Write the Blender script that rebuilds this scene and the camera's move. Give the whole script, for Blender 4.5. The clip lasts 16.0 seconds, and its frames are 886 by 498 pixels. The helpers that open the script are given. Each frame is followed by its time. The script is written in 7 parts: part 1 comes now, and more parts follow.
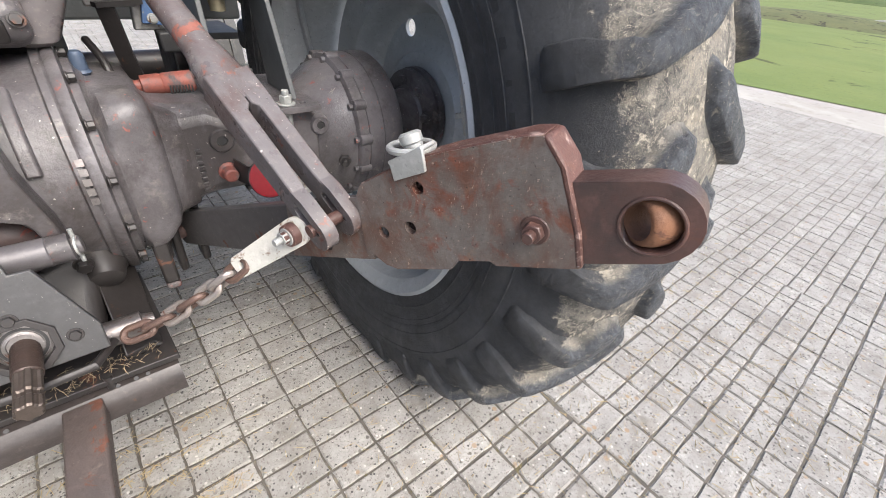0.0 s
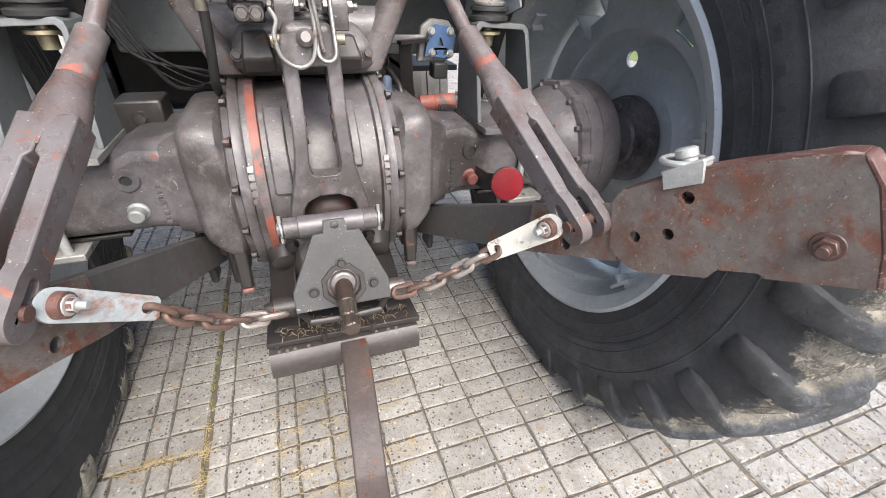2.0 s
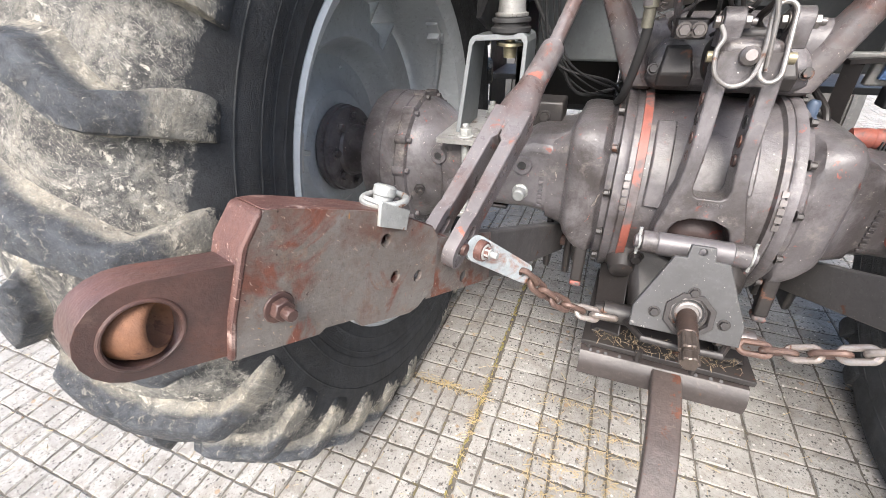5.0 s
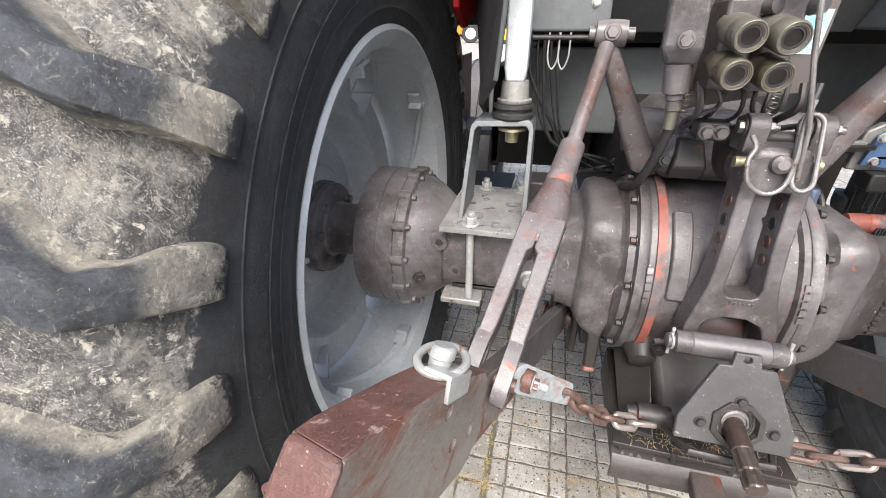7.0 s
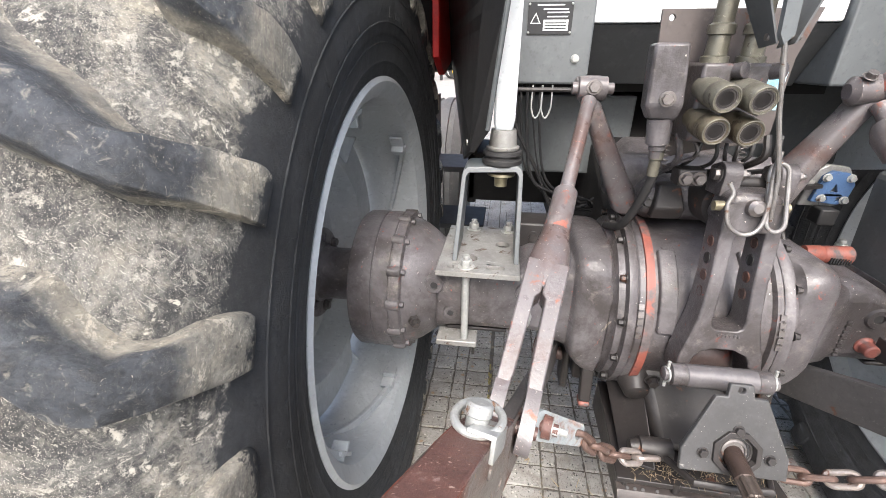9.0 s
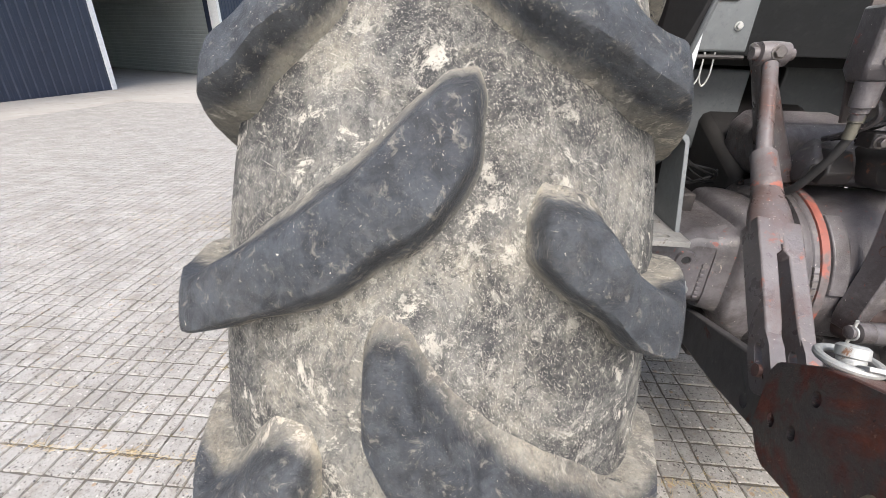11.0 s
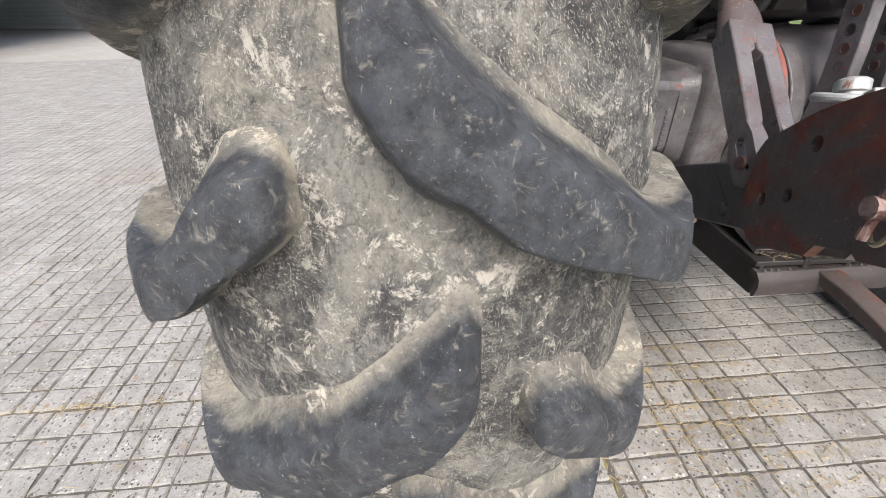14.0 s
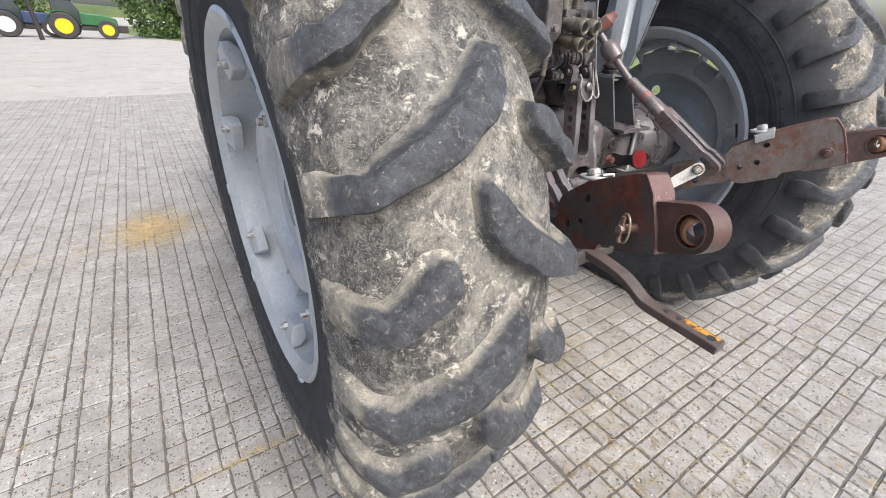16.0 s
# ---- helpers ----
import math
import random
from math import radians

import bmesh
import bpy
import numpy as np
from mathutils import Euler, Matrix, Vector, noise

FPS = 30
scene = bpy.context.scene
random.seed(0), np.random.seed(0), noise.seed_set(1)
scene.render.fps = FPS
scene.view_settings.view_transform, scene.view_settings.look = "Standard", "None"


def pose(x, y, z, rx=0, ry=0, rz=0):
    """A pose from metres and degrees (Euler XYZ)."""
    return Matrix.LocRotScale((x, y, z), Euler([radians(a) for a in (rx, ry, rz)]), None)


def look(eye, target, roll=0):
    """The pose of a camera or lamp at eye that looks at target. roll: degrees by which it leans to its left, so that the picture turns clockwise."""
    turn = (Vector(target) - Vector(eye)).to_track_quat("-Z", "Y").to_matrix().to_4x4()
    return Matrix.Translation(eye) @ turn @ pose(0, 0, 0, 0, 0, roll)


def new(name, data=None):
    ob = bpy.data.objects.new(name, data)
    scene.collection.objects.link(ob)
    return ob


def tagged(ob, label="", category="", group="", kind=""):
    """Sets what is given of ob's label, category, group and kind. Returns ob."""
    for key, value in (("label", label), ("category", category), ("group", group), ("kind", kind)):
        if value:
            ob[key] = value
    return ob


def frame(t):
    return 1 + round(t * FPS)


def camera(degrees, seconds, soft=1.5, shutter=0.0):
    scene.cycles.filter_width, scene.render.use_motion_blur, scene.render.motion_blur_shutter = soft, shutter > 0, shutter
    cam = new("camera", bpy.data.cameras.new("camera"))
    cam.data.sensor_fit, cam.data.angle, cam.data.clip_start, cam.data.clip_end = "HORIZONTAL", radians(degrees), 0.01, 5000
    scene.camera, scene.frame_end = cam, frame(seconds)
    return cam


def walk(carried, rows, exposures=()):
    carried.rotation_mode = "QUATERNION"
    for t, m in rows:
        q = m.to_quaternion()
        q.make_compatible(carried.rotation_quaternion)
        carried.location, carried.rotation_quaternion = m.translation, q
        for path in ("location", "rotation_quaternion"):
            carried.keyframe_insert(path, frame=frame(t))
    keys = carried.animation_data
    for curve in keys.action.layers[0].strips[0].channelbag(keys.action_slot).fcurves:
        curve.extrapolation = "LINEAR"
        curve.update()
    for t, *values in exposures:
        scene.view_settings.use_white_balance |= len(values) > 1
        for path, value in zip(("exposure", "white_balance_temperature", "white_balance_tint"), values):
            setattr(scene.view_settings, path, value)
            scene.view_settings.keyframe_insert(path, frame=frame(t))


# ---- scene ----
from mathutils.geometry import tessellate_polygon

cam = camera(93.6, 16.0, 0.8)
PATH = [
    (0, (0.191, 0.047, 1.341), (1.3, 1.242, 0.184), 6.2),
    (0.5, (0.122, 0.04, 1.34), (1.217, 1.248, 0.182), 5.3),
    (1, (0.07, 0.036, 1.33), (1.069, 1.325, 0.173), 4.6),
    (1.5, (0.016, 0.036, 1.332), (0.834, 1.471, 0.204), 3.5),
    (2, (-0.048, 0.041, 1.338), (0.545, 1.612, 0.251), 2.4),
    (2.5, (-0.094, 0.042, 1.351), (0.285, 1.697, 0.294), 1.1),
    (3, (-0.11, 0.04, 1.355), (0.08, 1.734, 0.309), -0.1),
    (3.5, (-0.109, 0.034, 1.359), (-0.128, 1.733, 0.304), -1.1),
    (4, (-0.168, 0.009, 1.356), (-0.513, 1.655, 0.273), -2.1),
    (4.2, (-0.203, 0.001, 1.354), (-0.714, 1.595, 0.26), -2.5),
    (6.3, (-0.201, 0.042, 1.403), (-0.896, 1.62, 0.39), -1.2),
    (6.5, (-0.263, 0.075, 1.42), (-0.878, 1.693, 0.42), -1.0),
    (7, (-0.397, 0.113, 1.46), (-0.827, 1.814, 0.501), -0.4),
    (7.5, (-0.43, 0.142, 1.467), (-0.728, 1.897, 0.556), 0.0),
    (8, (-0.433, 0.139, 1.477), (-0.672, 1.924, 0.609), 0.1),
    (8.5, (-0.448, 0.125, 1.484), (-0.685, 1.925, 0.645), 0.2),
    (9, (-0.483, 0.102, 1.499), (-0.744, 1.9, 0.663), 0.2),
    (9.5, (-0.641, 0.108, 1.506), (-0.918, 1.898, 0.659), 0.0),
    (10, (-0.841, 0.122, 1.503), (-1.1, 1.904, 0.633), -0.0),
    (10.2, (-0.89, 0.103, 1.468), (-1.118, 1.908, 0.636), 1.0),
    (12.3, (-1.005, 0.007, 1.398), (-1.001, 1.748, 0.413), -0.4),
    (12.5, (-1.01, -0.003, 1.381), (-0.994, 1.733, 0.388), -0.4),
    (13, (-1.009, -0.003, 1.34), (-0.97, 1.719, 0.322), -0.7),
    (13.5, (-1.006, 0.009, 1.269), (-0.944, 1.715, 0.227), -1.1),
    (14, (-1.007, 0.014, 1.213), (-0.892, 1.703, 0.148), -1.1),
    (14.5, (-1.02, 0.011, 1.159), (-0.783, 1.689, 0.097), -0.6),
    (15, (-1.069, -0.067, 1.162), (-0.633, 1.582, 0.118), 0.6),
    (15.5, (-1.163, -0.148, 1.313), (-0.457, 1.435, 0.314), 1.3),
    (16, (-1.409, -0.159, 1.432), (-0.406, 1.286, 0.481), 2.1),
]
EXPOSURES = [(0, 1.47), (1.5, 1.53), (3, 1.88), (4.2, 1.96), (6.5, 1.7), (9, 1.80), (10, 1.63), (12.5, 1.40), (14, 1.30), (15, 1.35), (16, 1.34)]
walk(cam, [(t, look(eye, target, roll)) for t, eye, target, roll in PATH], EXPOSURES)

# ---------------------------------------------------------------- sky and sun
world = bpy.data.worlds.new("overcast_sky")
scene.world = world
world.use_nodes = True
_wn, _wl = world.node_tree.nodes, world.node_tree.links
sky = _wn.new("ShaderNodeTexSky")
sky.sky_type = "NISHITA"
sky.sun_disc = False
sky.sun_elevation, sky.sun_rotation = radians(51), radians(175)
sky.air_density, sky.dust_density, sky.ozone_density = 1.0, 4.0, 1.0
_wl.new(sky.outputs[0], _wn["Background"].inputs[0])
_wn["Background"].inputs[1].default_value = 0.115
sun = new("sun", bpy.data.lights.new("sun", "SUN"))
sun.data.energy, sun.data.angle, sun.data.color = 1.5, radians(32), (1.0, 0.985, 0.96)
sun.matrix_world = look((0, 0, 10), (-0.05 * 10, 0.62 * 10, 10 - 0.77 * 10))

# ---------------------------------------------------------------- materials
def material(name, base, second=None, patch=None, amount=0.0, dust=None, dusty=0.0, speck=None, specks=0.0,
             rough=0.6, metal=0.0, size=1.0, bump=0.25, fine=60.0, random_shade=0.0, psize=1.0, chips=None, vary=False, scratch=None, soft=0.04, grain=0.45, grime=None, flecked=None, grimy=0.8, mottle=0.55):
    """Base and second colour mixed by a broad noise, patches (rust, paint) with hard edges, a film of dust, small specks, fine relief."""
    m = bpy.data.materials.new(name)
    m.use_nodes = True
    nt = m.node_tree
    n, l = nt.nodes, nt.links
    bsdf = n["Principled BSDF"]
    bsdf.inputs["Metallic"].default_value = metal
    coord = n.new("ShaderNodeTexCoord").outputs["Object"]
    if vary:
        info = n.new("ShaderNodeObjectInfo").outputs["Random"]
        shift = n.new("ShaderNodeVectorMath")
        shift.operation = "SCALE"
        shift.inputs[0].default_value = (7.3, 11.9, 5.1)
        l.new(info, shift.inputs["Scale"])
        add0 = n.new("ShaderNodeVectorMath")
        l.new(coord, add0.inputs[0])
        l.new(shift.outputs[0], add0.inputs[1])
        coord = add0.outputs[0]

    def noise_tex(scale, detail=6.0, rgh=0.6, dist=0.0):
        t = n.new("ShaderNodeTexNoise")
        t.inputs["Scale"].default_value, t.inputs["Detail"].default_value = scale, detail
        t.inputs["Roughness"].default_value, t.inputs["Distortion"].default_value = rgh, dist
        l.new(coord, t.inputs["Vector"])
        return t.outputs[0]

    def step(sock, lo, hi, top=1.0):
        r = n.new("ShaderNodeMapRange")
        r.inputs[1].default_value, r.inputs[2].default_value, r.inputs[4].default_value = lo, hi, top
        l.new(sock, r.inputs[0])
        return r.outputs[0]

    def mix(a, b, fac):
        x = n.new("ShaderNodeMix")
        x.data_type = "RGBA"
        for sock, v in ((x.inputs[6], a), (x.inputs[7], b)):
            if isinstance(v, tuple):
                sock.default_value = (*v, 1)
            else:
                l.new(v, sock)
        l.new(fac, x.inputs[0])
        return x.outputs[2]

    second = second or tuple(c * 0.72 for c in base)
    col = mix(base, second, step(noise_tex(5 * size, 8, 0.65), 0.36, 0.66))
    col = mix(col, tuple(min(1, c * 1.25 + 0.01) for c in base), step(noise_tex(fine * size * 0.6, 4), 0.52, 0.78, mottle))
    col = mix(col, tuple(c * 0.55 for c in base), step(noise_tex(fine * size * 1.3, 3, 0.7), 0.56, 0.70, grain))
    rgh = None
    if patch:
        f = step(noise_tex(9 * size * psize, 10, 0.66, 0.5), 0.64 - soft / 2 - amount * 0.3, 0.64 + soft / 2 - amount * 0.3)
        shade = mix(patch, tuple(c * 0.45 for c in patch), step(noise_tex(28 * size, 5), 0.35, 0.7))
        col = mix(col, shade, f)
        rgh = f
    if grime:
        col = mix(col, grime, step(noise_tex(3.4 * size, 12, 0.76, 0.4), 0.47, 0.60, grimy))
    if dust:
        col = mix(col, dust, step(noise_tex(13 * size, 10, 0.72, 0.3), 0.62 - dusty * 0.35, 0.80 - dusty * 0.3, min(1, 0.55 + dusty * 0.5)))
    if speck:
        col = mix(col, speck, step(noise_tex(fine * size * 1.7, 2, 0.5), 0.74 - specks * 0.15, 0.77 - specks * 0.15))
    if chips:
        for scale, share_of, colour in chips:
            vo = n.new("ShaderNodeTexVoronoi")
            vo.inputs["Scale"].default_value = scale
            l.new(coord, vo.inputs["Vector"])
            sep = n.new("ShaderNodeSeparateColor")
            l.new(vo.outputs["Color"], sep.inputs[0])
            pick = n.new("ShaderNodeMath")
            pick.operation = "MULTIPLY"
            l.new(step(sep.outputs[0], share_of, share_of - 0.02), pick.inputs[0])
            l.new(step(vo.outputs["Distance"], 0.46, 0.34), pick.inputs[1])
            col = mix(col, colour, pick.outputs[0])
    if flecked:
        for scale, cut, colour in flecked:
            col = mix(col, colour, step(noise_tex(scale, 7, 0.72, 1.2), cut, cut + 0.015))
    if scratch:
        sc = n.new("ShaderNodeMapping")
        sc.vector_type = "TEXTURE"
        sc.inputs["Scale"].default_value, sc.inputs["Rotation"].default_value = (1 / 18, 1 / 160, 1 / 160), (0.4, 0.9, 0.5)
        l.new(coord, sc.inputs[0])
        t = n.new("ShaderNodeTexNoise")
        t.inputs["Scale"].default_value, t.inputs["Detail"].default_value, t.inputs["Distortion"].default_value = 1.6, 5, 0.8
        l.new(sc.outputs[0], t.inputs["Vector"])
        col = mix(col, scratch, step(t.outputs[0], 0.66, 0.70, 0.8))
    if random_shade:
        info = n.new("ShaderNodeObjectInfo").outputs["Random"]
        hsv = n.new("ShaderNodeHueSaturation")
        l.new(step(info, 0, 1, 2 * random_shade), hsv.inputs["Value"])
        add = n.new("ShaderNodeMath")
        add.inputs[1].default_value = 1 - random_shade
        l.new(step(info, 0, 1, 2 * random_shade), add.inputs[0])
        l.new(add.outputs[0], hsv.inputs["Value"])
        l.new(col, hsv.inputs["Color"])
        col = hsv.outputs[0]
    l.new(col, bsdf.inputs["Base Color"])
    rn = n.new("ShaderNodeMapRange")
    rn.inputs[3].default_value, rn.inputs[4].default_value = max(0.05, rough - 0.13), min(1, rough + 0.13)
    l.new(noise_tex(17 * size, 6), rn.inputs[0])
    if rgh is not None:
        mx = n.new("ShaderNodeMath")
        mx.operation = "MULTIPLY_ADD"
        mx.inputs[1].default_value = 0.2
        l.new(rgh, mx.inputs[0])
        l.new(rn.outputs[0], mx.inputs[2])
        l.new(mx.outputs[0], bsdf.inputs["Roughness"])
    else:
        l.new(rn.outputs[0], bsdf.inputs["Roughness"])
    if bump:
        b1, b2 = n.new("ShaderNodeBump"), n.new("ShaderNodeBump")
        b1.inputs["Strength"].default_value, b1.inputs["Distance"].default_value = bump, 0.004
        b2.inputs["Strength"].default_value, b2.inputs["Distance"].default_value = bump, 0.0015
        l.new(noise_tex(14 * size, 6), b1.inputs["Height"])
        l.new(noise_tex(fine * size * 2, 5, 0.7), b2.inputs["Height"])
        l.new(b1.outputs[0], b2.inputs["Normal"])
        l.new(b2.outputs[0], bsdf.inputs["Normal"])
    return m


RUST = (0.15, 0.068, 0.042)
CAST = material("greyed_cast_iron_paint", (0.145, 0.134, 0.139), (0.074, 0.068, 0.070), (0.33, 0.10, 0.075), -0.065, (0.30, 0.265, 0.235), 0.13, (0.60, 0.55, 0.50), 0.05, rough=0.33, bump=0.62, psize=3.0, soft=0.06, size=1.5, grain=0.45, mottle=0.35, grime=(0.046, 0.039, 0.037), grimy=0.88, flecked=((20, 0.675, (0.34, 0.11, 0.085)), (70, 0.72, (0.50, 0.46, 0.42)), (30, 0.68, (0.046, 0.038, 0.036)), (8, 0.69, (0.32, 0.28, 0.24))))
CASTDARK = material("oily_dark_cast_iron", (0.036, 0.032, 0.031), (0.021, 0.018, 0.017), RUST, -0.02, (0.15, 0.13, 0.115), 0.05, rough=0.45, bump=0.3, psize=2, grain=0.5, mottle=0.3)
LINKPAINT = material("worn_link_paint", (0.144, 0.131, 0.133), (0.096, 0.085, 0.085), (0.30, 0.095, 0.055), 0.02, (0.30, 0.245, 0.22), 0.08, (0.55, 0.50, 0.45), 0.04, rough=0.30, size=1.5, bump=0.38, psize=2.2, soft=0.06, grain=0.25, mottle=0.25, grime=(0.085, 0.050, 0.042), scratch=(0.30, 0.25, 0.23), flecked=((22, 0.685, (0.36, 0.115, 0.07)), (60, 0.71, (0.46, 0.42, 0.38)), (36, 0.69, (0.050, 0.040, 0.036))))
ARM = material("rusty_arm_paint", (0.165, 0.148, 0.136), (0.105, 0.088, 0.078), (0.200, 0.070, 0.042), 0.24, (0.27, 0.160, 0.095), 0.14, (0.035, 0.022, 0.018), 0.15, rough=0.34, size=1.5, bump=0.65, psize=1.15, soft=0.10, scratch=(0.36, 0.27, 0.22), grain=0.7, grime=(0.100, 0.055, 0.040), flecked=((30, 0.67, (0.045, 0.028, 0.022)), (55, 0.68, (0.36, 0.30, 0.26)), (18, 0.69, (0.36, 0.15, 0.07)), (44, 0.68, (0.30, 0.085, 0.045))))
ARMDEEP = material("deep_red_rusty_plate", (0.090, 0.078, 0.072), (0.070, 0.050, 0.044), (0.215, 0.060, 0.036), 0.52, (0.30, 0.115, 0.06), 0.14, (0.035, 0.02, 0.017), 0.17, rough=0.42, size=1.2, bump=0.9, psize=0.6, soft=0.10, scratch=(0.33, 0.20, 0.15), grain=0.8)
ARMRED = material("red_rusty_arm_paint", (0.172, 0.158, 0.144), (0.118, 0.098, 0.084), (0.185, 0.064, 0.042), 0.28, (0.26, 0.14, 0.075), 0.15, (0.040, 0.022, 0.018), 0.16, rough=0.34, size=1.5, bump=0.6, psize=0.55, soft=0.07, scratch=(0.38, 0.29, 0.23), grain=0.7, grime=(0.105, 0.050, 0.036), flecked=((30, 0.67, (0.045, 0.026, 0.020)), (55, 0.68, (0.36, 0.30, 0.26)), (16, 0.68, (0.30, 0.155, 0.06)), (44, 0.68, (0.34, 0.10, 0.06))))
RUSTY = material("brown_rust", (0.120, 0.060, 0.048), (0.052, 0.034, 0.031), (0.19, 0.072, 0.042), 0.06, (0.26, 0.17, 0.13), 0.08, rough=0.36, size=1.3, bump=0.5, grain=0.6, soft=0.14, grime=(0.058, 0.036, 0.032), grimy=0.7, flecked=((30, 0.68, (0.030, 0.020, 0.018)), (50, 0.69, (0.30, 0.22, 0.18))))
RUSTRED = material("red_rust_edge", (0.128, 0.060, 0.047), (0.075, 0.039, 0.034), (0.36, 0.25, 0.215), 0.13, (0.30, 0.14, 0.08), 0.14, (0.045, 0.027, 0.022), 0.16, rough=0.45, size=2.0, bump=0.9, grain=0.75, scratch=(0.42, 0.31, 0.26), flecked=((26, 0.66, (0.42, 0.26, 0.22)), (40, 0.67, (0.25, 0.23, 0.21))))
BARPAINT = material("dark_lower_bar_paint", (0.083, 0.078, 0.077), (0.06, 0.056, 0.055), RUST, -0.02, (0.22, 0.19, 0.17), 0.05, rough=0.5, bump=0.2, size=1.5, scratch=(0.16, 0.15, 0.14))
STEEL = material("worn_bare_steel", (0.25, 0.232, 0.225), (0.14, 0.122, 0.115), RUST, 0.03, rough=0.38, metal=0.75, size=2, bump=0.25, scratch=(0.40, 0.38, 0.36), grain=0.6)
ZINC = material("galvanised_steel", (0.46, 0.465, 0.45), (0.31, 0.315, 0.30), (0.28, 0.15, 0.09), 0.02, rough=0.45, metal=0.35, size=2.5, bump=0.3, grain=0.5)
WHITEZ = material("chipped_white_zinc_plate", (0.52, 0.51, 0.47), (0.40, 0.385, 0.345), (0.18, 0.09, 0.05), 0.12, rough=0.5, size=2.6, bump=0.3, psize=1.5, soft=0.08)
RUSTZINC = material("rust_stained_zinc_plate", (0.35, 0.385, 0.395), (0.27, 0.29, 0.295), (0.32, 0.13, 0.07), 0.22, rough=0.45, metal=0.2, size=2.4, bump=0.3, psize=0.9, soft=0.14)
CHAIN = material("rusty_chain_steel", (0.138, 0.086, 0.068), (0.082, 0.054, 0.046), (0.33, 0.28, 0.26), 0.0, rough=0.5, metal=0.3, size=3, bump=0.4, grain=0.6)
CHAINBRIGHT = material("worn_bright_chain_steel", (0.36, 0.33, 0.31), (0.24, 0.19, 0.16), RUST, 0.02, rough=0.45, metal=0.6, size=3, bump=0.3)
REDPAINT = material("old_orange_red_paint", (0.285, 0.084, 0.058), (0.18, 0.062, 0.050), (0.13, 0.112, 0.110), 0.40, rough=0.5, size=1.6, bump=0.3, soft=0.1)
CHIPPED = material("chipped_orange_band_paint", (0.29, 0.095, 0.066), (0.19, 0.078, 0.06), (0.150, 0.132, 0.130), 0.52, (0.4, 0.3, 0.25), 0.1, rough=0.55, size=2.5, bump=0.3, psize=1.2)
DULLRED = material("dirty_dark_red_paint", (0.070, 0.046, 0.042), (0.045, 0.033, 0.031), (0.24, 0.055, 0.038), -0.03, (0.2, 0.15, 0.12), 0.08, rough=0.5, size=2.4, bump=0.3)
REFLECT = material("red_reflector_plastic", (0.23, 0.006, 0.013), (0.15, 0.004, 0.008), rough=0.22, bump=0.5, fine=190)
BLACK = material("black_rubber_fitting", (0.022, 0.022, 0.023), (0.034, 0.032, 0.031), dust=(0.2, 0.175, 0.15), dusty=0.05, rough=0.6, bump=0.25)
BLACKPL = material("black_plastic_fender", (0.013, 0.013, 0.014), (0.020, 0.019, 0.019), dust=(0.10, 0.09, 0.08), dusty=0.02, rough=0.6, bump=0.15)
# near-black colour that paints in the deep shade of the void under the cab
VOIDBLACK = material("cab_void_black", (0.010, 0.009, 0.009), (0.016, 0.014, 0.013), dust=(0.06, 0.05, 0.045), dusty=0.02, rough=0.7, bump=0.2)
RIM = material("light_grey_rim_paint", (0.395, 0.422, 0.442), (0.33, 0.353, 0.37), None, 0, (0.36, 0.335, 0.30), 0.10, (0.10, 0.10, 0.10), -0.05, rough=0.33, bump=0.10, size=0.9, scratch=(0.46, 0.47, 0.47))


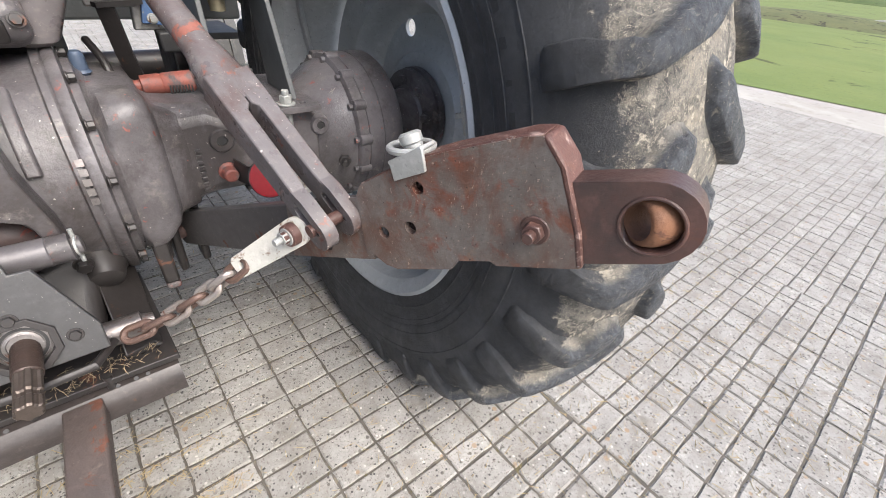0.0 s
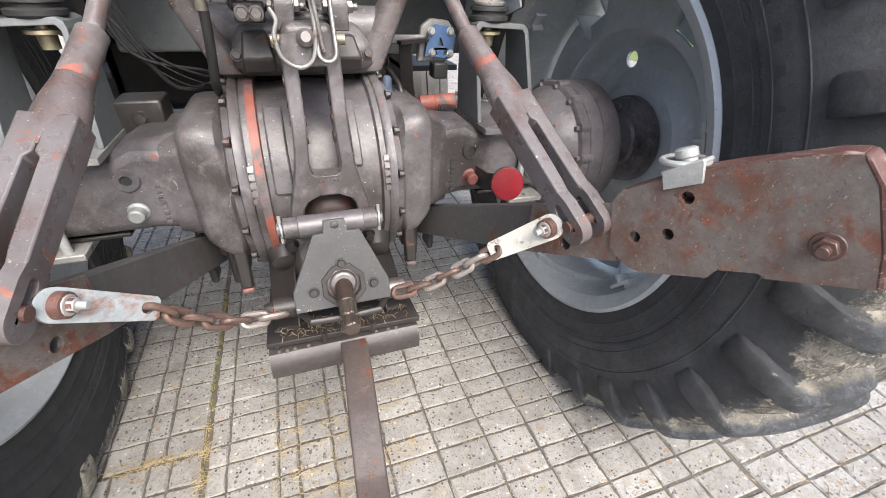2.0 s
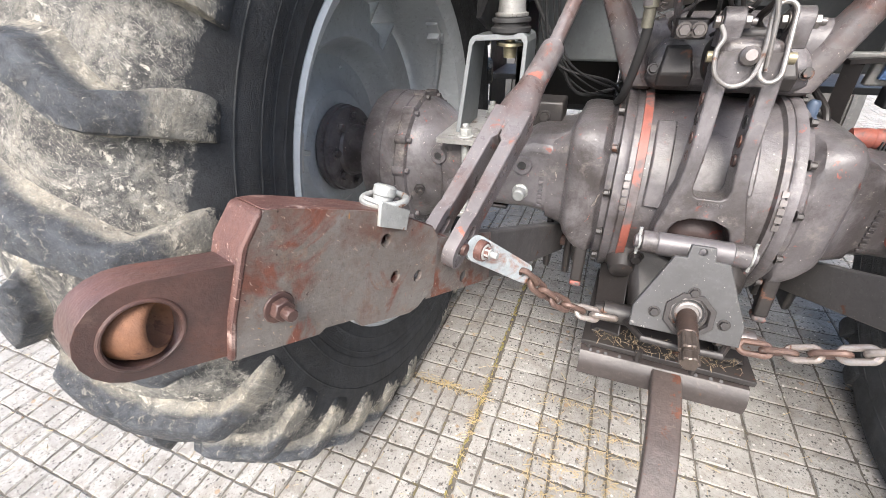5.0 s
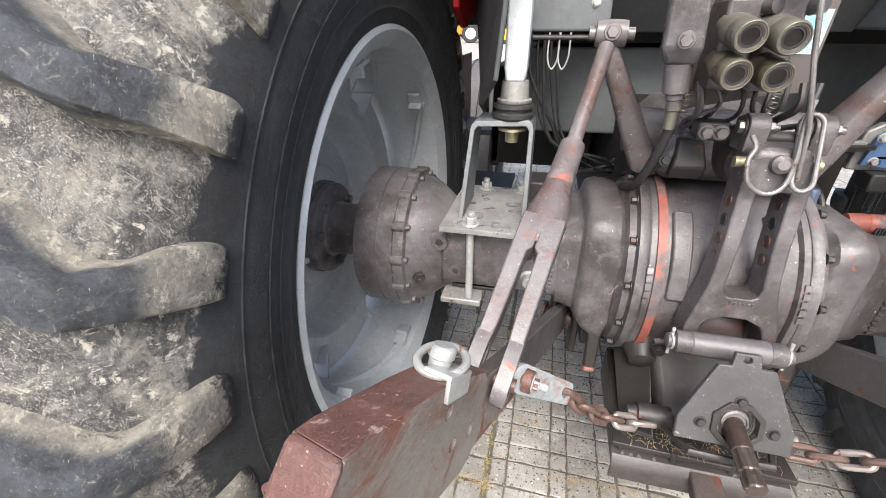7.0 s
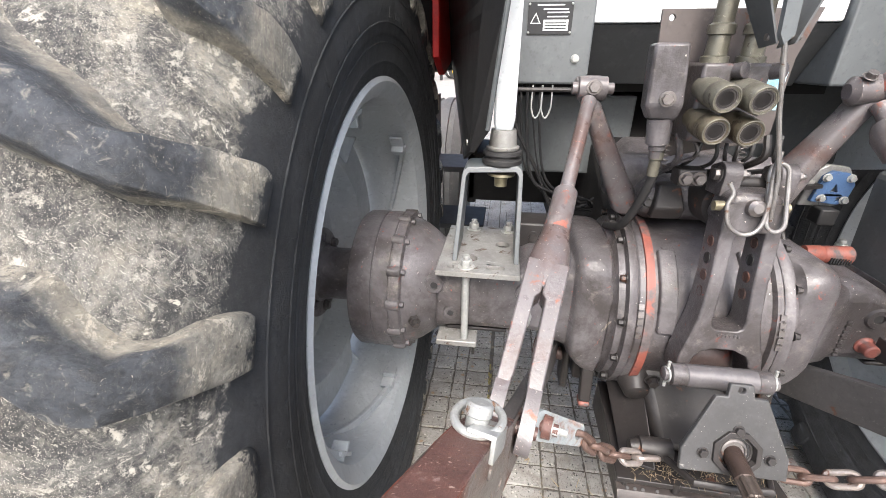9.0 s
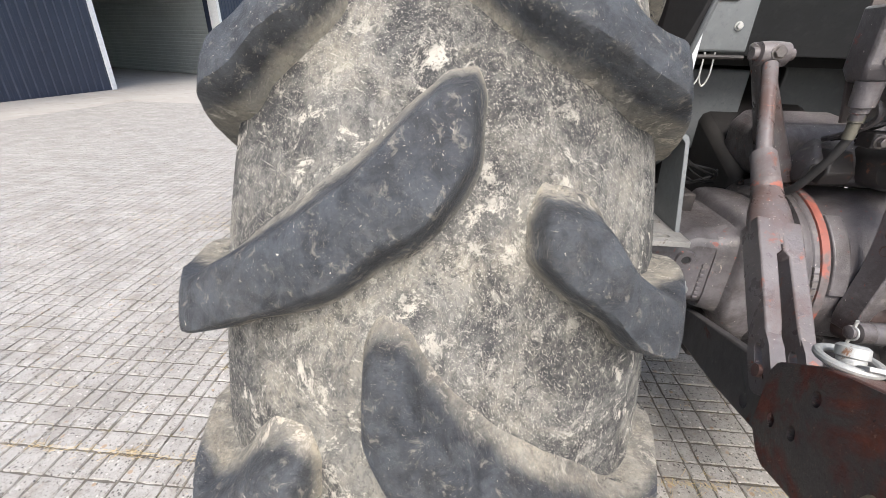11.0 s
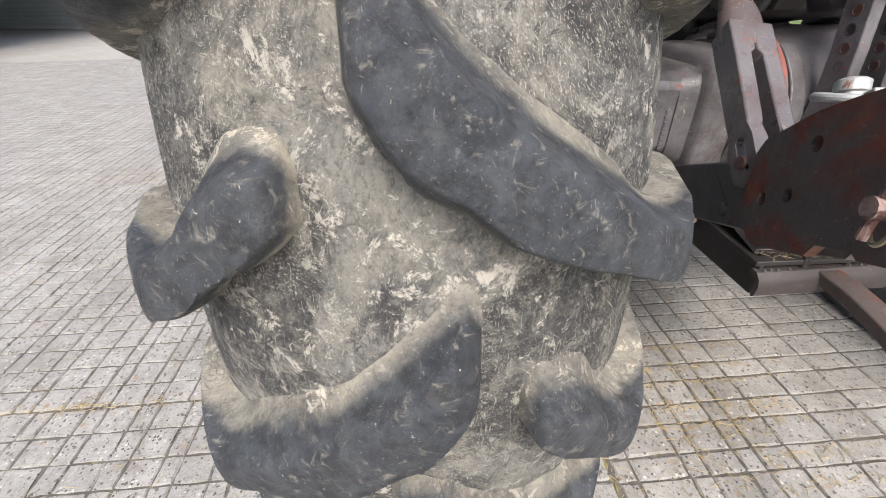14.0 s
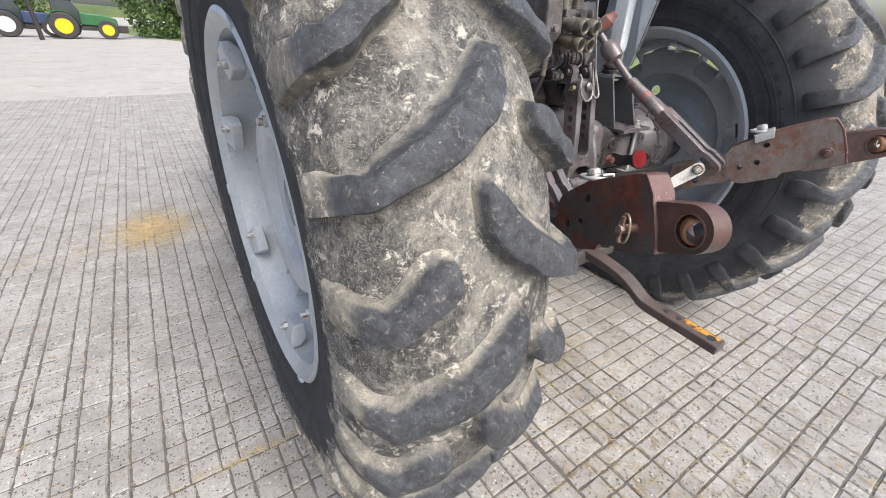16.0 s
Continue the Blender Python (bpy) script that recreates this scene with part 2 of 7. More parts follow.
def caked(name, rubber, film, mud, pale, cover, flakes, fibres, flecks, rough=0.85, lower=None, vary=True, tilt=0.0, crest=None, bulge=0.0):
    """Tyre rubber under a dusty film, with caked mud, ragged pale flakes, chopped straw fibres and fine flecks."""
    m = bpy.data.materials.new(name)
    m.use_nodes = True
    n, l = m.node_tree.nodes, m.node_tree.links
    bsdf = n["Principled BSDF"]
    raw = n.new("ShaderNodeTexCoord").outputs["Object"]
    coord = raw
    if vary:
        shift = n.new("ShaderNodeVectorMath")
        shift.operation = "SCALE"
        shift.inputs[0].default_value = (7.3, 11.9, 5.1)
        l.new(n.new("ShaderNodeObjectInfo").outputs["Random"], shift.inputs["Scale"])
        add = n.new("ShaderNodeVectorMath")
        l.new(raw, add.inputs[0])
        l.new(shift.outputs[0], add.inputs[1])
        coord = add.outputs[0]

    def tex(scale, detail, rgh, dist=0.0, vec=None):
        t = n.new("ShaderNodeTexNoise")
        for key, v in (("Scale", scale), ("Detail", detail), ("Roughness", rgh), ("Distortion", dist)):
            t.inputs[key].default_value = v
        l.new(vec or coord, t.inputs["Vector"])
        return t.outputs[0]

    def ramp(sock, lo, hi, a=0.0, b=1.0):
        r = n.new("ShaderNodeMapRange")
        for k, v in enumerate((lo, hi, a, b)):
            r.inputs[k + 1].default_value = v
        l.new(sock, r.inputs[0])
        return r.outputs[0]

    def times(a, b):
        x = n.new("ShaderNodeMath")
        x.operation = "MULTIPLY"
        l.new(a, x.inputs[0])
        l.new(b, x.inputs[1])
        return x.outputs[0]

    def mix(a, b, fac):
        x = n.new("ShaderNodeMix")
        x.data_type = "RGBA"
        for sock, v in ((x.inputs[6], a), (x.inputs[7], b)):
            if isinstance(v, tuple):
                sock.default_value = (*v, 1)
            else:
                l.new(v, sock)
        l.new(fac, x.inputs[0])
        return x.outputs[2]

    # the mud is smeared round the wheel: coordinates across, along and out from the tread
    part_ = n.new("ShaderNodeSeparateXYZ")
    l.new(coord, part_.inputs[0])
    around = n.new("ShaderNodeMath")
    around.operation = "ARCTAN2"
    l.new(part_.outputs[2], around.inputs[0])
    l.new(part_.outputs[1], around.inputs[1])
    disc_ = n.new("ShaderNodeVectorMath")
    disc_.operation = "MULTIPLY"
    disc_.inputs[1].default_value = (0, 1, 1)
    l.new(coord, disc_.inputs[0])
    reach = n.new("ShaderNodeVectorMath")
    reach.operation = "LENGTH"
    l.new(disc_.outputs[0], reach.inputs[0])
    smear = n.new("ShaderNodeCombineXYZ")
    for k_, (sock_, f_) in enumerate(((part_.outputs[0], 1.15), (around.outputs[0], 0.72), (reach.outputs["Value"], 1.1))):
        x = n.new("ShaderNodeMath")
        x.operation = "MULTIPLY"
        x.inputs[1].default_value = f_
        l.new(sock_, x.inputs[0])
        l.new(x.outputs[0], smear.inputs[k_])
    smear = smear.outputs[0]
    broad = tex(7, 6, 0.6, 0.4)
    muddy = None
    curl = n.new("ShaderNodeTexNoise")
    curl.inputs["Scale"].default_value, curl.inputs["Detail"].default_value = 22, 2
    l.new(coord, curl.inputs["Vector"])
    bend = n.new("ShaderNodeVectorMath")
    bend.operation = "MULTIPLY_ADD"
    bend.inputs[1].default_value = (0.006, 0.006, 0.006)
    l.new(curl.outputs["Color"], bend.inputs[0])
    l.new(coord, bend.inputs[2])
    thick = 0.52 if crest else 1.0     # mud lies thicker on the flanks of the lugs
    col = mix(rubber, film, ramp(tex(20, 12, 0.80, 0.5, smear), 0.34 - 0.08 * (1 - thick), 0.56 - 0.14 * (1 - thick)))
    col = mix(col, mud, times(ramp(tex(16, 12, 0.80, 0.6), 0.66 - cover * 0.4, 0.80 - cover * 0.4), ramp(tex(5, 8, 0.65, 0.3), 0.38, 0.58, 0.25, 1.0)))
    if crest:
        # worn rubber on the tops of the lugs, fading into the mud of their flanks
        lo_c, hi_c, worn, dusty_worn = crest
        flat = n.new("ShaderNodeVectorMath")
        flat.operation = "MULTIPLY"
        flat.inputs[1].default_value = (0, 1, 1)
        l.new(raw, flat.inputs[0])
        ln = n.new("ShaderNodeVectorMath")
        ln.operation = "LENGTH"
        l.new(flat.outputs[0], ln.inputs[0])
        ax = n.new("ShaderNodeSeparateXYZ")
        l.new(raw, ax.inputs[0])
        chain_in = ax.outputs[0]
        for op, v in (("ABSOLUTE", None), ("DIVIDE", 0.195), ("POWER", 5.0), ("MULTIPLY", 0.024)):
            x = n.new("ShaderNodeMath")
            x.operation = op
            l.new(chain_in, x.inputs[0])
            if v is not None:
                x.inputs[1].default_value = v
            chain_in = x.outputs[0]
        hump = ax.outputs[0]
        for op, v in (("MULTIPLY", None), ("DIVIDE", -0.165 ** 2), ("ADD", 1.0), ("MAXIMUM", 0.0)):
            x = n.new("ShaderNodeMath")
            x.operation = op
            l.new(hump, x.inputs[0])
            if v is None:
                l.new(hump, x.inputs[1])
            else:
                x.inputs[1].default_value = v
            hump = x.outputs[0]
        for other, k in ((hump, -bulge), (ln.outputs["Value"], 1.0), (tex(24, 10, 0.75, 0.4), 0.030)):
            x = n.new("ShaderNodeMath")
            x.operation = "MULTIPLY_ADD"
            x.inputs[1].default_value = k
            l.new(other, x.inputs[0])
            l.new(chain_in, x.inputs[2])
            chain_in = x.outputs[0]
        top = mix(worn, dusty_worn, ramp(tex(46, 8, 0.72, 0.5), 0.40, 0.62))
        top = mix(top, tuple(c * 0.55 for c in pale), ramp(tex(70, 6, 0.72, 0.7), 0.57, 0.68, 0, 0.70))
        top = mix(top, tuple(c * 0.75 for c in pale), ramp(tex(34, 10, 0.82, 0.8), 0.64, 0.68, 0, 0.75))
        crested = ramp(chain_in, lo_c + 0.015, hi_c + 0.015, 0, 0.93)
    col = mix(col, tuple(min(1.0, c * 1.3) for c in film), ramp(tex(105, 6, 0.75, 0.6, smear), 0.49, 0.60, 0, 0.62))
    col = mix(col, rubber, ramp(tex(80, 7, 0.75, 0.8, smear), 0.55, 0.64, 0, 0.62 * thick))
    bare = times(ramp(tex(6, 12, 0.74, 0.6), 0.435, 0.525), ramp(tex(36, 10, 0.8, 0.5, smear), 0.64, 0.50))
    col = mix(col, tuple(c * 0.62 for c in rubber), times(bare, ramp(tex(170, 4, 0.7), 0.30, 0.55, 0.55 * thick, 0.95 * thick)))
    # dried mud: fine cracks and dark scabs where it has fallen off
    shake = n.new("ShaderNodeVectorMath")
    shake.operation = "MULTIPLY_ADD"
    shake.inputs[1].default_value = (0.020, 0.020, 0.020)
    l.new(curl.outputs["Color"], shake.inputs[0])
    l.new(coord, shake.inputs[2])
    cell_gap = n.new("ShaderNodeTexVoronoi")
    cell_gap.feature = "DISTANCE_TO_EDGE"
    cell_gap.inputs["Scale"].default_value = 130
    l.new(shake.outputs[0], cell_gap.inputs["Vector"])
    crack = times(ramp(cell_gap.outputs["Distance"], 0.10, 0.02), ramp(tex(14, 8, 0.7, 0.4), 0.54, 0.66, 0, 0.5))
    col = mix(col, tuple(c * 0.7 for c in rubber), crack)
    scab = times(ramp(tex(11, 12, 0.82, 0.7), 0.565, 0.595), ramp(tex(4, 5, 0.6, 0.3), 0.44, 0.57))
    col = mix(col, tuple(c * 0.8 for c in rubber), times(scab, ramp(tex(130, 6, 0.8), 0.62, 0.50, 0.25, 0.92)))
    flake = times(ramp(tex(36, 12, 0.84, 0.35), 0.70 - flakes * 0.3, 0.73 - flakes * 0.3), ramp(broad, 0.40, 0.56))
    col = mix(col, pale, flake)
    if crest:
        col = mix(col, top, crested)
    col = mix(col, tuple(c * 0.6 for c in rubber), ramp(tex(170, 5, 0.7, 0.6, smear), 0.54, 0.66, 0, 0.45 * thick))
    fleck = ramp(tex(230, 4, 0.65, 0.6, smear), 0.76 - flecks * 0.25, 0.80 - flecks * 0.25)
    col = mix(col, pale, fleck)
    if lower:
        lo, hi, colour = lower
        flat = n.new("ShaderNodeVectorMath")
        flat.operation = "MULTIPLY"
        flat.inputs[1].default_value = (0, 1, 1)
        l.new(raw, flat.inputs[0])
        ln = n.new("ShaderNodeVectorMath")
        ln.operation = "LENGTH"
        l.new(flat.outputs[0], ln.inputs[0])
        side = n.new("ShaderNodeSeparateXYZ")
        l.new(raw, side.inputs[0])
        lean = n.new("ShaderNodeMath")
        lean.operation = "MULTIPLY_ADD"
        lean.inputs[1].default_value = tilt
        l.new(side.outputs[0], lean.inputs[0])
        l.new(ln.outputs["Value"], lean.inputs[2])
        wob = n.new("ShaderNodeMath")
        wob.operation = "MULTIPLY_ADD"
        wob.inputs[1].default_value = 0.24
        l.new(tex(9, 12, 0.78), wob.inputs[0])
        l.new(lean.outputs[0], wob.inputs[2])
        plain = mix(tuple(c * 0.8 for c in colour), tuple(c * 1.55 for c in colour), ramp(tex(7, 10, 0.7, 0.5), 0.42, 0.68))
        plain = mix(plain, tuple(c * 0.6 for c in pale), ramp(tex(55, 3, 0.5), 0.755, 0.775, 0, 0.6))
        muddy = ramp(wob.outputs[0], lo + 0.12, hi + 0.12)
        col = mix(plain, col, muddy)
        broad = times(broad, ramp(muddy, 0, 1, 1.08, 1.0))
    for rot, seed in (((0.4, 0.9, 0.5), 0.0), ((1.3, 0.2, -0.7), 3.0), ((-0.5, 0.5, 1.9), 7.0), ((0.2, 1.5, 2.6), 11.0)):
        sc = n.new("ShaderNodeMapping")
        sc.vector_type = "TEXTURE"
        sc.inputs["Location"].default_value = (seed, seed, 0)
        sc.inputs["Rotation"].default_value, sc.inputs["Scale"].default_value = rot, (1 / 55, 1 / 650, 1 / 650)
        l.new(bend.outputs[0], sc.inputs[0])
        straws = times(ramp(tex(1.0, 2, 0.5, 0.4, sc.outputs[0]), 0.74 - fibres * 0.2, 0.77 - fibres * 0.2, 0, 0.55), ramp(broad, 0.60, 0.46, 0.15, 1.0))
        col = mix(col, pale, times(straws, ramp(muddy, 0, 1, 0.06, 1.0)) if muddy else straws)
    l.new(col, bsdf.inputs["Base Color"])
    gloss = ramp(tex(40, 6, 0.7), 0.3, 0.7, rough - 0.15, min(1.0, rough + 0.1))
    if crest:
        # rubbed crests are smoother than the mud
        x = n.new("ShaderNodeMath")
        x.operation = "MULTIPLY"
        l.new(gloss, x.inputs[0])
        l.new(ramp(crested, 0, 1, 1.0, 0.60), x.inputs[1])
        gloss = x.outputs[0]
    l.new(gloss, bsdf.inputs["Roughness"])
    last = None
    for sock, dist, st in ((tex(16, 12, 0.80, 0.6), 0.012, 0.7), (tex(110, 6, 0.75), 0.005, 0.8), (flake, 0.0015, 0.6)):
        b = n.new("ShaderNodeBump")
        b.inputs["Strength"].default_value, b.inputs["Distance"].default_value = st, dist
        l.new(sock, b.inputs["Height"])
        if last:
            l.new(last, b.inputs["Normal"])
        last = b.outputs[0]
    l.new(last, bsdf.inputs["Normal"])
    return m


TREAD = ((0.062, 0.063, 0.065), (0.226, 0.219, 0.198), (0.385, 0.354, 0.288), (0.64, 0.60, 0.52), 0.55, 0.54, 0.46, 0.12)
TYRE = caked("muddy_tyre_rubber", *TREAD, lower=(0.786, 0.800, (0.027, 0.029, 0.032)), vary=False, tilt=-0.16)
TREADR = ((0.066, 0.067, 0.069), (0.225, 0.210, 0.182), (0.34, 0.300, 0.235), (0.56, 0.50, 0.40), 0.50, 0.54, 0.50, 0.42)
TYRER = caked("part_clean_tyre_rubber", *TREADR, lower=(0.848, 0.860, (0.050, 0.052, 0.056)), vary=False, tilt=0.16)
CREST = (0.932, 0.947, (0.019, 0.023, 0.031), (0.070, 0.080, 0.095))
LUGMIX = (TREAD[0], (0.280, 0.265, 0.228), (0.440, 0.395, 0.312), (0.66, 0.60, 0.50), 0.58, 0.54, 0.14, 0.30)
LUG = caked("worn_lug_rubber", *LUGMIX, lower=(0.746, 0.758, (0.027, 0.029, 0.032)), tilt=-0.17, crest=CREST, bulge=0.029)
LUGR = caked("part_clean_lug_rubber", *TREADR[:6], 0.14, 0.12, lower=(0.852, 0.866, (0.050, 0.052, 0.056)), tilt=0.20, crest=CREST, bulge=0.003)
CABGREY = material("cab_blue_grey_paint", (0.132, 0.142, 0.146), (0.112, 0.121, 0.124), None, 0, (0.26, 0.25, 0.23), 0.05, rough=0.45, bump=0.06)
CABDARK = material("cab_dark_grey_paint", (0.090, 0.095, 0.097), (0.072, 0.076, 0.077), None, 0, (0.22, 0.205, 0.185), 0.06, rough=0.48, bump=0.08)
CABLIGHT = material("cab_white_grey_paint", (0.66, 0.70, 0.72), (0.60, 0.63, 0.65), None, 0, (0.44, 0.42, 0.38), 0.0, rough=0.4, bump=0.05)
SKIRT = material("cab_black_grey_paint", (0.066, 0.068, 0.069), (0.054, 0.056, 0.057), None, 0, (0.16, 0.15, 0.14), 0.04, rough=0.5, bump=0.08)
BLUE = material("faded_blue_paint", (0.075, 0.145, 0.29), (0.055, 0.105, 0.21), (0.3, 0.3, 0.29), 0.0, rough=0.5, size=2, bump=0.15)
RED = material("red_fender_paint", (0.50, 0.012, 0.012), (0.42, 0.01, 0.01), rough=0.35, bump=0.03)
WIRE = material("dull_wire_steel", (0.26, 0.25, 0.24), (0.17, 0.155, 0.145), (0.16, 0.09, 0.06), 0.06, rough=0.42, metal=0.5, size=4, bump=0.2)
BRASS = material("yellowed_zinc", (0.42, 0.37, 0.25), (0.26, 0.225, 0.15), rough=0.4, metal=0.6, size=3, bump=0.2)
COUPLER = material("dirty_coupler_steel", (0.20, 0.188, 0.150), (0.12, 0.112, 0.088), (0.09, 0.075, 0.055), 0.05, rough=0.36, metal=0.5, size=3, bump=0.25, scratch=(0.38, 0.36, 0.30))
PLATEZ = material("dirty_bare_steel_plate", (0.34, 0.335, 0.32), (0.22, 0.212, 0.20), (0.17, 0.125, 0.10), 0.12, (0.42, 0.40, 0.36), 0.08, rough=0.42, metal=0.35, size=2.5, bump=0.4, grain=0.6, flecked=((40, 0.66, (0.10, 0.09, 0.085)), (25, 0.68, (0.55, 0.54, 0.52))))
STONE = material("exposed_aggregate_concrete", (0.365, 0.352, 0.329), (0.268, 0.255, 0.235), (0.29, 0.262, 0.222), 0.02, (0.53, 0.508, 0.47), 0.14, rough=0.85, bump=0.8, fine=75, random_shade=0.13, soft=0.2, grain=0.85, vary=False, grime=(0.205, 0.191, 0.173), grimy=0.60, scratch=(0.50, 0.475, 0.435),
                 flecked=((42, 0.640, (0.088, 0.080, 0.072)), (90, 0.620, (0.064, 0.059, 0.055)), (150, 0.612, (0.12, 0.11, 0.10)), (26, 0.69, (0.30, 0.24, 0.15))),
                 chips=((70, 0.09, (0.13, 0.118, 0.105)), (150, 0.24, (0.21, 0.19, 0.168)), (110, 0.10, (0.068, 0.065, 0.062)), (95, 0.05, (0.52, 0.49, 0.45)), (45, 0.03, (0.30, 0.22, 0.15))))
GROUND = material("far_yard_concrete", (0.355, 0.335, 0.305), (0.312, 0.292, 0.263), (0.31, 0.275, 0.225), -0.05, (0.42, 0.395, 0.36), 0.10, rough=0.9, size=0.12, bump=0.2, fine=30, soft=0.15)
JOINT = material("earthy_joint_filling", (0.128, 0.116, 0.099), (0.072, 0.064, 0.054), (0.15, 0.13, 0.07), 0.08, (0.38, 0.315, 0.21), 0.22, rough=0.95, size=2.0, bump=0.5)
CHAFF = material("grey_brown_chaff", (0.30, 0.24, 0.155), (0.20, 0.155, 0.10), rough=0.85, bump=0.1, size=3)
STRAW = material("dry_straw", (0.46, 0.36, 0.19), (0.34, 0.25, 0.12), rough=0.8, bump=0.1, size=3, random_shade=0.2)
MOSS = material("joint_moss", (0.17, 0.155, 0.050), (0.33, 0.265, 0.10), rough=0.95, bump=0.5, size=4)
GRASS = material("mown_grass", (0.105, 0.145, 0.034), (0.150, 0.178, 0.046), (0.085, 0.10, 0.03), 0.06, (0.20, 0.20, 0.07), 0.12, rough=0.9, size=0.05, bump=0.3, fine=200)

# ---------------------------------------------------------------- mesh helpers
def part(name, bm, mat, parent=None, label="", smooth=True, bevel=0.0, at=None, segments=2):
    me = bpy.data.meshes.new(name)
    bmesh.ops.recalc_face_normals(bm, faces=bm.faces)
    bm.to_mesh(me)
    bm.free()
    me.materials.append(mat)
    ob = new(name, me)
    finish(ob, smooth, bevel, segments)
    if parent:
        ob.parent = parent
    if at is not None:
        ob.matrix_basis = at
    if label:
        ob["label"] = label
    return ob


def finish(ob, smooth, bevel, segments=2):
    if smooth:
        ob.data.polygons.foreach_set("use_smooth", [True] * len(ob.data.polygons))
        ob.data.set_sharp_from_angle(angle=radians(35))
    if bevel:
        b = ob.modifiers.new("worn_edges", "BEVEL")
        b.width, b.segments, b.limit_method, b.angle_limit = bevel, segments, "ANGLE", radians(32)


def share(ob, name, m, parent=None):
    """Another object on ob's mesh."""
    o = new(name, ob.data)
    o.parent = parent or ob.parent
    o.matrix_basis = m
    for key in ("label",):
        if key in ob:
            o[key] = ob[key]
    return o


def thing(name, label, category, group="", kind=""):
    return tagged(new(name), label, category, group, kind)


def V(*a):
    return Vector(a)


def axes(z, hint=(0, 0, 1)):
    z = Vector(z).normalized()
    h = Vector(hint)
    if abs(z.dot(h.normalized())) > 0.98:
        h = Vector((0, 1, 0))
    x = h.cross(z).normalized()
    return x, z.cross(x), z


def box(bm, lo, hi, m=None, taper=None):
    c = [(x, y, z) for x in (lo[0], hi[0]) for y in (lo[1], hi[1]) for z in (lo[2], hi[2])]
    vs = [bm.verts.new((m @ Vector(p)) if m else p) for p in c]
    for f in ((0, 1, 3, 2), (4, 6, 7, 5), (0, 4, 5, 1), (2, 3, 7, 6), (0, 2, 6, 4), (1, 5, 7, 3)):
        bm.faces.new([vs[i] for i in f])
    return bm


def hull(bm, sections):
    """Closed skin through rings of points, each with as many points."""
    rings = [[bm.verts.new(p) for p in s] for s in sections]
    k = len(rings[0])
    for a, b in zip(rings, rings[1:]):
        for i in range(k):
            bm.faces.new((a[i], a[(i + 1) % k], b[(i + 1) % k], b[i]))
    bm.faces.new(rings[0][::-1])
    bm.faces.new(rings[-1])
    return bm


def rod(bm, p0, p1, r0, r1=None, seg=20):
    r1 = r0 if r1 is None else r1
    p0, p1 = Vector(p0), Vector(p1)
    x, y, _ = axes(p1 - p0)
    ring = lambda p, r: [p + (x * math.cos(2 * math.pi * i / seg) + y * math.sin(2 * math.pi * i / seg)) * r for i in range(seg)]
    return hull(bm, [ring(p0, r0), ring(p1, r1)])


def turned(bm, p0, direction, profile, seg=40):
    """A turned body: profile of (distance along, radius) from p0."""
    p0 = Vector(p0)
    x, y, z = axes(direction)
    ring = lambda s, r: [p0 + z * s + (x * math.cos(2 * math.pi * i / seg) + y * math.sin(2 * math.pi * i / seg)) * max(r, 0.0004) for i in range(seg)]
    return hull(bm, [ring(s, r) for s, r in profile])


def hexagon(bm, p, direction, r, h):
    return rod(bm, p, Vector(p) + Vector(direction).normalized() * h, r, r * 0.97, 6)


def bolt(name, p, direction, r, h, mat, parent, label="", stud=0.0):
    bm = bmesh.new()
    d = Vector(direction).normalized()
    rod(bm, p, Vector(p) + d * h * 0.22, r * 1.35, seg=14)
    hexagon(bm, Vector(p) + d * h * 0.22, d, r, h * 0.8)
    if stud:
        rod(bm, Vector(p) + d * h, Vector(p) + d * (h + stud), r * 0.55, seg=10)
    return part(name, bm, mat, parent, label, bevel=r * 0.08, segments=1)


def tube(bm, pts, r, seg=10, closed=False, flat=None):
    """A round bar along points (flat: half width and half thickness of a rectangular bar)."""
    pts = [Vector(p) for p in pts]
    k = len(pts)
    rings, prev = [], None
    for i, p in enumerate(pts):
        a, b = pts[i - 1] if (i or closed) else p, pts[(i + 1) % k] if (i < k - 1 or closed) else p
        d = (b - a).normalized()
        if prev is None:
            x, y, _ = axes(d)
        else:
            x = (prev - d * prev.dot(d)).normalized()
            y = d.cross(x)
        prev = x
        rr = r[i] if isinstance(r, (list, tuple)) else r
        if flat:
            rings.append([bm.verts.new(p + x * flat[0] * sx + y * flat[1] * sy) for sx, sy in ((1, 1), (-1, 1), (-1, -1), (1, -1))])
        else:
            rings.append([bm.verts.new(p + (x * math.cos(2 * math.pi * j / seg) + y * math.sin(2 * math.pi * j / seg)) * rr) for j in range(seg)])
    n = len(rings[0])
    for i in range(k if closed else k - 1):
        a, b = rings[i], rings[(i + 1) % k]
        for j in range(n):
            bm.faces.new((a[j], a[(j + 1) % n], b[(j + 1) % n], b[j]))
    if not closed:
        bm.faces.new(rings[0][::-1])
        bm.faces.new(rings[-1])
    return bm


def smooth_path(pts, steps=6):
    pts = [Vector(p) for p in pts]
    q = [pts[0] * 2 - pts[1], *pts, pts[-1] * 2 - pts[-2]]
    out = []
    for i in range(1, len(q) - 2):
        for s in range(steps):
            t = s / steps
            a, b, c, d = q[i - 1:i + 3]
            out.append(0.5 * (2 * b + (c - a) * t + (2 * a - 5 * b + 4 * c - d) * t * t + (3 * b - a - 3 * c + d) * t ** 3))
    return out + [pts[-1]]


def circle(cx, cy, r, n=16, a0=0.0):
    return [(cx + r * math.cos(a0 + 2 * math.pi * i / n), cy + r * math.sin(a0 + 2 * math.pi * i / n)) for i in range(n)]


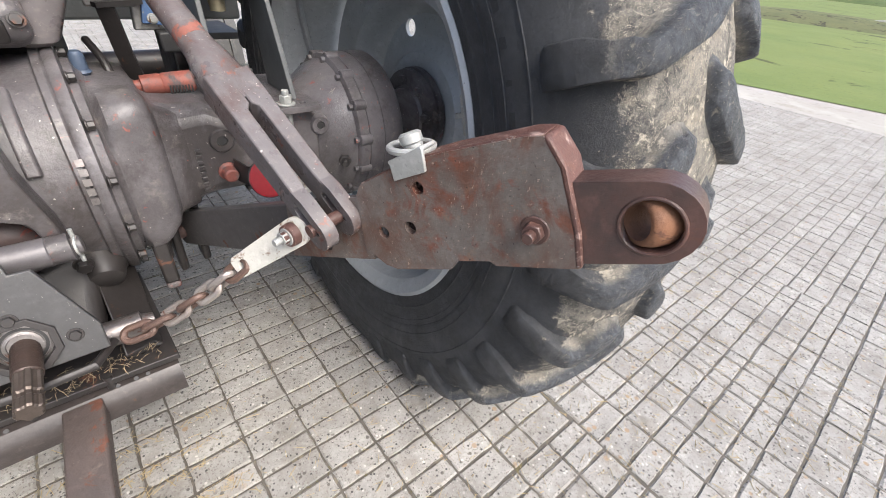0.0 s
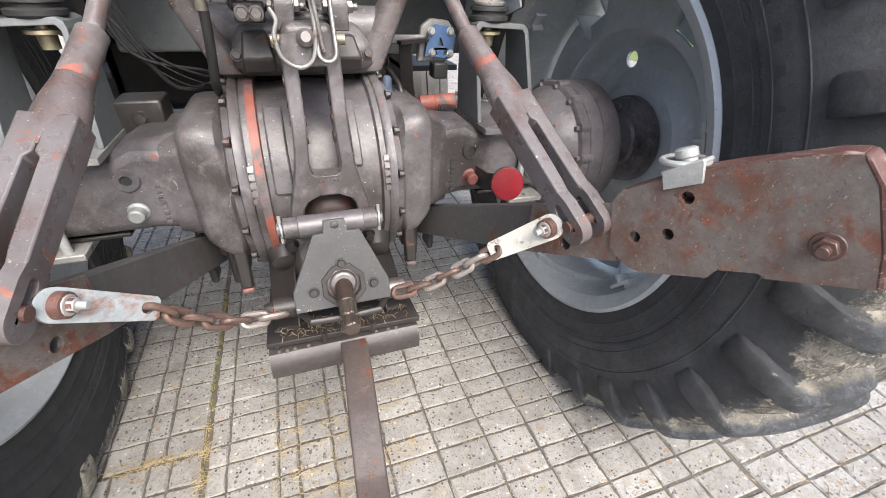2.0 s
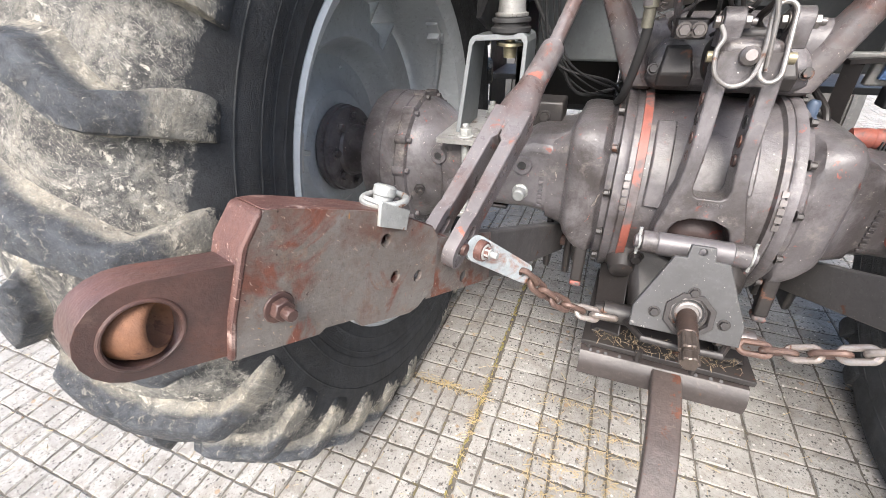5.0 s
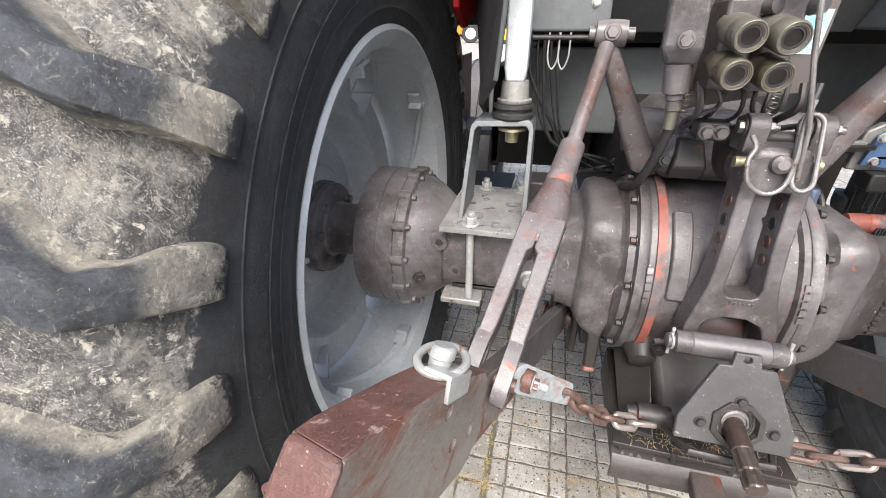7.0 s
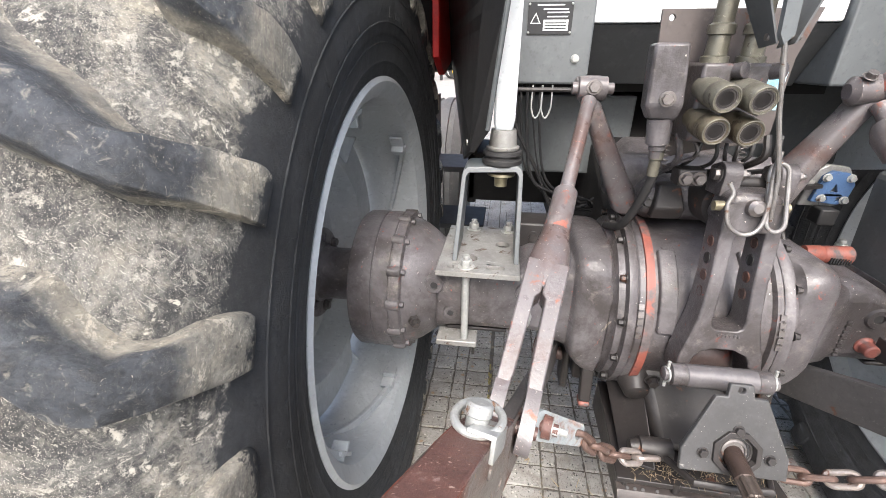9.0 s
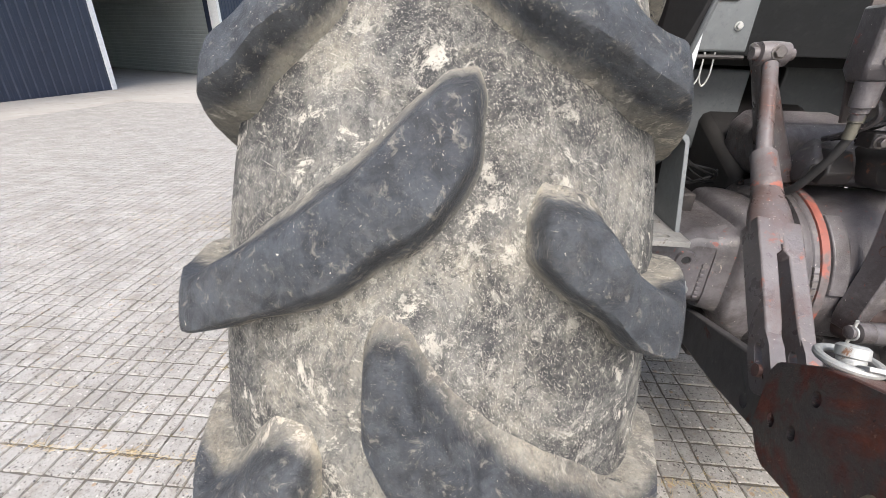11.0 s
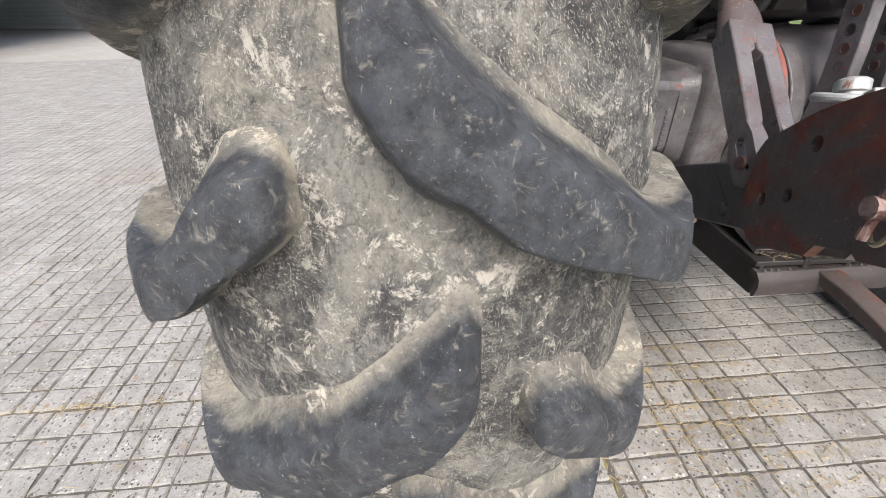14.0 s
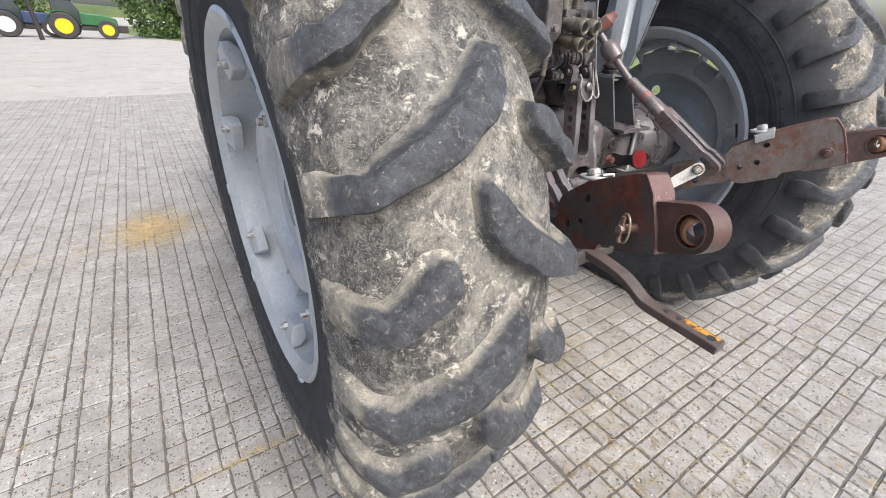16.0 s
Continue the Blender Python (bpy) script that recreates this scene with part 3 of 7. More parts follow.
def slot(x0, y0, x1, y1, r, n=6):
    a = math.atan2(y1 - y0, x1 - x0)
    one = [(x1 + r * math.cos(a - math.pi / 2 + math.pi * i / n), y1 + r * math.sin(a - math.pi / 2 + math.pi * i / n)) for i in range(n + 1)]
    two = [(x0 + r * math.cos(a + math.pi / 2 + math.pi * i / n), y0 + r * math.sin(a + math.pi / 2 + math.pi * i / n)) for i in range(n + 1)]
    return one + two


def plate(bm, outline, holes, lo, hi, m):
    """A plate with holes right through: outline and holes in its own x, y; lo and hi its two faces along z; m its pose."""
    loops = [list(outline), *[list(h) for h in holes]]
    flat = [Vector((x, y, 0)) for lp in loops for x, y in lp]
    tris = tessellate_polygon([[Vector((x, y, 0)) for x, y in lp] for lp in loops])
    for_face = []
    for z in (lo, hi):
        for_face.append([bm.verts.new(m @ Vector((p.x, p.y, z))) for p in flat])
    for t in tris:
        for vs in for_face:
            try:
                bm.faces.new([vs[i] for i in t])
            except ValueError:
                pass
    k = 0
    for lp in loops:
        c = len(lp)
        for i in range(c):
            a, b = k + i, k + (i + 1) % c
            bm.faces.new((for_face[0][a], for_face[0][b], for_face[1][b], for_face[1][a]))
        k += c
    return bm


def frame_of(origin, x, y):
    x, y = Vector(x).normalized(), Vector(y).normalized()
    z = x.cross(y).normalized()
    y = z.cross(x)
    return Matrix(((x.x, y.x, z.x, origin[0]), (x.y, y.y, z.y, origin[1]), (x.z, y.z, z.z, origin[2]), (0, 0, 0, 1)))

# ---------------------------------------------------------------- tractor
tractor = thing("tractor", "old grey tractor with muddy tyres and a rusty rear linkage", "tractor")
AX_Y, AX_Z, WHEEL_X = 1.195, 0.885, 1.005
PHASE_RIGHT = -100.7
NOTCH = 25


def ring_body(bm, profile, seg=96, flat_z=None, second=None):
    """A hollow ring turned about the x axis: closed profile of (along, radius)."""
    rows = []
    for i in range(seg):
        a = 2 * math.pi * i / seg
        row = []
        for o, r in profile:
            y, z = -r * math.cos(a), r * math.sin(a)
            if flat_z is not None and z < flat_z + 0.16:
                squash = max(0.0, min(1.0, (flat_z + 0.16 - z) / 0.16))
                if r > 0.7:
                    o = o * (1 + 0.10 * squash)
                z = max(z, flat_z + 0.001)
            row.append(bm.verts.new((o, y, z)))
        rows.append(row)
    k = len(profile)
    for i in range(seg):
        a, b = rows[i], rows[(i + 1) % seg]
        for j in range(k):
            f = bm.faces.new((a[j], a[(j + 1) % k], b[(j + 1) % k], b[j]))
            if second and second(profile[j], profile[(j + 1) % k]):
                f.material_index = 1
    return bm


HALF = [(0.0, 0.934), (0.06, 0.931), (0.105, 0.925), (0.148, 0.915), (0.178, 0.899), (0.202, 0.874), (0.218, 0.845), (0.230, 0.808), (0.237, 0.765),
        (0.239, 0.72), (0.232, 0.672), (0.230, 0.666), (0.226, 0.662), (0.222, 0.635), (0.216, 0.612), (0.217, 0.606), (0.213, 0.600), (0.206, 0.578), (0.199, 0.560)]
TYRE_PROFILE = [(-o, r) for o, r in HALF[::-1]] + HALF[1:] + [(0.17, 0.535), (-0.17, 0.535)]


# stations of a lug, from its foot on the sidewall to its inner end: angle, half width, top (along, radius), foot (along, radius)
FOOT = [(-0.1, 1.6, (0.234, 0.772), (0.228, 0.765)), (0.5, 2.3, (0.243, 0.790), (0.222, 0.778)), (0.6, 2.4, (0.244, 0.820), (0.210, 0.800)), (0.45, 2.2, (0.237, 0.858), (0.200, 0.826)),
        (0.05, 1.8, (0.225, 0.898), (0.190, 0.846)), (-0.15, 1.65, (0.210, 0.930), (0.180, 0.862)), (-0.35, 1.4, (0.195, 0.951), (0.170, 0.876))]
LONG = FOOT + [(0.15, 1.4, (0.168, 0.962), (0.158, 0.880)), (1.0, 1.5, (0.14, 0.966), (0.14, 0.895)), (2.0, 1.7, (0.10, 0.969), (0.10, 0.911)), (3.3, 1.9, (0.06, 0.971), (0.06, 0.918)),
               (4.85, 1.95, (0.030, 0.972), (0.030, 0.921)), (6.1, 2.4, (0.004, 0.972), (0.004, 0.922)), (7.1, 2.4, (-0.012, 0.970), (-0.012, 0.922)), (7.8, 1.95, (-0.025, 0.968), (-0.027, 0.922)), (8.3, 1.5, (-0.034, 0.963), (-0.037, 0.921)), (8.6, 1.15, (-0.039, 0.945), (-0.045, 0.918)), (8.75, 0.9, (-0.044, 0.920), (-0.050, 0.912))]
SHORT = FOOT + [(0.2, 1.45, (0.168, 0.961), (0.158, 0.880)), (1.6, 1.6, (0.146, 0.965), (0.146, 0.892)), (2.4, 1.70, (0.128, 0.966), (0.128, 0.901)), (2.85, 1.55, (0.112, 0.966), (0.112, 0.907)),
                (3.15, 1.25, (0.100, 0.965), (0.098, 0.911)), (3.4, 0.95, (0.090, 0.961), (0.087, 0.913)), (3.5, 0.75, (0.083, 0.946), (0.077, 0.912)), (3.6, 0.6, (0.076, 0.920), (0.069, 0.908))]


CROWN = {-1: 0.029, 1: 0.012}     # the left tyre is less worn in the middle of its tread
WORN = {-1: 0.0, 1: 0.012}


def crown(o, w):
    return CROWN[w] * max(0.0, 1 - (o / 0.165) ** 2)


def between(stations, steps):
    """The stations of a lug with smooth ones in between."""
    flat = [(a, h, ot, rt, of, rf) for a, h, (ot, rt), (of, rf) in stations]
    q = [flat[0], *flat, flat[-1]]
    out = []
    for i in range(1, len(q) - 2):
        for k in range(steps):
            t = k / steps
            out.append([0.5 * (2 * b + (c - a) * t + (2 * a - 5 * b + 4 * c - d) * t * t + (3 * b - a - 3 * c + d) * t ** 3) for a, b, c, d in zip(*q[i - 1:i + 3])])
    return out + [list(flat[-1])]


def lug_mesh(name, stations, side, seed, rubber, wheel_side):
    """One tread lug: flat worn crest with crisp edges, a steep flank and a long mud-filled one."""
    bm = bmesh.new()
    rings = []
    rows = between(stations, 3)
    for i, (a, h, ot, rt, of, rf) in enumerate(rows):
        row = []
        w = 0.20 * noise.noise(Vector((i * 0.27, seed * 3.1, 0)))
        chip = 0.16 * noise.noise(Vector((i * 0.9, seed * 1.7, 4.0)))
        rt, rf = rt + crown(ot, wheel_side) - WORN[wheel_side] * max(0.0, min(1.0, (rt - 0.86) / 0.08)), rf + crown(of, wheel_side)
        for da, q in ((-h - 1.9, -0.08), (-h - 1.15, 0.06), (-h - 0.70, 0.28), (-h - 0.36, 0.66), (-h - 0.10, 0.93), (-h + 0.10 + chip, 0.995), (-h * 0.45, 1.015), (h * 0.3, 1.015), (h - 0.16 + chip, 0.99), (h + 0.10, 0.93),
                      (h + 0.50, 0.70), (h + 1.15, 0.42), (h + 2.1, 0.18), (h + 3.3, -0.06)):
            if abs(da) > h:
                da = math.copysign(h + (abs(da) - h) * min(1.0, 0.24 + max(0.0, i - 15) * 0.12, 0.45 + max(0.0, len(rows) - 1 - i) * 0.08), da)
            o, r, t = of + (ot - of) * q, rf + (rt - rf) * q, radians(a + da * (1 + w * 0.5) + w)
            p = Vector((side * o, -r * math.cos(t), r * math.sin(t)))
            r += 0.0016 * noise.noise(p * 22 + Vector((seed * 5, 0, 0)))
            row.append(bm.verts.new((p.x, -r * math.cos(t), r * math.sin(t))))
        rings.append(row)
    for p, q in zip(rings, rings[1:]):
        for j in range(len(p) - 1):
            bm.faces.new((p[j], p[j + 1], q[j + 1], q[j]))
    bm.faces.new(rings[0])
    bm.faces.new(rings[-1])
    me = bpy.data.meshes.new(name)
    bmesh.ops.recalc_face_normals(bm, faces=bm.faces)
    bm.to_mesh(me)
    bm.free()
    me.materials.append(rubber)
    me.polygons.foreach_set("use_smooth", [True] * len(me.polygons))
    me.set_sharp_from_angle(angle=radians(52))
    return me


LUGS = {(kind, side, w): [lug_mesh("lug", st, side, v + 5 * (kind == "long") + 11 * (side > 0), rubber, w) for v in range(3)] for kind, st in (("long", LONG), ("short", SHORT)) for side in (-1, 1) for w, rubber in ((-1, LUG), (1, LUGR))}

RIM_PROFILE = [(-0.212, 0.560), (-0.206, 0.572), (-0.197, 0.570), (-0.190, 0.552), (-0.178, 0.534), (-0.10, 0.526), (-0.06, 0.500), (0.06, 0.500), (0.10, 0.526),
               (0.178, 0.534), (0.190, 0.552), (0.197, 0.570), (0.206, 0.572), (0.212, 0.560), (0.204, 0.545), (0.184, 0.520), (0.105, 0.510), (0.065, 0.486),
               (-0.065, 0.486), (-0.105, 0.510), (-0.184, 0.520), (-0.204, 0.545)]


def wheel(s, phase):
    c = pose(s * WHEEL_X, AX_Y, AX_Z)
    bm = bmesh.new()
    ring_body(bm, [(o, r + (crown(o, s) if r > 0.85 else 0.0)) for o, r in TYRE_PROFILE], 144, -AX_Z)
    tyre = part("tyre", bm, TYRE if s < 0 else TYRER, tractor, "large ribbed rear tyre, black sidewall and mud-dusted tread", at=c)
    for k in range(29):
        for side in (-1, 1):
            kind = "long" if (k % 2 == 0) == (side < 0) else "short"
            a = phase + 360 / 29 * k + (0.4 if side > 0 and s < 0 else 0.0)
            low = (a + 90 + 180) % 360 - 180
            if abs(low) < 9 or (kind == "long" and -14 < low < 5):
                continue
            ob = new("lug", LUGS[kind, side, s][(k * 7 + (side > 0)) % 3])
            ob.parent = tyre
            ob.matrix_basis = pose(0, 0, 0, -a)
    for rr, oo in ((0.752, 0.2375), (0.690, 0.2345), (0.648, 0.2235)):
        bm = bmesh.new()
        ring_body(bm, [(-s * (oo - 0.004), rr - 0.004), (-s * (oo + 0.0022), rr - 0.0008), (-s * (oo + 0.0022), rr + 0.0008), (-s * (oo - 0.004), rr + 0.004)], 110, -AX_Z)
        part("sidewall_rib", bm, TYRE if s < 0 else TYRER, tyre)
    for k in range(26):
        t = 8 + 5.2 * k + (14 if k > 12 else 0)
        bm = bmesh.new()
        w = 0.008 + 0.012 * ((k * 7) % 3) / 2
        hull(bm, [[(-s * (0.236 - dz), -r * math.cos(radians(t + a)), r * math.sin(radians(t + a))) for r, a in ((0.700, -w * 60), (0.700, w * 60), (0.738, w * 40 * ((k % 3) - 0.6)), (0.738, -w * 60))] for dz in (0.012, -0.0022)])
        part("raised_mark", bm, TYRE, tyre, smooth=False)
    # rim, dished disc, brackets
    bm = bmesh.new()
    ring_body(bm, RIM_PROFILE, 96)
    rim = part("rim", bm, RIM, tractor, "light grey painted steel rim", at=c)
    # disc: flat outer ring with notches, then a deep dish back to the hub
    disc = bmesh.new()
    edge = []
    for q in range(120):
        off = (3.0 * q - NOTCH + 30) % 60 - 30
        rr = 0.466 if abs(off) > 8.5 else 0.376
        t = radians(3.0 * q + (0.9 if off < 0 else -0.9) * (abs(abs(off) - 8.5) < 1.6 and abs(off) < 8.5))
        edge.append((-rr * math.sin(t), rr * math.cos(t)))
    plate(disc, edge, [circle(0, 0, 0.352, 64)], 0.006, 0.016, frame_of((0, 0, 0), (0, 1, 0), (0, 0, 1)) @ Matrix.Diagonal((1, 1, s * frame_of((0, 0, 0), (0, 1, 0), (0, 0, 1)).to_3x3().col[2].x, 1)))
    dish = [(0.006, 0.358), (0.007, 0.349), (0.014, 0.342), (0.060, 0.330), (0.088, 0.318), (0.100, 0.305), (0.1065, 0.298)]
    dish2 = [(0.1065, 0.240), (0.104, 0.226), (0.094, 0.208), (0.080, 0.198), (0.071, 0.188), (0.070, 0.172), (0.074, 0.158), (0.073, 0.10)]
    for half in (dish, dish2):
        ring_body(disc, [(s * o, r) for o, r in half] + [(s * (o + 0.012), r - 0.002) for o, r in half[::-1]], 72)
    d = part("wheel_disc", disc, RIM, rim)
    flat = bmesh.new()
    plate(flat, circle(0, 0, 0.300, 72), [circle(0, 0, 0.238, 72)] + ([circle(0.12, 0.242, 0.027, 18)] if s > 0 else [circle(0.12, 0.242, 0.006, 8)]), -0.006, 0.006, frame_of((s * 0.1125, 0, 0), (0, 1, 0), (0, 0, 1)))
    part("dish_floor", flat, RIM, rim)
    for k in range(6):
        turn = NOTCH + 60 * k
        bm = bmesh.new()
        for w0, w1 in ((-0.066, -0.057), (0.057, 0.066)):
            hull(bm, [[(s * 0.017, w0, 0.375), (s * 0.075, w0, 0.375), (s * 0.075, w1, 0.375), (s * 0.017, w1, 0.375)], [(s * -0.010, w0, 0.482), (s * 0.095, w0, 0.482), (s * 0.095, w1, 0.482), (s * -0.010, w1, 0.482)]])
        hull(bm, [[(s * 0.030, -0.057, 0.368), (s * 0.040, -0.057, 0.368), (s * 0.040, 0.057, 0.368), (s * 0.030, 0.057, 0.368)], [(s * 0.040, -0.057, 0.440), (s * 0.050, -0.057, 0.440), (s * 0.050, 0.057, 0.440), (s * 0.040, 0.057, 0.440)]])
        bracket = part("rim_bracket", bm, RIM, rim, bevel=0.003, at=pose(0, 0, 0, turn))
        # spiral track rail with its stop on the inner rim face
        bm = bmesh.new()
        sec = []
        for q in range(13):
            t, o = radians(-8 + 44 * q / 12), -0.045 - 0.115 * q / 12
            hi_ = 0.500 + 0.012 * (q / 12)
            row = []
            for do, r in ((-0.010, hi_ + 0.006), (0.010, hi_ + 0.006), (0.008, hi_ - 0.020), (-0.008, hi_ - 0.020)):
                row.append((s * (o + do), -r * math.sin(t), r * math.cos(t)))
            sec.append(row)
        hull(bm, sec)
        rail = part("track_rail", bm, RIM, rim, bevel=0.003, at=pose(0, 0, 0, turn - 52))
        bm = bmesh.new()
        box(bm, (-0.022, -0.045, -0.006), (0.022, 0.045, 0.006))
        box(bm, (-0.022, -0.006, -0.03), (0.022, 0.006, 0.0))
        part("rim_lug", bm, ZINC if k % 3 == 1 else RIM, rim, bevel=0.002, at=pose(0, 0, 0, turn - 14) @ pose(-s * 0.145, 0, 0.496))
        # clamp block with its bolts, outside
        bm = bmesh.new()
        hull(bm, [[(s * 0.135, -0.055, 0.415), (s * 0.175, -0.055, 0.415), (s * 0.175, 0.055, 0.415), (s * 0.135, 0.055, 0.415)], [(s * 0.135, -0.055, 0.470), (s * 0.190, -0.050, 0.470), (s * 0.190, 0.050, 0.470), (s * 0.135, 0.055, 0.470)],
                  [(s * 0.160, -0.045, 0.505), (s * 0.190, -0.040, 0.505), (s * 0.190, 0.040, 0.505), (s * 0.160, 0.045, 0.505)]])
        clampb = part("rim_clamp", bm, RIM, rim, bevel=0.005, at=pose(0, 0, 0, (-22, 38, 106, 170, 232, 290)[k]))
        for y0 in (-0.026,):
            bm = bmesh.new()
            rod(bm, (s * 0.17, y0, 0.442), (s * 0.194, y0, 0.442), 0.015, seg=6)
            rod(bm, (s * 0.19, y0, 0.442), (s * 0.208, y0, 0.442), 0.009, seg=12)
            part("wheel_bolt", bm, ZINC, clampb, "zinc-plated wheel nut", bevel=0.001)
    for t in (-101, -141, 20, 75, 150):
        bm = bmesh.new()
        box(bm, (s * 0.205 - 0.010, -0.022, 0.556), (s * 0.205 + 0.010, 0.022, 0.577))
        part("rim_clip", bm, RIM, rim, bevel=0.003, at=pose(0, 0, 0, t))
    # axle shaft, flange with bolts
    bm = bmesh.new()
    turned(bm, (s * (0.862 - WHEEL_X), 0, 0), (s, 0, 0), [(0, 0.080), (0.120, 0.080), (0.150, 0.084), (0.158, 0.092), (0.160, 0.128), (0.164, 0.140), (0.180, 0.142), (0.182, 0.136), (0.186, 0.136), (0.188, 0.146), (0.206, 0.147), (0.214, 0.140)], 48)
    flange = part("axle_flange", bm, CAST, rim)
    for k in range(8):
        t = radians(45 * k + 10)
        bolt("flange_bolt", (s * (1.021 - WHEEL_X), 0.111 * math.sin(t), 0.111 * math.cos(t)), (-s, 0, 0), 0.0135, 0.016, CAST, rim)
    return tyre


wheel(-1, -102.2)
wheel(1, PHASE_RIGHT)

# ---- rear axle housing
for s in (-1, 1):
    bm = bmesh.new()
    turned(bm, (s * 0.155, AX_Y, AX_Z), (s, 0, 0), [(0, 0.238), (0.006, 0.242), (0.020, 0.242), (0.024, 0.225), (0.038, 0.221), (0.042, 0.207), (0.050, 0.20)], 56)
    half = part("differential_bell", bm, CAST, tractor, "dull brown-grey cast bell housing of the rear axle")
    bm = bmesh.new()
    sections = []
    for x, up, dn, d, e in ((0.194, 0.194, 0.194, 0.194, 2.1), (0.203, 0.192, 0.193, 0.192, 2.8), (0.211, 0.190, 0.189, 0.187, 4.2), (0.230, 0.189, 0.174, 0.184, 5.5), (0.255, 0.187, 0.150, 0.180, 6.5), (0.272, 0.184, 0.130, 0.176, 6.5), (0.281, 0.178, 0.120, 0.171, 6.5), (0.286, 0.166, 0.110, 0.162, 6.0), (0.291, 0.152, 0.105, 0.154, 6.0), (0.301, 0.145, 0.102, 0.150, 6.0), (0.335, 0.138, 0.098, 0.144, 5.0)):
        h, dz = (up + dn) / 2, (up - dn) / 2
        ring_ = []
        for q in range(96):
            t = 2 * math.pi * (q + 0.5) / 96
            c_, s_ = math.cos(t), math.sin(t)
            ring_.append((s * x, AX_Y + d * math.copysign(abs(c_) ** (2 / e), c_), AX_Z + dz + h * math.copysign(abs(s_) ** (2 / e), s_)))
        sections.append(ring_)
    hull(bm, sections)
    part("bell_casting", bm, CAST, half)
    for k in range(14):
        t = 2 * math.pi * (k + 0.5) / 14
        bolt("flange_bolt", (s * 0.179, AX_Y - 0.232 * math.cos(t), AX_Z + 0.232 * math.sin(t)), (s, 0, 0), 0.0085, 0.014, CASTDARK, half)
    # ribs and boss on the bell
    bm = bmesh.new()
    m = frame_of((s * 0.235, AX_Y - 0.180, AX_Z + 0.132), (1, 0, 0), (0, 0.20, 1))
    hull(bm, [[m @ V(x, y, z) for x, y in ((-0.022, -0.014), (0.022, -0.014), (0.016, 0.016), (-0.016, 0.016))] for z in (-0.03, -0.004)])
    part("casting_boss", bm, CAST, half, bevel=0.003)
    bm = bmesh.new()
    hull(bm, [[(s * 0.214, AX_Y - 0.10 + q, AX_Z - 0.24), (s * 0.246, AX_Y - 0.10 + q, AX_Z - 0.235), (s * 0.252, AX_Y - 0.11 + q, AX_Z - 0.12), (s * 0.208, AX_Y - 0.11 + q, AX_Z - 0.12)] for q in (0.0, 0.05)])
    part("bell_foot", bm, CASTDARK, half, bevel=0.006)
    # square trumpet housing between bell and final drive
    bm = bmesh.new()
    def ring8(x, h, d, c=0.3, dz=0.0, dy=0.0):
        pts = []
        for ys, zs in ((-1, -1), (-1, 1), (1, 1), (1, -1)):
            for a, b in (((1 - c), 1), (1, (1 - c))) if ys * zs > 0 else ((1, (1 - c)), ((1 - c), 1)):
                pts.append((s * x, AX_Y + dy + ys * d * a, AX_Z + dz + zs * h * b))
        return pts
    hull(bm, [ring8(0.262, 0.125, 0.150, 0.4, 0.02), ring8(0.295, 0.122, 0.142, 0.32, 0.025), ring8(0.335, 0.112, 0.140, 0.25, 0.028), ring8(0.385, 0.106, 0.140, 0.22, 0.033), ring8(0.425, 0.093, 0.140, 0.2, 0.021), ring8(0.60, 0.093, 0.142, 0.2, 0.021), ring8(0.645, 0.110, 0.135, 0.3, 0.008)])
    trumpet = part("axle_trumpet", bm, CAST, tractor, "dull grey cast axle tube with faded casting marks", bevel=0.012)
    for x, z, r in ((0.405, 0.948, 0.024), (0.645, 0.949, 0.022), (0.60, 0.868, 0.018)):
        bm = bmesh.new()
        turned(bm, (s * x, AX_Y - 0.130, z), (0, -1, 0), [(0, r * 1.25), (0.012, r * 1.1), (0.016, r), (0.016, r * 0.5), (0.002, r * 0.42)], 20)
        part("threaded_boss", bm, CAST, trumpet)
        # black disc in the recess paints the dark inside of the hole
        bm = bmesh.new()
        rod(bm, (s * x, AX_Y - 0.140, z), (s * x, AX_Y - 0.1425, z), r * 0.45, seg=14)
        part("boss_hole", bm, BLACK, trumpet)
    # raised casting marks as plain bars
    for k in range(8):
        bm = bmesh.new()
        box(bm, (s * 0.352 - 0.006, AX_Y - 0.1445, 0.835 + k * 0.0135), (s * 0.352 + 0.006, AX_Y - 0.138, 0.843 + k * 0.0135))
        part("casting_mark", bm, CAST, trumpet, bevel=0.0012)
    # final drive: cone, drum, seams, bolts
    bm = bmesh.new()
    turned(bm, (s * 0.625, AX_Y, AX_Z), (s, 0, 0), [(0, 0.120), (0.015, 0.132), (0.040, 0.153), (0.065, 0.171), (0.085, 0.182), (0.099, 0.187), (0.102, 0.189), (0.104, 0.199), (0.107, 0.2025), (0.131, 0.2035), (0.1325, 0.2005), (0.1345, 0.2005), (0.136, 0.2035),
                                                  (0.178, 0.2035), (0.1795, 0.2005), (0.1815, 0.2005), (0.183, 0.2035), (0.236, 0.203), (0.246, 0.196), (0.250, 0.10), (0.256, 0.09)], 72)
    drum = part("final_drive", bm, CAST, tractor, "round brown-grey planetary final drive housing ringed with bolts")
    for k in range(14):
        t = 2 * math.pi * (k + 0.3) / 14
        bolt("drum_bolt", (s * 0.731, AX_Y - 0.192 * math.cos(t), AX_Z + 0.192 * math.sin(t)), (-s, 0, 0), 0.0085, 0.013, CAST, drum)
    for k in range(14):
        t = 2 * math.pi * (k + 0.3) / 14
        bm = bmesh.new()
        turned(bm, (s * 0.729, AX_Y - 0.194 * math.cos(t), AX_Z + 0.194 * math.sin(t)), (s, 0, 0), [(0, 0.015), (0.002, 0.0165), (0.034, 0.0165), (0.036, 0.015)], 14)
        part("drum_lobe", bm, CAST, drum)
    bm = bmesh.new()
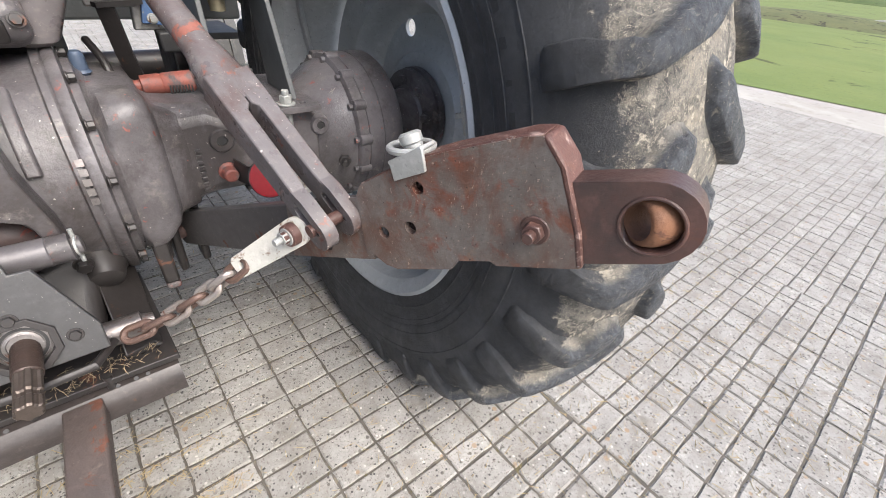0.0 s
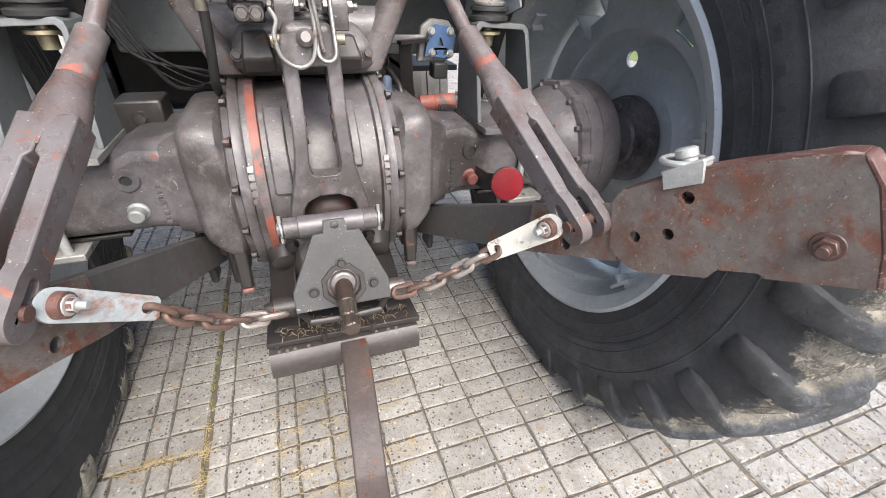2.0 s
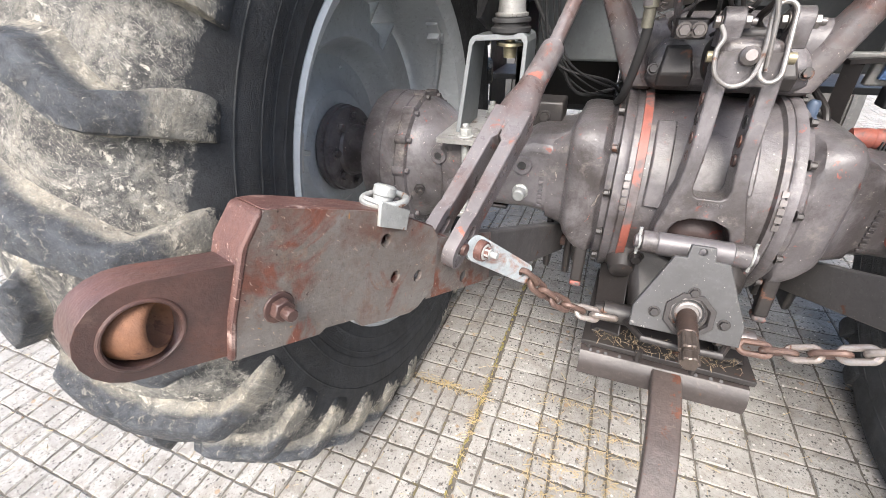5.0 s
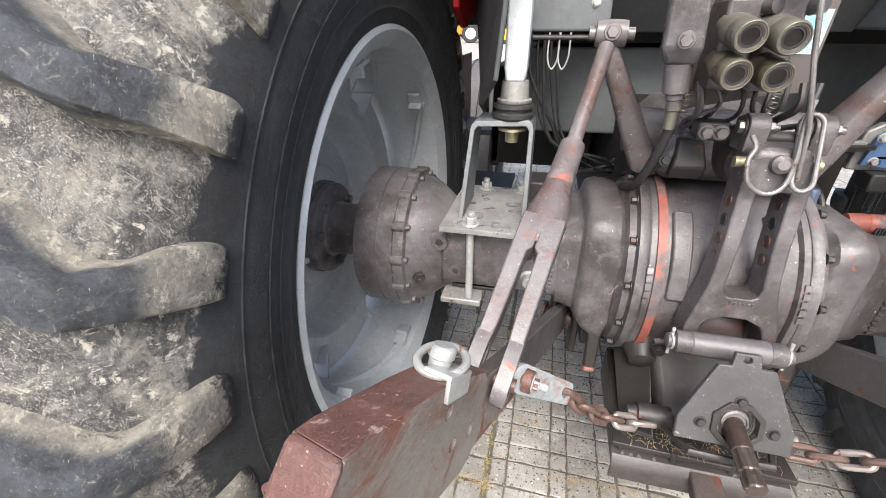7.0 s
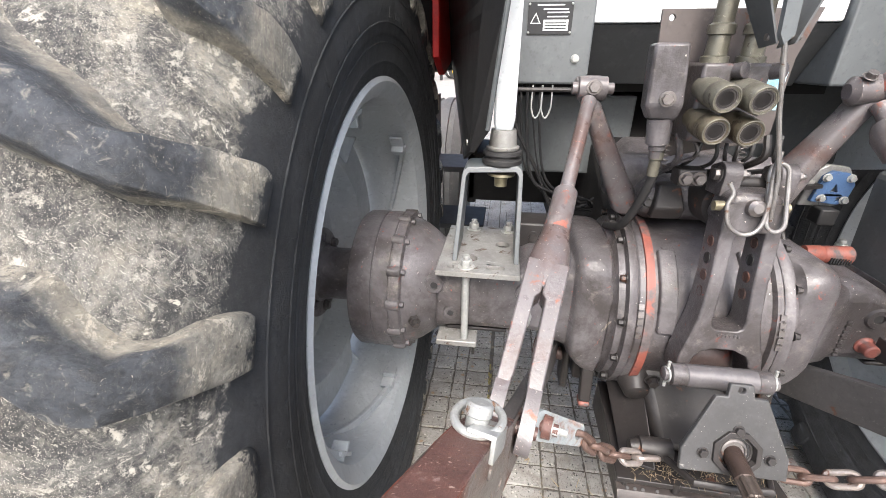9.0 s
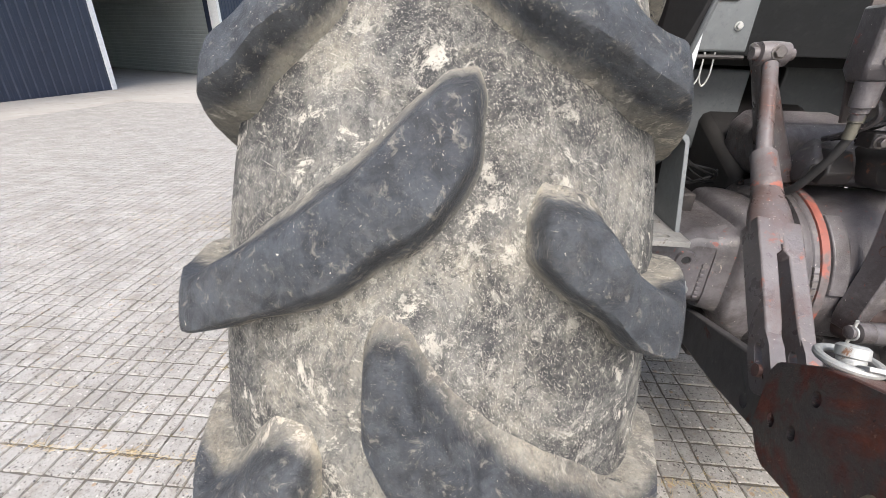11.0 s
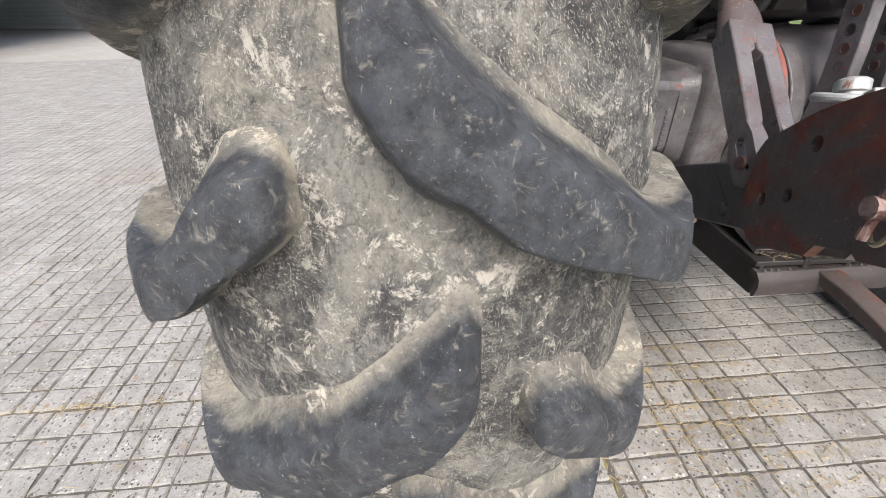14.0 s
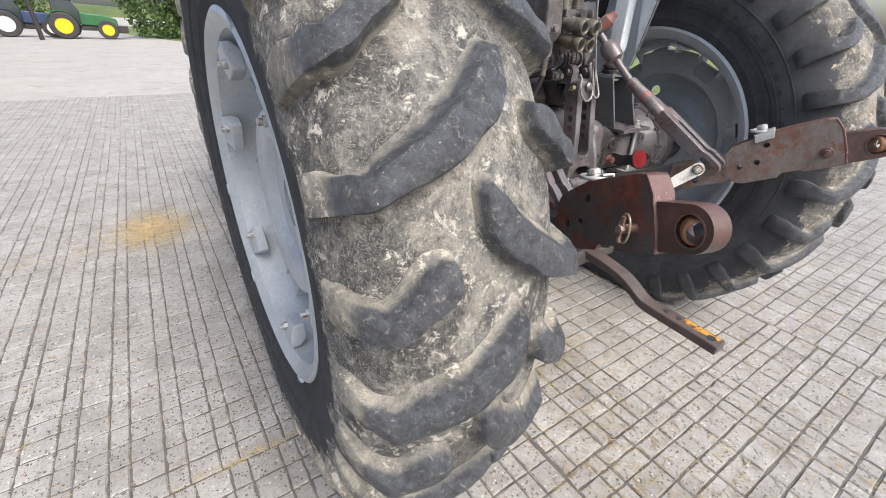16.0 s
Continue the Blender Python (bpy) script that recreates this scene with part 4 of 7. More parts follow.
    p = V(s * 0.70, AX_Y - 0.163, AX_Z - 0.03)
    hexagon(bm, p, (-s * 0.45, -0.9, -0.1), 0.017, 0.022)
    hexagon(bm, p + V(-s * 0.01, -0.02, -0.002), (-s * 0.45, -0.9, -0.1), 0.010, 0.014)
    part("drain_plug", bm, CASTDARK, drum, bevel=0.001)
    # clamp plate, U-bolts, cab mounting bracket
    bm = bmesh.new()
    plate(bm, [(-0.635, 1.015), (-0.425, 1.015), (-0.425, 1.33), (-0.635, 1.33)], [circle(-0.555, 1.10, 0.020), slot(-0.50, 1.05, -0.472, 1.05, 0.010), circle(-0.60, 1.045, 0.009), circle(-0.47, 1.20, 0.02)], 1.000, 1.014, Matrix.Diagonal((-s, 1, 1, 1)))
    clamp = part("mounting_plate", bm, PLATEZ if s < 0 else CAST, tractor, "worn bare-metal mounting plate bolted on top of the axle", bevel=0.002)
    for x, y in ((-0.56, 1.044), (-0.56, 1.305), (-0.455, 1.30)):
        bolt("plate_nut", (-s * x, y, 1.014), (0, 0, 1), 0.016, 0.022, ZINC, clamp, stud=0.012)
    for y in (1.040, 1.345):
        bm = bmesh.new()
        rod(bm, (s * 0.56, y, 1.014), (s * 0.56, y, 0.784), 0.010, seg=12)
        part("clamp_stud", bm, ZINC, clamp, "zinc-plated stud")
    bm = bmesh.new()
    box(bm, (s * 0.53 - 0.085, 1.075, 0.800), (s * 0.53 + 0.085, 1.36, 0.8115))
    part("lower_clamp", bm, CASTDARK, clamp, bevel=0.004)
    bm = bmesh.new()
    box(bm, (s * 0.58 - 0.055, 1.020, 0.782), (s * 0.58 + 0.055, 1.20, 0.799))
    part("clamp_shoe", bm, PLATEZ, clamp, bevel=0.003)
    for x in (0.60, 0.632):
        bolt("shoe_bolt", (s * x, 1.075, 0.782), (0, 0, -1), 0.011, 0.012, CASTDARK, clamp, stud=0.012)
    bm = bmesh.new()
    box(bm, (s * 0.535 - 0.004, 1.05, 0.735), (s * 0.535 + 0.004, 1.085, 0.785))
    part("clamp_tab", bm, CASTDARK, clamp, bevel=0.002)
    bm = bmesh.new()
    prof = [(0.600, 1.014), (0.586, 1.225), (0.583, 1.238), (0.573, 1.246), (0.447, 1.252), (0.436, 1.245), (0.432, 1.232), (0.428, 1.014)]
    inner = [(0.440, 1.014), (0.443, 1.228), (0.450, 1.238), (0.568, 1.233), (0.575, 1.222), (0.588, 1.014)]
    loop = [(s * a, b) for a, b in prof + inner]
    hull(bm, [[(x, 1.075 + (z - 1.014) * 0.31, z) for x, z in loop], [(x, 1.235 + (z - 1.014) * 0.10, z) for x, z in loop]])
    bracket = part("cab_bracket", bm, CABDARK if s > 0 else CABGREY, tractor, "bent grey steel arch carrying the cab mount", smooth=False, bevel=0.002)
    bm = bmesh.new()
    cx = s * 0.487
    turned(bm, (cx, 1.19, 1.248), (0, 0, 1), [(0, 0.046), (0.005, 0.051), (0.014, 0.051), (0.018, 0.044), (0.024, 0.044), (0.027, 0.050), (0.035, 0.049), (0.038, 0.036)], 28)
    part("rubber_mount", bm, BLACK, bracket, "dusty black rubber cab mount")
    bm = bmesh.new()
    turned(bm, (cx, 1.19, 1.286), (0, 0, 1), [(0, 0.040), (0.003, 0.042), (0.008, 0.042), (0.010, 0.035), (0.040, 0.033), (0.050, 0.031)], 28)
    part("mount_collar", bm, PLATEZ, bracket, "dusty bare-metal collar of the cab mount")
    bm = bmesh.new()
    turned(bm, (cx, 1.19, 1.240), (0, 0, -1), [(0, 0.012), (0.012, 0.012), (0.013, 0.035), (0.020, 0.036), (0.024, 0.018), (0.050, 0.016)], 20)
    part("mount_bolt", bm, BRASS, bracket)
    bm = bmesh.new()
    hull(bm, [[(cx - 0.022, 1.168, 1.335), (cx + 0.022, 1.168, 1.335), (cx + 0.022, 1.215, 1.335), (cx - 0.022, 1.215, 1.335)],
              [(cx - 0.026, 1.16, 1.365), (cx + 0.026, 1.16, 1.365), (cx + 0.026, 1.225, 1.365), (cx - 0.026, 1.225, 1.365)],
              [(cx - 0.030, 1.16, 2.2), (cx + 0.026, 1.16, 2.2), (cx + 0.026, 1.25, 2.2), (cx - 0.030, 1.25, 2.2)]])
    part("cab_post", bm, CABLIGHT, tractor, "pale grey cab corner post", bevel=0.005)

# centre housing with red-edged flange and ribs
bm = bmesh.new()
turned(bm, (-0.155, AX_Y, AX_Z), (1, 0, 0), [(0, 0.236), (0.004, 0.240), (0.016, 0.240), (0.020, 0.228), (0.075, 0.226), (0.155, 0.232), (0.235, 0.226), (0.290, 0.228), (0.294, 0.240), (0.306, 0.240), (0.310, 0.236)], 64)
centre = part("differential_housing", bm, CAST, tractor, "heavy brown-grey differential housing with flaked red paint at its flange")
for x, w, mat in ((-0.129, 0.0115, REDPAINT),):
    bm = bmesh.new()
    ring_body(bm, [(-w, 0.226), (w, 0.226), (w * 0.8, 0.2455), (-w * 0.8, 0.2455)], 64)
    part("flange_rim", bm, mat, centre, at=pose(x, AX_Y, AX_Z))
for k in range(1, 6):
    for x in (-0.148, 0.150):
        bm = bmesh.new()
        box(bm, (x - 0.006, -0.244, -0.0065), (x + 0.006, -0.236, 0.0065), pose(0, AX_Y, AX_Z) @ pose(0, 0, 0, -(2 + 4.2 * k)))
        part("flange_notch", bm, STEEL, centre, "bright notch in the flange")
# raised pads on the housing beside the fork
for x0, x1, a0, a1 in ((-0.108, -0.064, 8, 58), (0.072, 0.098, 20, 60)):
    bm = bmesh.new()
    hull(bm, [[(x, AX_Y - r * math.cos(radians(q)), AX_Z + r * math.sin(radians(q))) for x, r in ((x0, 0.222), (x1, 0.222), (x1 - 0.003, 0.238), (x0 + 0.003, 0.238))] for q in [a0 + (a1 - a0) * k / 8 for k in range(9)]])
    part("casting_pad", bm, CAST, centre, bevel=0.003)
# red casting web seen behind the fork, sump below
bm = bmesh.new()
hull(bm, [[(-0.12, 1.0, 0.80), (0.12, 1.0, 0.80), (0.12, 1.4, 0.80), (-0.12, 1.4, 0.80)], [(-0.10, 0.93, 0.72), (0.10, 0.93, 0.72), (0.10, 1.4, 0.72), (-0.10, 1.4, 0.72)],
          [(-0.085, 0.86, 0.645), (0.085, 0.86, 0.645), (0.085, 1.3, 0.62), (-0.085, 1.3, 0.62)]])
part("gearbox_sump", bm, CASTDARK, tractor, "oily dark cast gearbox sump", bevel=0.03, segments=3)
bm = bmesh.new()
turned(bm, (0.01, 0.985, 0.850), (0, -1, -0.35), [(-0.05, 0.070), (0.01, 0.070), (0.035, 0.055), (0.042, 0.040)], 28)
part("shaft_cover", bm, DULLRED, tractor, "red-painted cover half hidden under dirt")
for x in (-0.115, 0.115):
    bm = bmesh.new()
    turned(bm, (x, 0.99, 0.745), (0, -1, -0.4), [(-0.06, 0.045), (0, 0.04), (0.03, 0.03), (0.036, 0.018)], 20)
    part("sump_boss", bm, CASTDARK, tractor)
    bolt("sump_bolt", (x * 0.8, 0.955, 0.79), (0, -1, -0.2), 0.013, 0.018, CASTDARK, tractor)

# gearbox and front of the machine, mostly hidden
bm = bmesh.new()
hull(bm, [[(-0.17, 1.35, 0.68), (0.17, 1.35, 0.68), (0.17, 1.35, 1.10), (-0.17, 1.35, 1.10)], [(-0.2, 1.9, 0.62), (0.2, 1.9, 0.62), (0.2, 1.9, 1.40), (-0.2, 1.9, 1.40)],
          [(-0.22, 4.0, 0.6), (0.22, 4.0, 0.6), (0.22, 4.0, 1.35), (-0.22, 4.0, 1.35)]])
part("gearbox", bm, VOIDBLACK, tractor, "gearbox block blackened for the shade under the cab", bevel=0.03)
bm = bmesh.new()
hull(bm, [[(-0.45, 2.7, 1.15), (0.45, 2.7, 1.15), (0.45, 2.7, 1.85), (-0.45, 2.7, 1.85)], [(-0.40, 4.6, 1.05), (0.40, 4.6, 1.05), (0.38, 4.6, 1.7), (-0.38, 4.6, 1.7)]])
part("bonnet", bm, RED, tractor, "red engine bonnet", smooth=False, bevel=0.02)
for s in (-1, 1):
    bm = bmesh.new()
    ring_body(bm, [(-0.12, 0.36), (-0.15, 0.42), (-0.155, 0.50), (-0.135, 0.575), (-0.07, 0.60), (-0.066, 0.588), (-0.03, 0.588), (-0.027, 0.605), (0.027, 0.605), (0.03, 0.588), (0.066, 0.588), (0.07, 0.60),
                   (0.135, 0.575), (0.155, 0.50), (0.15, 0.42), (0.12, 0.36)], 56)
    ft = part("front_tyre", bm, material("dusty_front_tyre_rubber", (0.13, 0.125, 0.12), (0.09, 0.088, 0.085), None, 0, (0.35, 0.32, 0.27), 0.1, rough=0.8) if s < 0 else bpy.data.materials["dusty_front_tyre_rubber"], tractor, "dusty ribbed front tyre", at=pose(s * 0.93, 3.6, 0.605))
    bm = bmesh.new()
    turned(bm, (-s * 0.10, 0, 0), (s, 0, 0), [(0, 0.36), (0.02, 0.345), (0.06, 0.34), (0.10, 0.20), (0.12, 0.10), (0.20, 0.08)], 40)
    part("front_rim", bm, RIM, ft)
bm = bmesh.new()
rod(bm, (-0.9, 3.6, 0.56), (0.9, 3.6, 0.56), 0.08)
part("front_axle", bm, CASTDARK, tractor)

# ---- cab, rear wall and fenders
bm = bmesh.new()
box(bm, (-0.474, 1.29, 1.437), (-0.285, 1.62, 2.3))
cabbox = part("cab_side_box", bm, CABGREY, tractor, "blue-grey sheet panel with a riveted plate", smooth=False, bevel=0.006)
bm = bmesh.new()
box(bm, (0.30, 1.33, 1.437), (0.474, 1.62, 2.3))
part("cab_side_box", bm, CABGREY, tractor, "blue-grey sheet panel", smooth=False, bevel=0.006)
bm = bmesh.new()
hull(bm, [[(-0.285, 1.475, 1.431), (0.30, 1.475, 1.431), (0.30, 1.60, 1.431), (-0.285, 1.60, 1.431)], [(-0.285, 1.362, 1.578), (0.30, 1.362, 1.578), (0.30, 1.60, 1.585), (-0.285, 1.60, 1.585)]])
part("cab_skirt", bm, SKIRT, tractor, "dark grey sloping cab skirt", smooth=False, bevel=0.003)
bm = bmesh.new()
box(bm, (-0.282, 1.352, 1.580), (0.297, 1.60, 1.80))
part("cab_sill", bm, CABLIGHT, tractor, "pale grey cab sill", smooth=False, bevel=0.006)
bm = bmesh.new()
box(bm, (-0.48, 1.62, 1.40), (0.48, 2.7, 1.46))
part("cab_floor", bm, VOIDBLACK, tractor, "cab floor blackened for the shade beneath it", smooth=False)
bm = bmesh.new()
box(bm, (-0.50, 1.63, 1.122), (-0.06, 2.3, 1.388))
part("fuel_tank", bm, CABGREY, tractor, "dark grey tank panel under the cab", smooth=False, bevel=0.008)
# added box, coloured as the unlit gap below the tank
bm = bmesh.new()
box(bm, (-0.64, 1.95, 0.90), (-0.215, 2.30, 1.118))
box(bm, (-0.64, 1.95, 0.885), (-0.60, 2.30, 1.30))
part("battery_box", bm, VOIDBLACK, tractor, "near-black box added to fill the dark gap under the cab", smooth=False, bevel=0.01)
bm = bmesh.new()
box(bm, (0.08, 1.68, 1.10), (0.68, 2.3, 1.44))
part("fuel_tank", bm, CABDARK, tractor, "dark grey tank panel under the cab", smooth=False, bevel=0.008)
bm = bmesh.new()
hull(bm, [[(-0.64, 1.26, 2.72), (0.64, 1.26, 2.72), (0.64, 2.78, 2.72), (-0.64, 2.78, 2.72)], [(-0.66, 1.24, 2.80), (0.66, 1.24, 2.80), (0.66, 2.80, 2.80), (-0.66, 2.80, 2.80)], [(-0.52, 1.40, 2.90), (0.52, 1.40, 2.90), (0.52, 2.60, 2.90), (-0.52, 2.60, 2.90)]])
cab = part("cab_roof", bm, CABDARK, tractor, "dark grey cab roof", smooth=False)
for x, y in ((-0.56, 1.40), (0.56, 1.40), (-0.56, 2.10), (0.56, 2.10), (-0.54, 2.66), (0.54, 2.66)):
    bm = bmesh.new()
    box(bm, (x - 0.035, y - 0.035, 1.46), (x + 0.035, y + 0.035, 2.722))
    part("cab_pillar", bm, BLACKPL, cab, smooth=False)
PANE = material("dark_cab_glass", (0.02, 0.028, 0.032), (0.026, 0.034, 0.038), rough=0.15, bump=0.0)
for x0, x1, y0, y1 in ((-0.57, -0.56, 1.435, 2.065), (0.56, 0.57, 1.435, 2.065), (-0.56, -0.55, 2.135, 2.625), (0.55, 0.56, 2.135, 2.625), (-0.50, 0.50, 2.66, 2.67)):
    bm = bmesh.new()
    box(bm, (x0, y0, 1.60), (x1, y1, 2.715))
    part("cab_pane", bm, PANE, cab, smooth=False)
bm = bmesh.new()
box(bm, (-0.50, 1.385, 2.30), (0.50, 1.40, 2.715))
part("cab_pane", bm, PANE, cab, smooth=False)
bm = bmesh.new()
box(bm, (-0.282, 1.47, 1.80), (0.297, 1.60, 2.3))
part("cab_rear_window", bm, BLACKPL, tractor, "dark cab rear window", smooth=False, bevel=0.004)
for s in (-1, 1):
    # fender inner wall: a folded sheet, black to the wheel and grey to the middle
    near, fold, far = ((0.525, 1.112, 1.345), (0.495, 1.04, 1.59), (0.445, 0.92, 2.0)), ((0.562, 1.150, 1.285), (0.545, 1.16, 1.59), (0.520, 1.16, 2.0)), ((0.655, 1.95, 1.09), (0.725, 1.95, 1.57), (0.79, 1.95, 2.0))
    for name, mat, d0, d1, label in (("fender_stay", BLACKPL, 0.0, 0.006, "black dusty fender side wall"), ("fender_lining", CABLIGHT if s > 0 else BLACKPL, -0.006, -0.0005, "painted inner side of the fender wall")):
        bm = bmesh.new()
        hull(bm, [[(s * (x + d), y, z) for d in (d0, d1) for x, y, z in (col if d == d0 else col[::-1])] for col in (near, fold, far)])
        part(name, bm, mat, tractor, label, smooth=False)
    for col in (near, far):
        bm = bmesh.new()
        tube(bm, [(s * x, y - 0.002, z) for x, y, z in col], 0.0055, 8)
        part("fender_edge", bm, CABGREY, tractor, "worn grey edge of the fender sheet")
    bolt("fender_bolt", (s * 0.588, 1.36, 1.27), (s, -0.1, 0), 0.010, 0.008, ZINC, tractor)
    bm = bmesh.new()
    arc = [(AX_Y - 1.06 * math.cos(radians(a)), AX_Z + 1.06 * math.sin(radians(a))) for a in range(84, 151, 8)]
    hull(bm, [[(s * 0.56, y, z), (s * 1.18, y, z - 0.005), (s * 1.18, y, z + 0.010), (s * 0.56, y, z + 0.012)] for y, z in arc])
    part("fender", bm, BLACKPL, tractor, "black fender above the rear wheel", bevel=0.004)
    bm = bmesh.new()
    plate(bm, [(1.62, 1.50), (1.75, 1.44), (2.0, 1.50), (2.15, 1.75), (2.15, 2.1), (1.62, 2.1)], [], -0.012, 0.012, frame_of((s * 0.73, 0, 0), (0, 1, 0), (0, 0, 1)))
    part("fender_skirt", bm, RED, tractor, "red fender side", smooth=False, bevel=0.004)
    bm = bmesh.new()
    box(bm, (s * 0.74 - 0.16, 2.45, 0.55), (s * 0.74 + 0.16, 2.8, 0.58))
    box(bm, (s * 0.74 - 0.16, 2.45, 0.90), (s * 0.74 + 0.16, 2.8, 0.93))
    box(bm, (s * 0.74 - 0.16, 2.45, 0.55), (s * 0.74 - 0.15, 2.8, 1.30))
    part("step", bm, BLACK, tractor, "black cab step", smooth=False, bevel=0.003)

# ---- lower links
def arm_frame(s):
    u = V(s * 0.30769, -0.87849, 0.36548)
    v = V(-s * 0.12082, 0.34494, 0.93082)
    m = frame_of((s * 0.619, 0.187, 1.11), u, v)
    if s < 0:                   # the left link hangs a little lower and further in
        hub = Matrix.Translation((-0.27, 1.19, 0.69))
        m = hub @ pose(0, 0, 0, 1.2, 0, 3.5) @ hub.inverted() @ m
    return m


for s in (-1, 1):
    m = arm_frame(s)            # x along the arm to the eye, y up; +z is inwards for s = 1, outwards for s = -1
    zi = 1 if s > 0 else -1

    def slab(bm, outline, holes, inner, outer):
        lo, hi = sorted((-s * -1 * 0 + zi * -inner, zi * -outer))
        return plate(bm, outline, holes, lo, hi, m)

    bm = bmesh.new()
    slab(bm, [(-1.14, -0.060), (-0.70, -0.070), (-0.40, -0.062), (-0.38, 0.052), (-0.62, 0.046), (-1.13, 0.030), (-1.17, 0.0)], [circle(-0.545, -0.037, 0.013)], 0.008, 0.034)
    bar = part("lower_link_bar", bm, BARPAINT, tractor, "flat dark lower link bar", bevel=0.004)
    bm = bmesh.new()
    slab(bm, [(-0.66, -0.066), (-0.43, -0.060), (-0.41, 0.055), (-0.62, 0.048)], [circle(-0.545, -0.037, 0.013)], 0.003, 0.007)
    part("rusty_sleeve", bm, ARM, bar)
    box_outline = [(-0.405, -0.067), (-0.382, -0.074), (-0.272, -0.066), (-0.256, -0.050), (-0.202, -0.047), (-0.193, -0.054), (-0.078, -0.050), (-0.074, -0.003), (-0.081, 0.078),
                   (-0.100, 0.119), (-0.124, 0.121), (-0.240, 0.113), (-0.304, 0.105), (-0.407, 0.076), (-0.424, 0.058), (-0.440, -0.036)]
    holes = [circle(-0.295, 0.066, 0.0105), circle(-0.387, -0.006, 0.0105), circle(-0.329, 0.003, 0.0105)]
    bm = bmesh.new()
    slab(bm, box_outline, holes, 0.0, 0.012)
    arm = part("link_box", bm, ARM if s > 0 else ARMRED, tractor, "rust-blotched telescopic lower link end with drilled holes", smooth=False)
    bm = bmesh.new()
    slab(bm, box_outline, holes, 0.044, 0.056)
    part("link_box_plate", bm, ARM if s > 0 else ARMDEEP, arm, smooth=False)
    bm = bmesh.new()
    slab(bm, [(-0.098, 0.1205), (-0.124, 0.1230), (-0.240, 0.1150), (-0.304, 0.1070), (-0.409, 0.0780), (-0.404, 0.070), (-0.24, 0.1085), (-0.11, 0.1155)], [], 0.0012, 0.0548)
    part("link_box_top", bm, RUSTRED, arm, bevel=0.003)
    bm = bmesh.new()
    slab(bm, [(-0.40, -0.066), (-0.20, -0.040), (-0.09, -0.040), (-0.09, 0.07), (-0.28, 0.07), (-0.40, 0.05)], holes, 0.016, 0.040)
    part("link_core", bm, RUSTY, arm)
    # thick end cap
    bm = bmesh.new()
    slab(bm, [(-0.083, -0.052), (-0.073, -0.051), (-0.0705, 0.0), (-0.077, 0.080), (-0.094, 0.119), (-0.104, 0.120), (-0.088, 0.08), (-0.081, 0.0)], [], -0.001, 0.057)
    part("link_collar", bm, RUSTRED, arm, bevel=0.005)
    # eye
    bm = bmesh.new()
    eye = [(-0.09, 0.062), (-0.03, 0.060)] + [(0.004 + 0.053 * math.cos(radians(a)), 0.009 + 0.0495 * math.sin(radians(a))) for a in range(86, -91, -16)] + [(-0.04, -0.0435), (-0.09, -0.046)]
    slab(bm, eye, [circle(0.005, 0.006, 0.0315, 24)], 0.006, 0.050)
    part("link_eye", bm, RUSTY, arm, "smooth brown rusty link eye", bevel=0.019, segments=6)
    for side_z in (0.006, 0.050):
        bm = bmesh.new()
        zz = (m.to_3x3() @ V(0, 0, 1)).normalized()
        up = 1 if (side_z < 0.02) == (zi > 0) else -1
        cc0 = m @ V(0.005, 0.006, -zi * side_z)
        xa, ya, za = axes(zz * up)
        rws = [[bm.verts.new(cc0 + za * q + (xa * math.cos(2 * math.pi * i / 32) + ya * math.sin(2 * math.pi * i / 32)) * r) for i in range(32)] for q, r in ((-0.004, 0.0318), (0.0006, 0.0320), (0.0020, 0.0332), (0.0020, 0.0348), (0.0010, 0.0362), (-0.003, 0.0375))]
        for i in range(32):
            for p0, p1 in zip(rws, rws[1:] + rws[:1]):
                bm.faces.new((p0[i], p0[(i + 1) % 32], p1[(i + 1) % 32], p1[i]))
        part("eye_boss", bm, RUSTY, arm)
    bm = bmesh.new()
    c0, ax = m @ V(0.005, 0.006, -zi * 0.028), (m.to_3x3() @ V(-0.85, 0.25, zi)).normalized()
    prof = [(0.0236 * math.sin(radians(-90 + 15 * q)) * 1.0, 0.0318 * math.cos(radians((-90 + 15 * q) * 0.48))) for q in range(13)] + [(0.0236, 0.0215), (0.0, 0.0205), (-0.0236, 0.0215)]
    x1, y1, z1 = axes(ax)
    rows = [[bm.verts.new(c0 + z1 * a + (x1 * math.cos(2 * math.pi * i / 28) + y1 * math.sin(2 * math.pi * i / 28)) * r) for i in range(28)] for a, r in prof]
    for i in range(28):
        for a, b in zip(rows, rows[1:] + rows[:1]):
            bm.faces.new((a[i], a[(i + 1) % 28], b[(i + 1) % 28], b[i]))
    part("link_ball", bm, material("orange_rust_ball", (0.20, 0.088, 0.042), (0.11, 0.052, 0.031), RUST, 0.1, rough=0.72, size=3, bump=0.5, grain=0.6) if s < 0 else bpy.data.materials["orange_rust_ball"], arm, "orange-rusted ball socket")
    # bolt with nut, cross pin outside with ring
    inward = (m.to_3x3() @ V(0, 0, zi)).normalized()
    bolt("link_bolt", m @ V(-0.127, 0.003, zi * 0.0), inward, 0.0148, 0.014, RUSTY, arm, "rusted nut with bare stud", stud=0.014)
    bm = bmesh.new()
    q = m @ V(-0.127, 0.003, -zi * 0.056)
    rod(bm, q, q - inward * 0.048, 0.0105, seg=16)
    rod(bm, q - inward * 0.040 + V(0, 0, 0.03), q - inward * 0.040 - V(0, 0, 0.03), 0.005, seg=8)
    part("cross_pin", bm, RUSTRED, arm, "rusty cross pin")
    bm = bmesh.new()
    cc = q - inward * 0.046
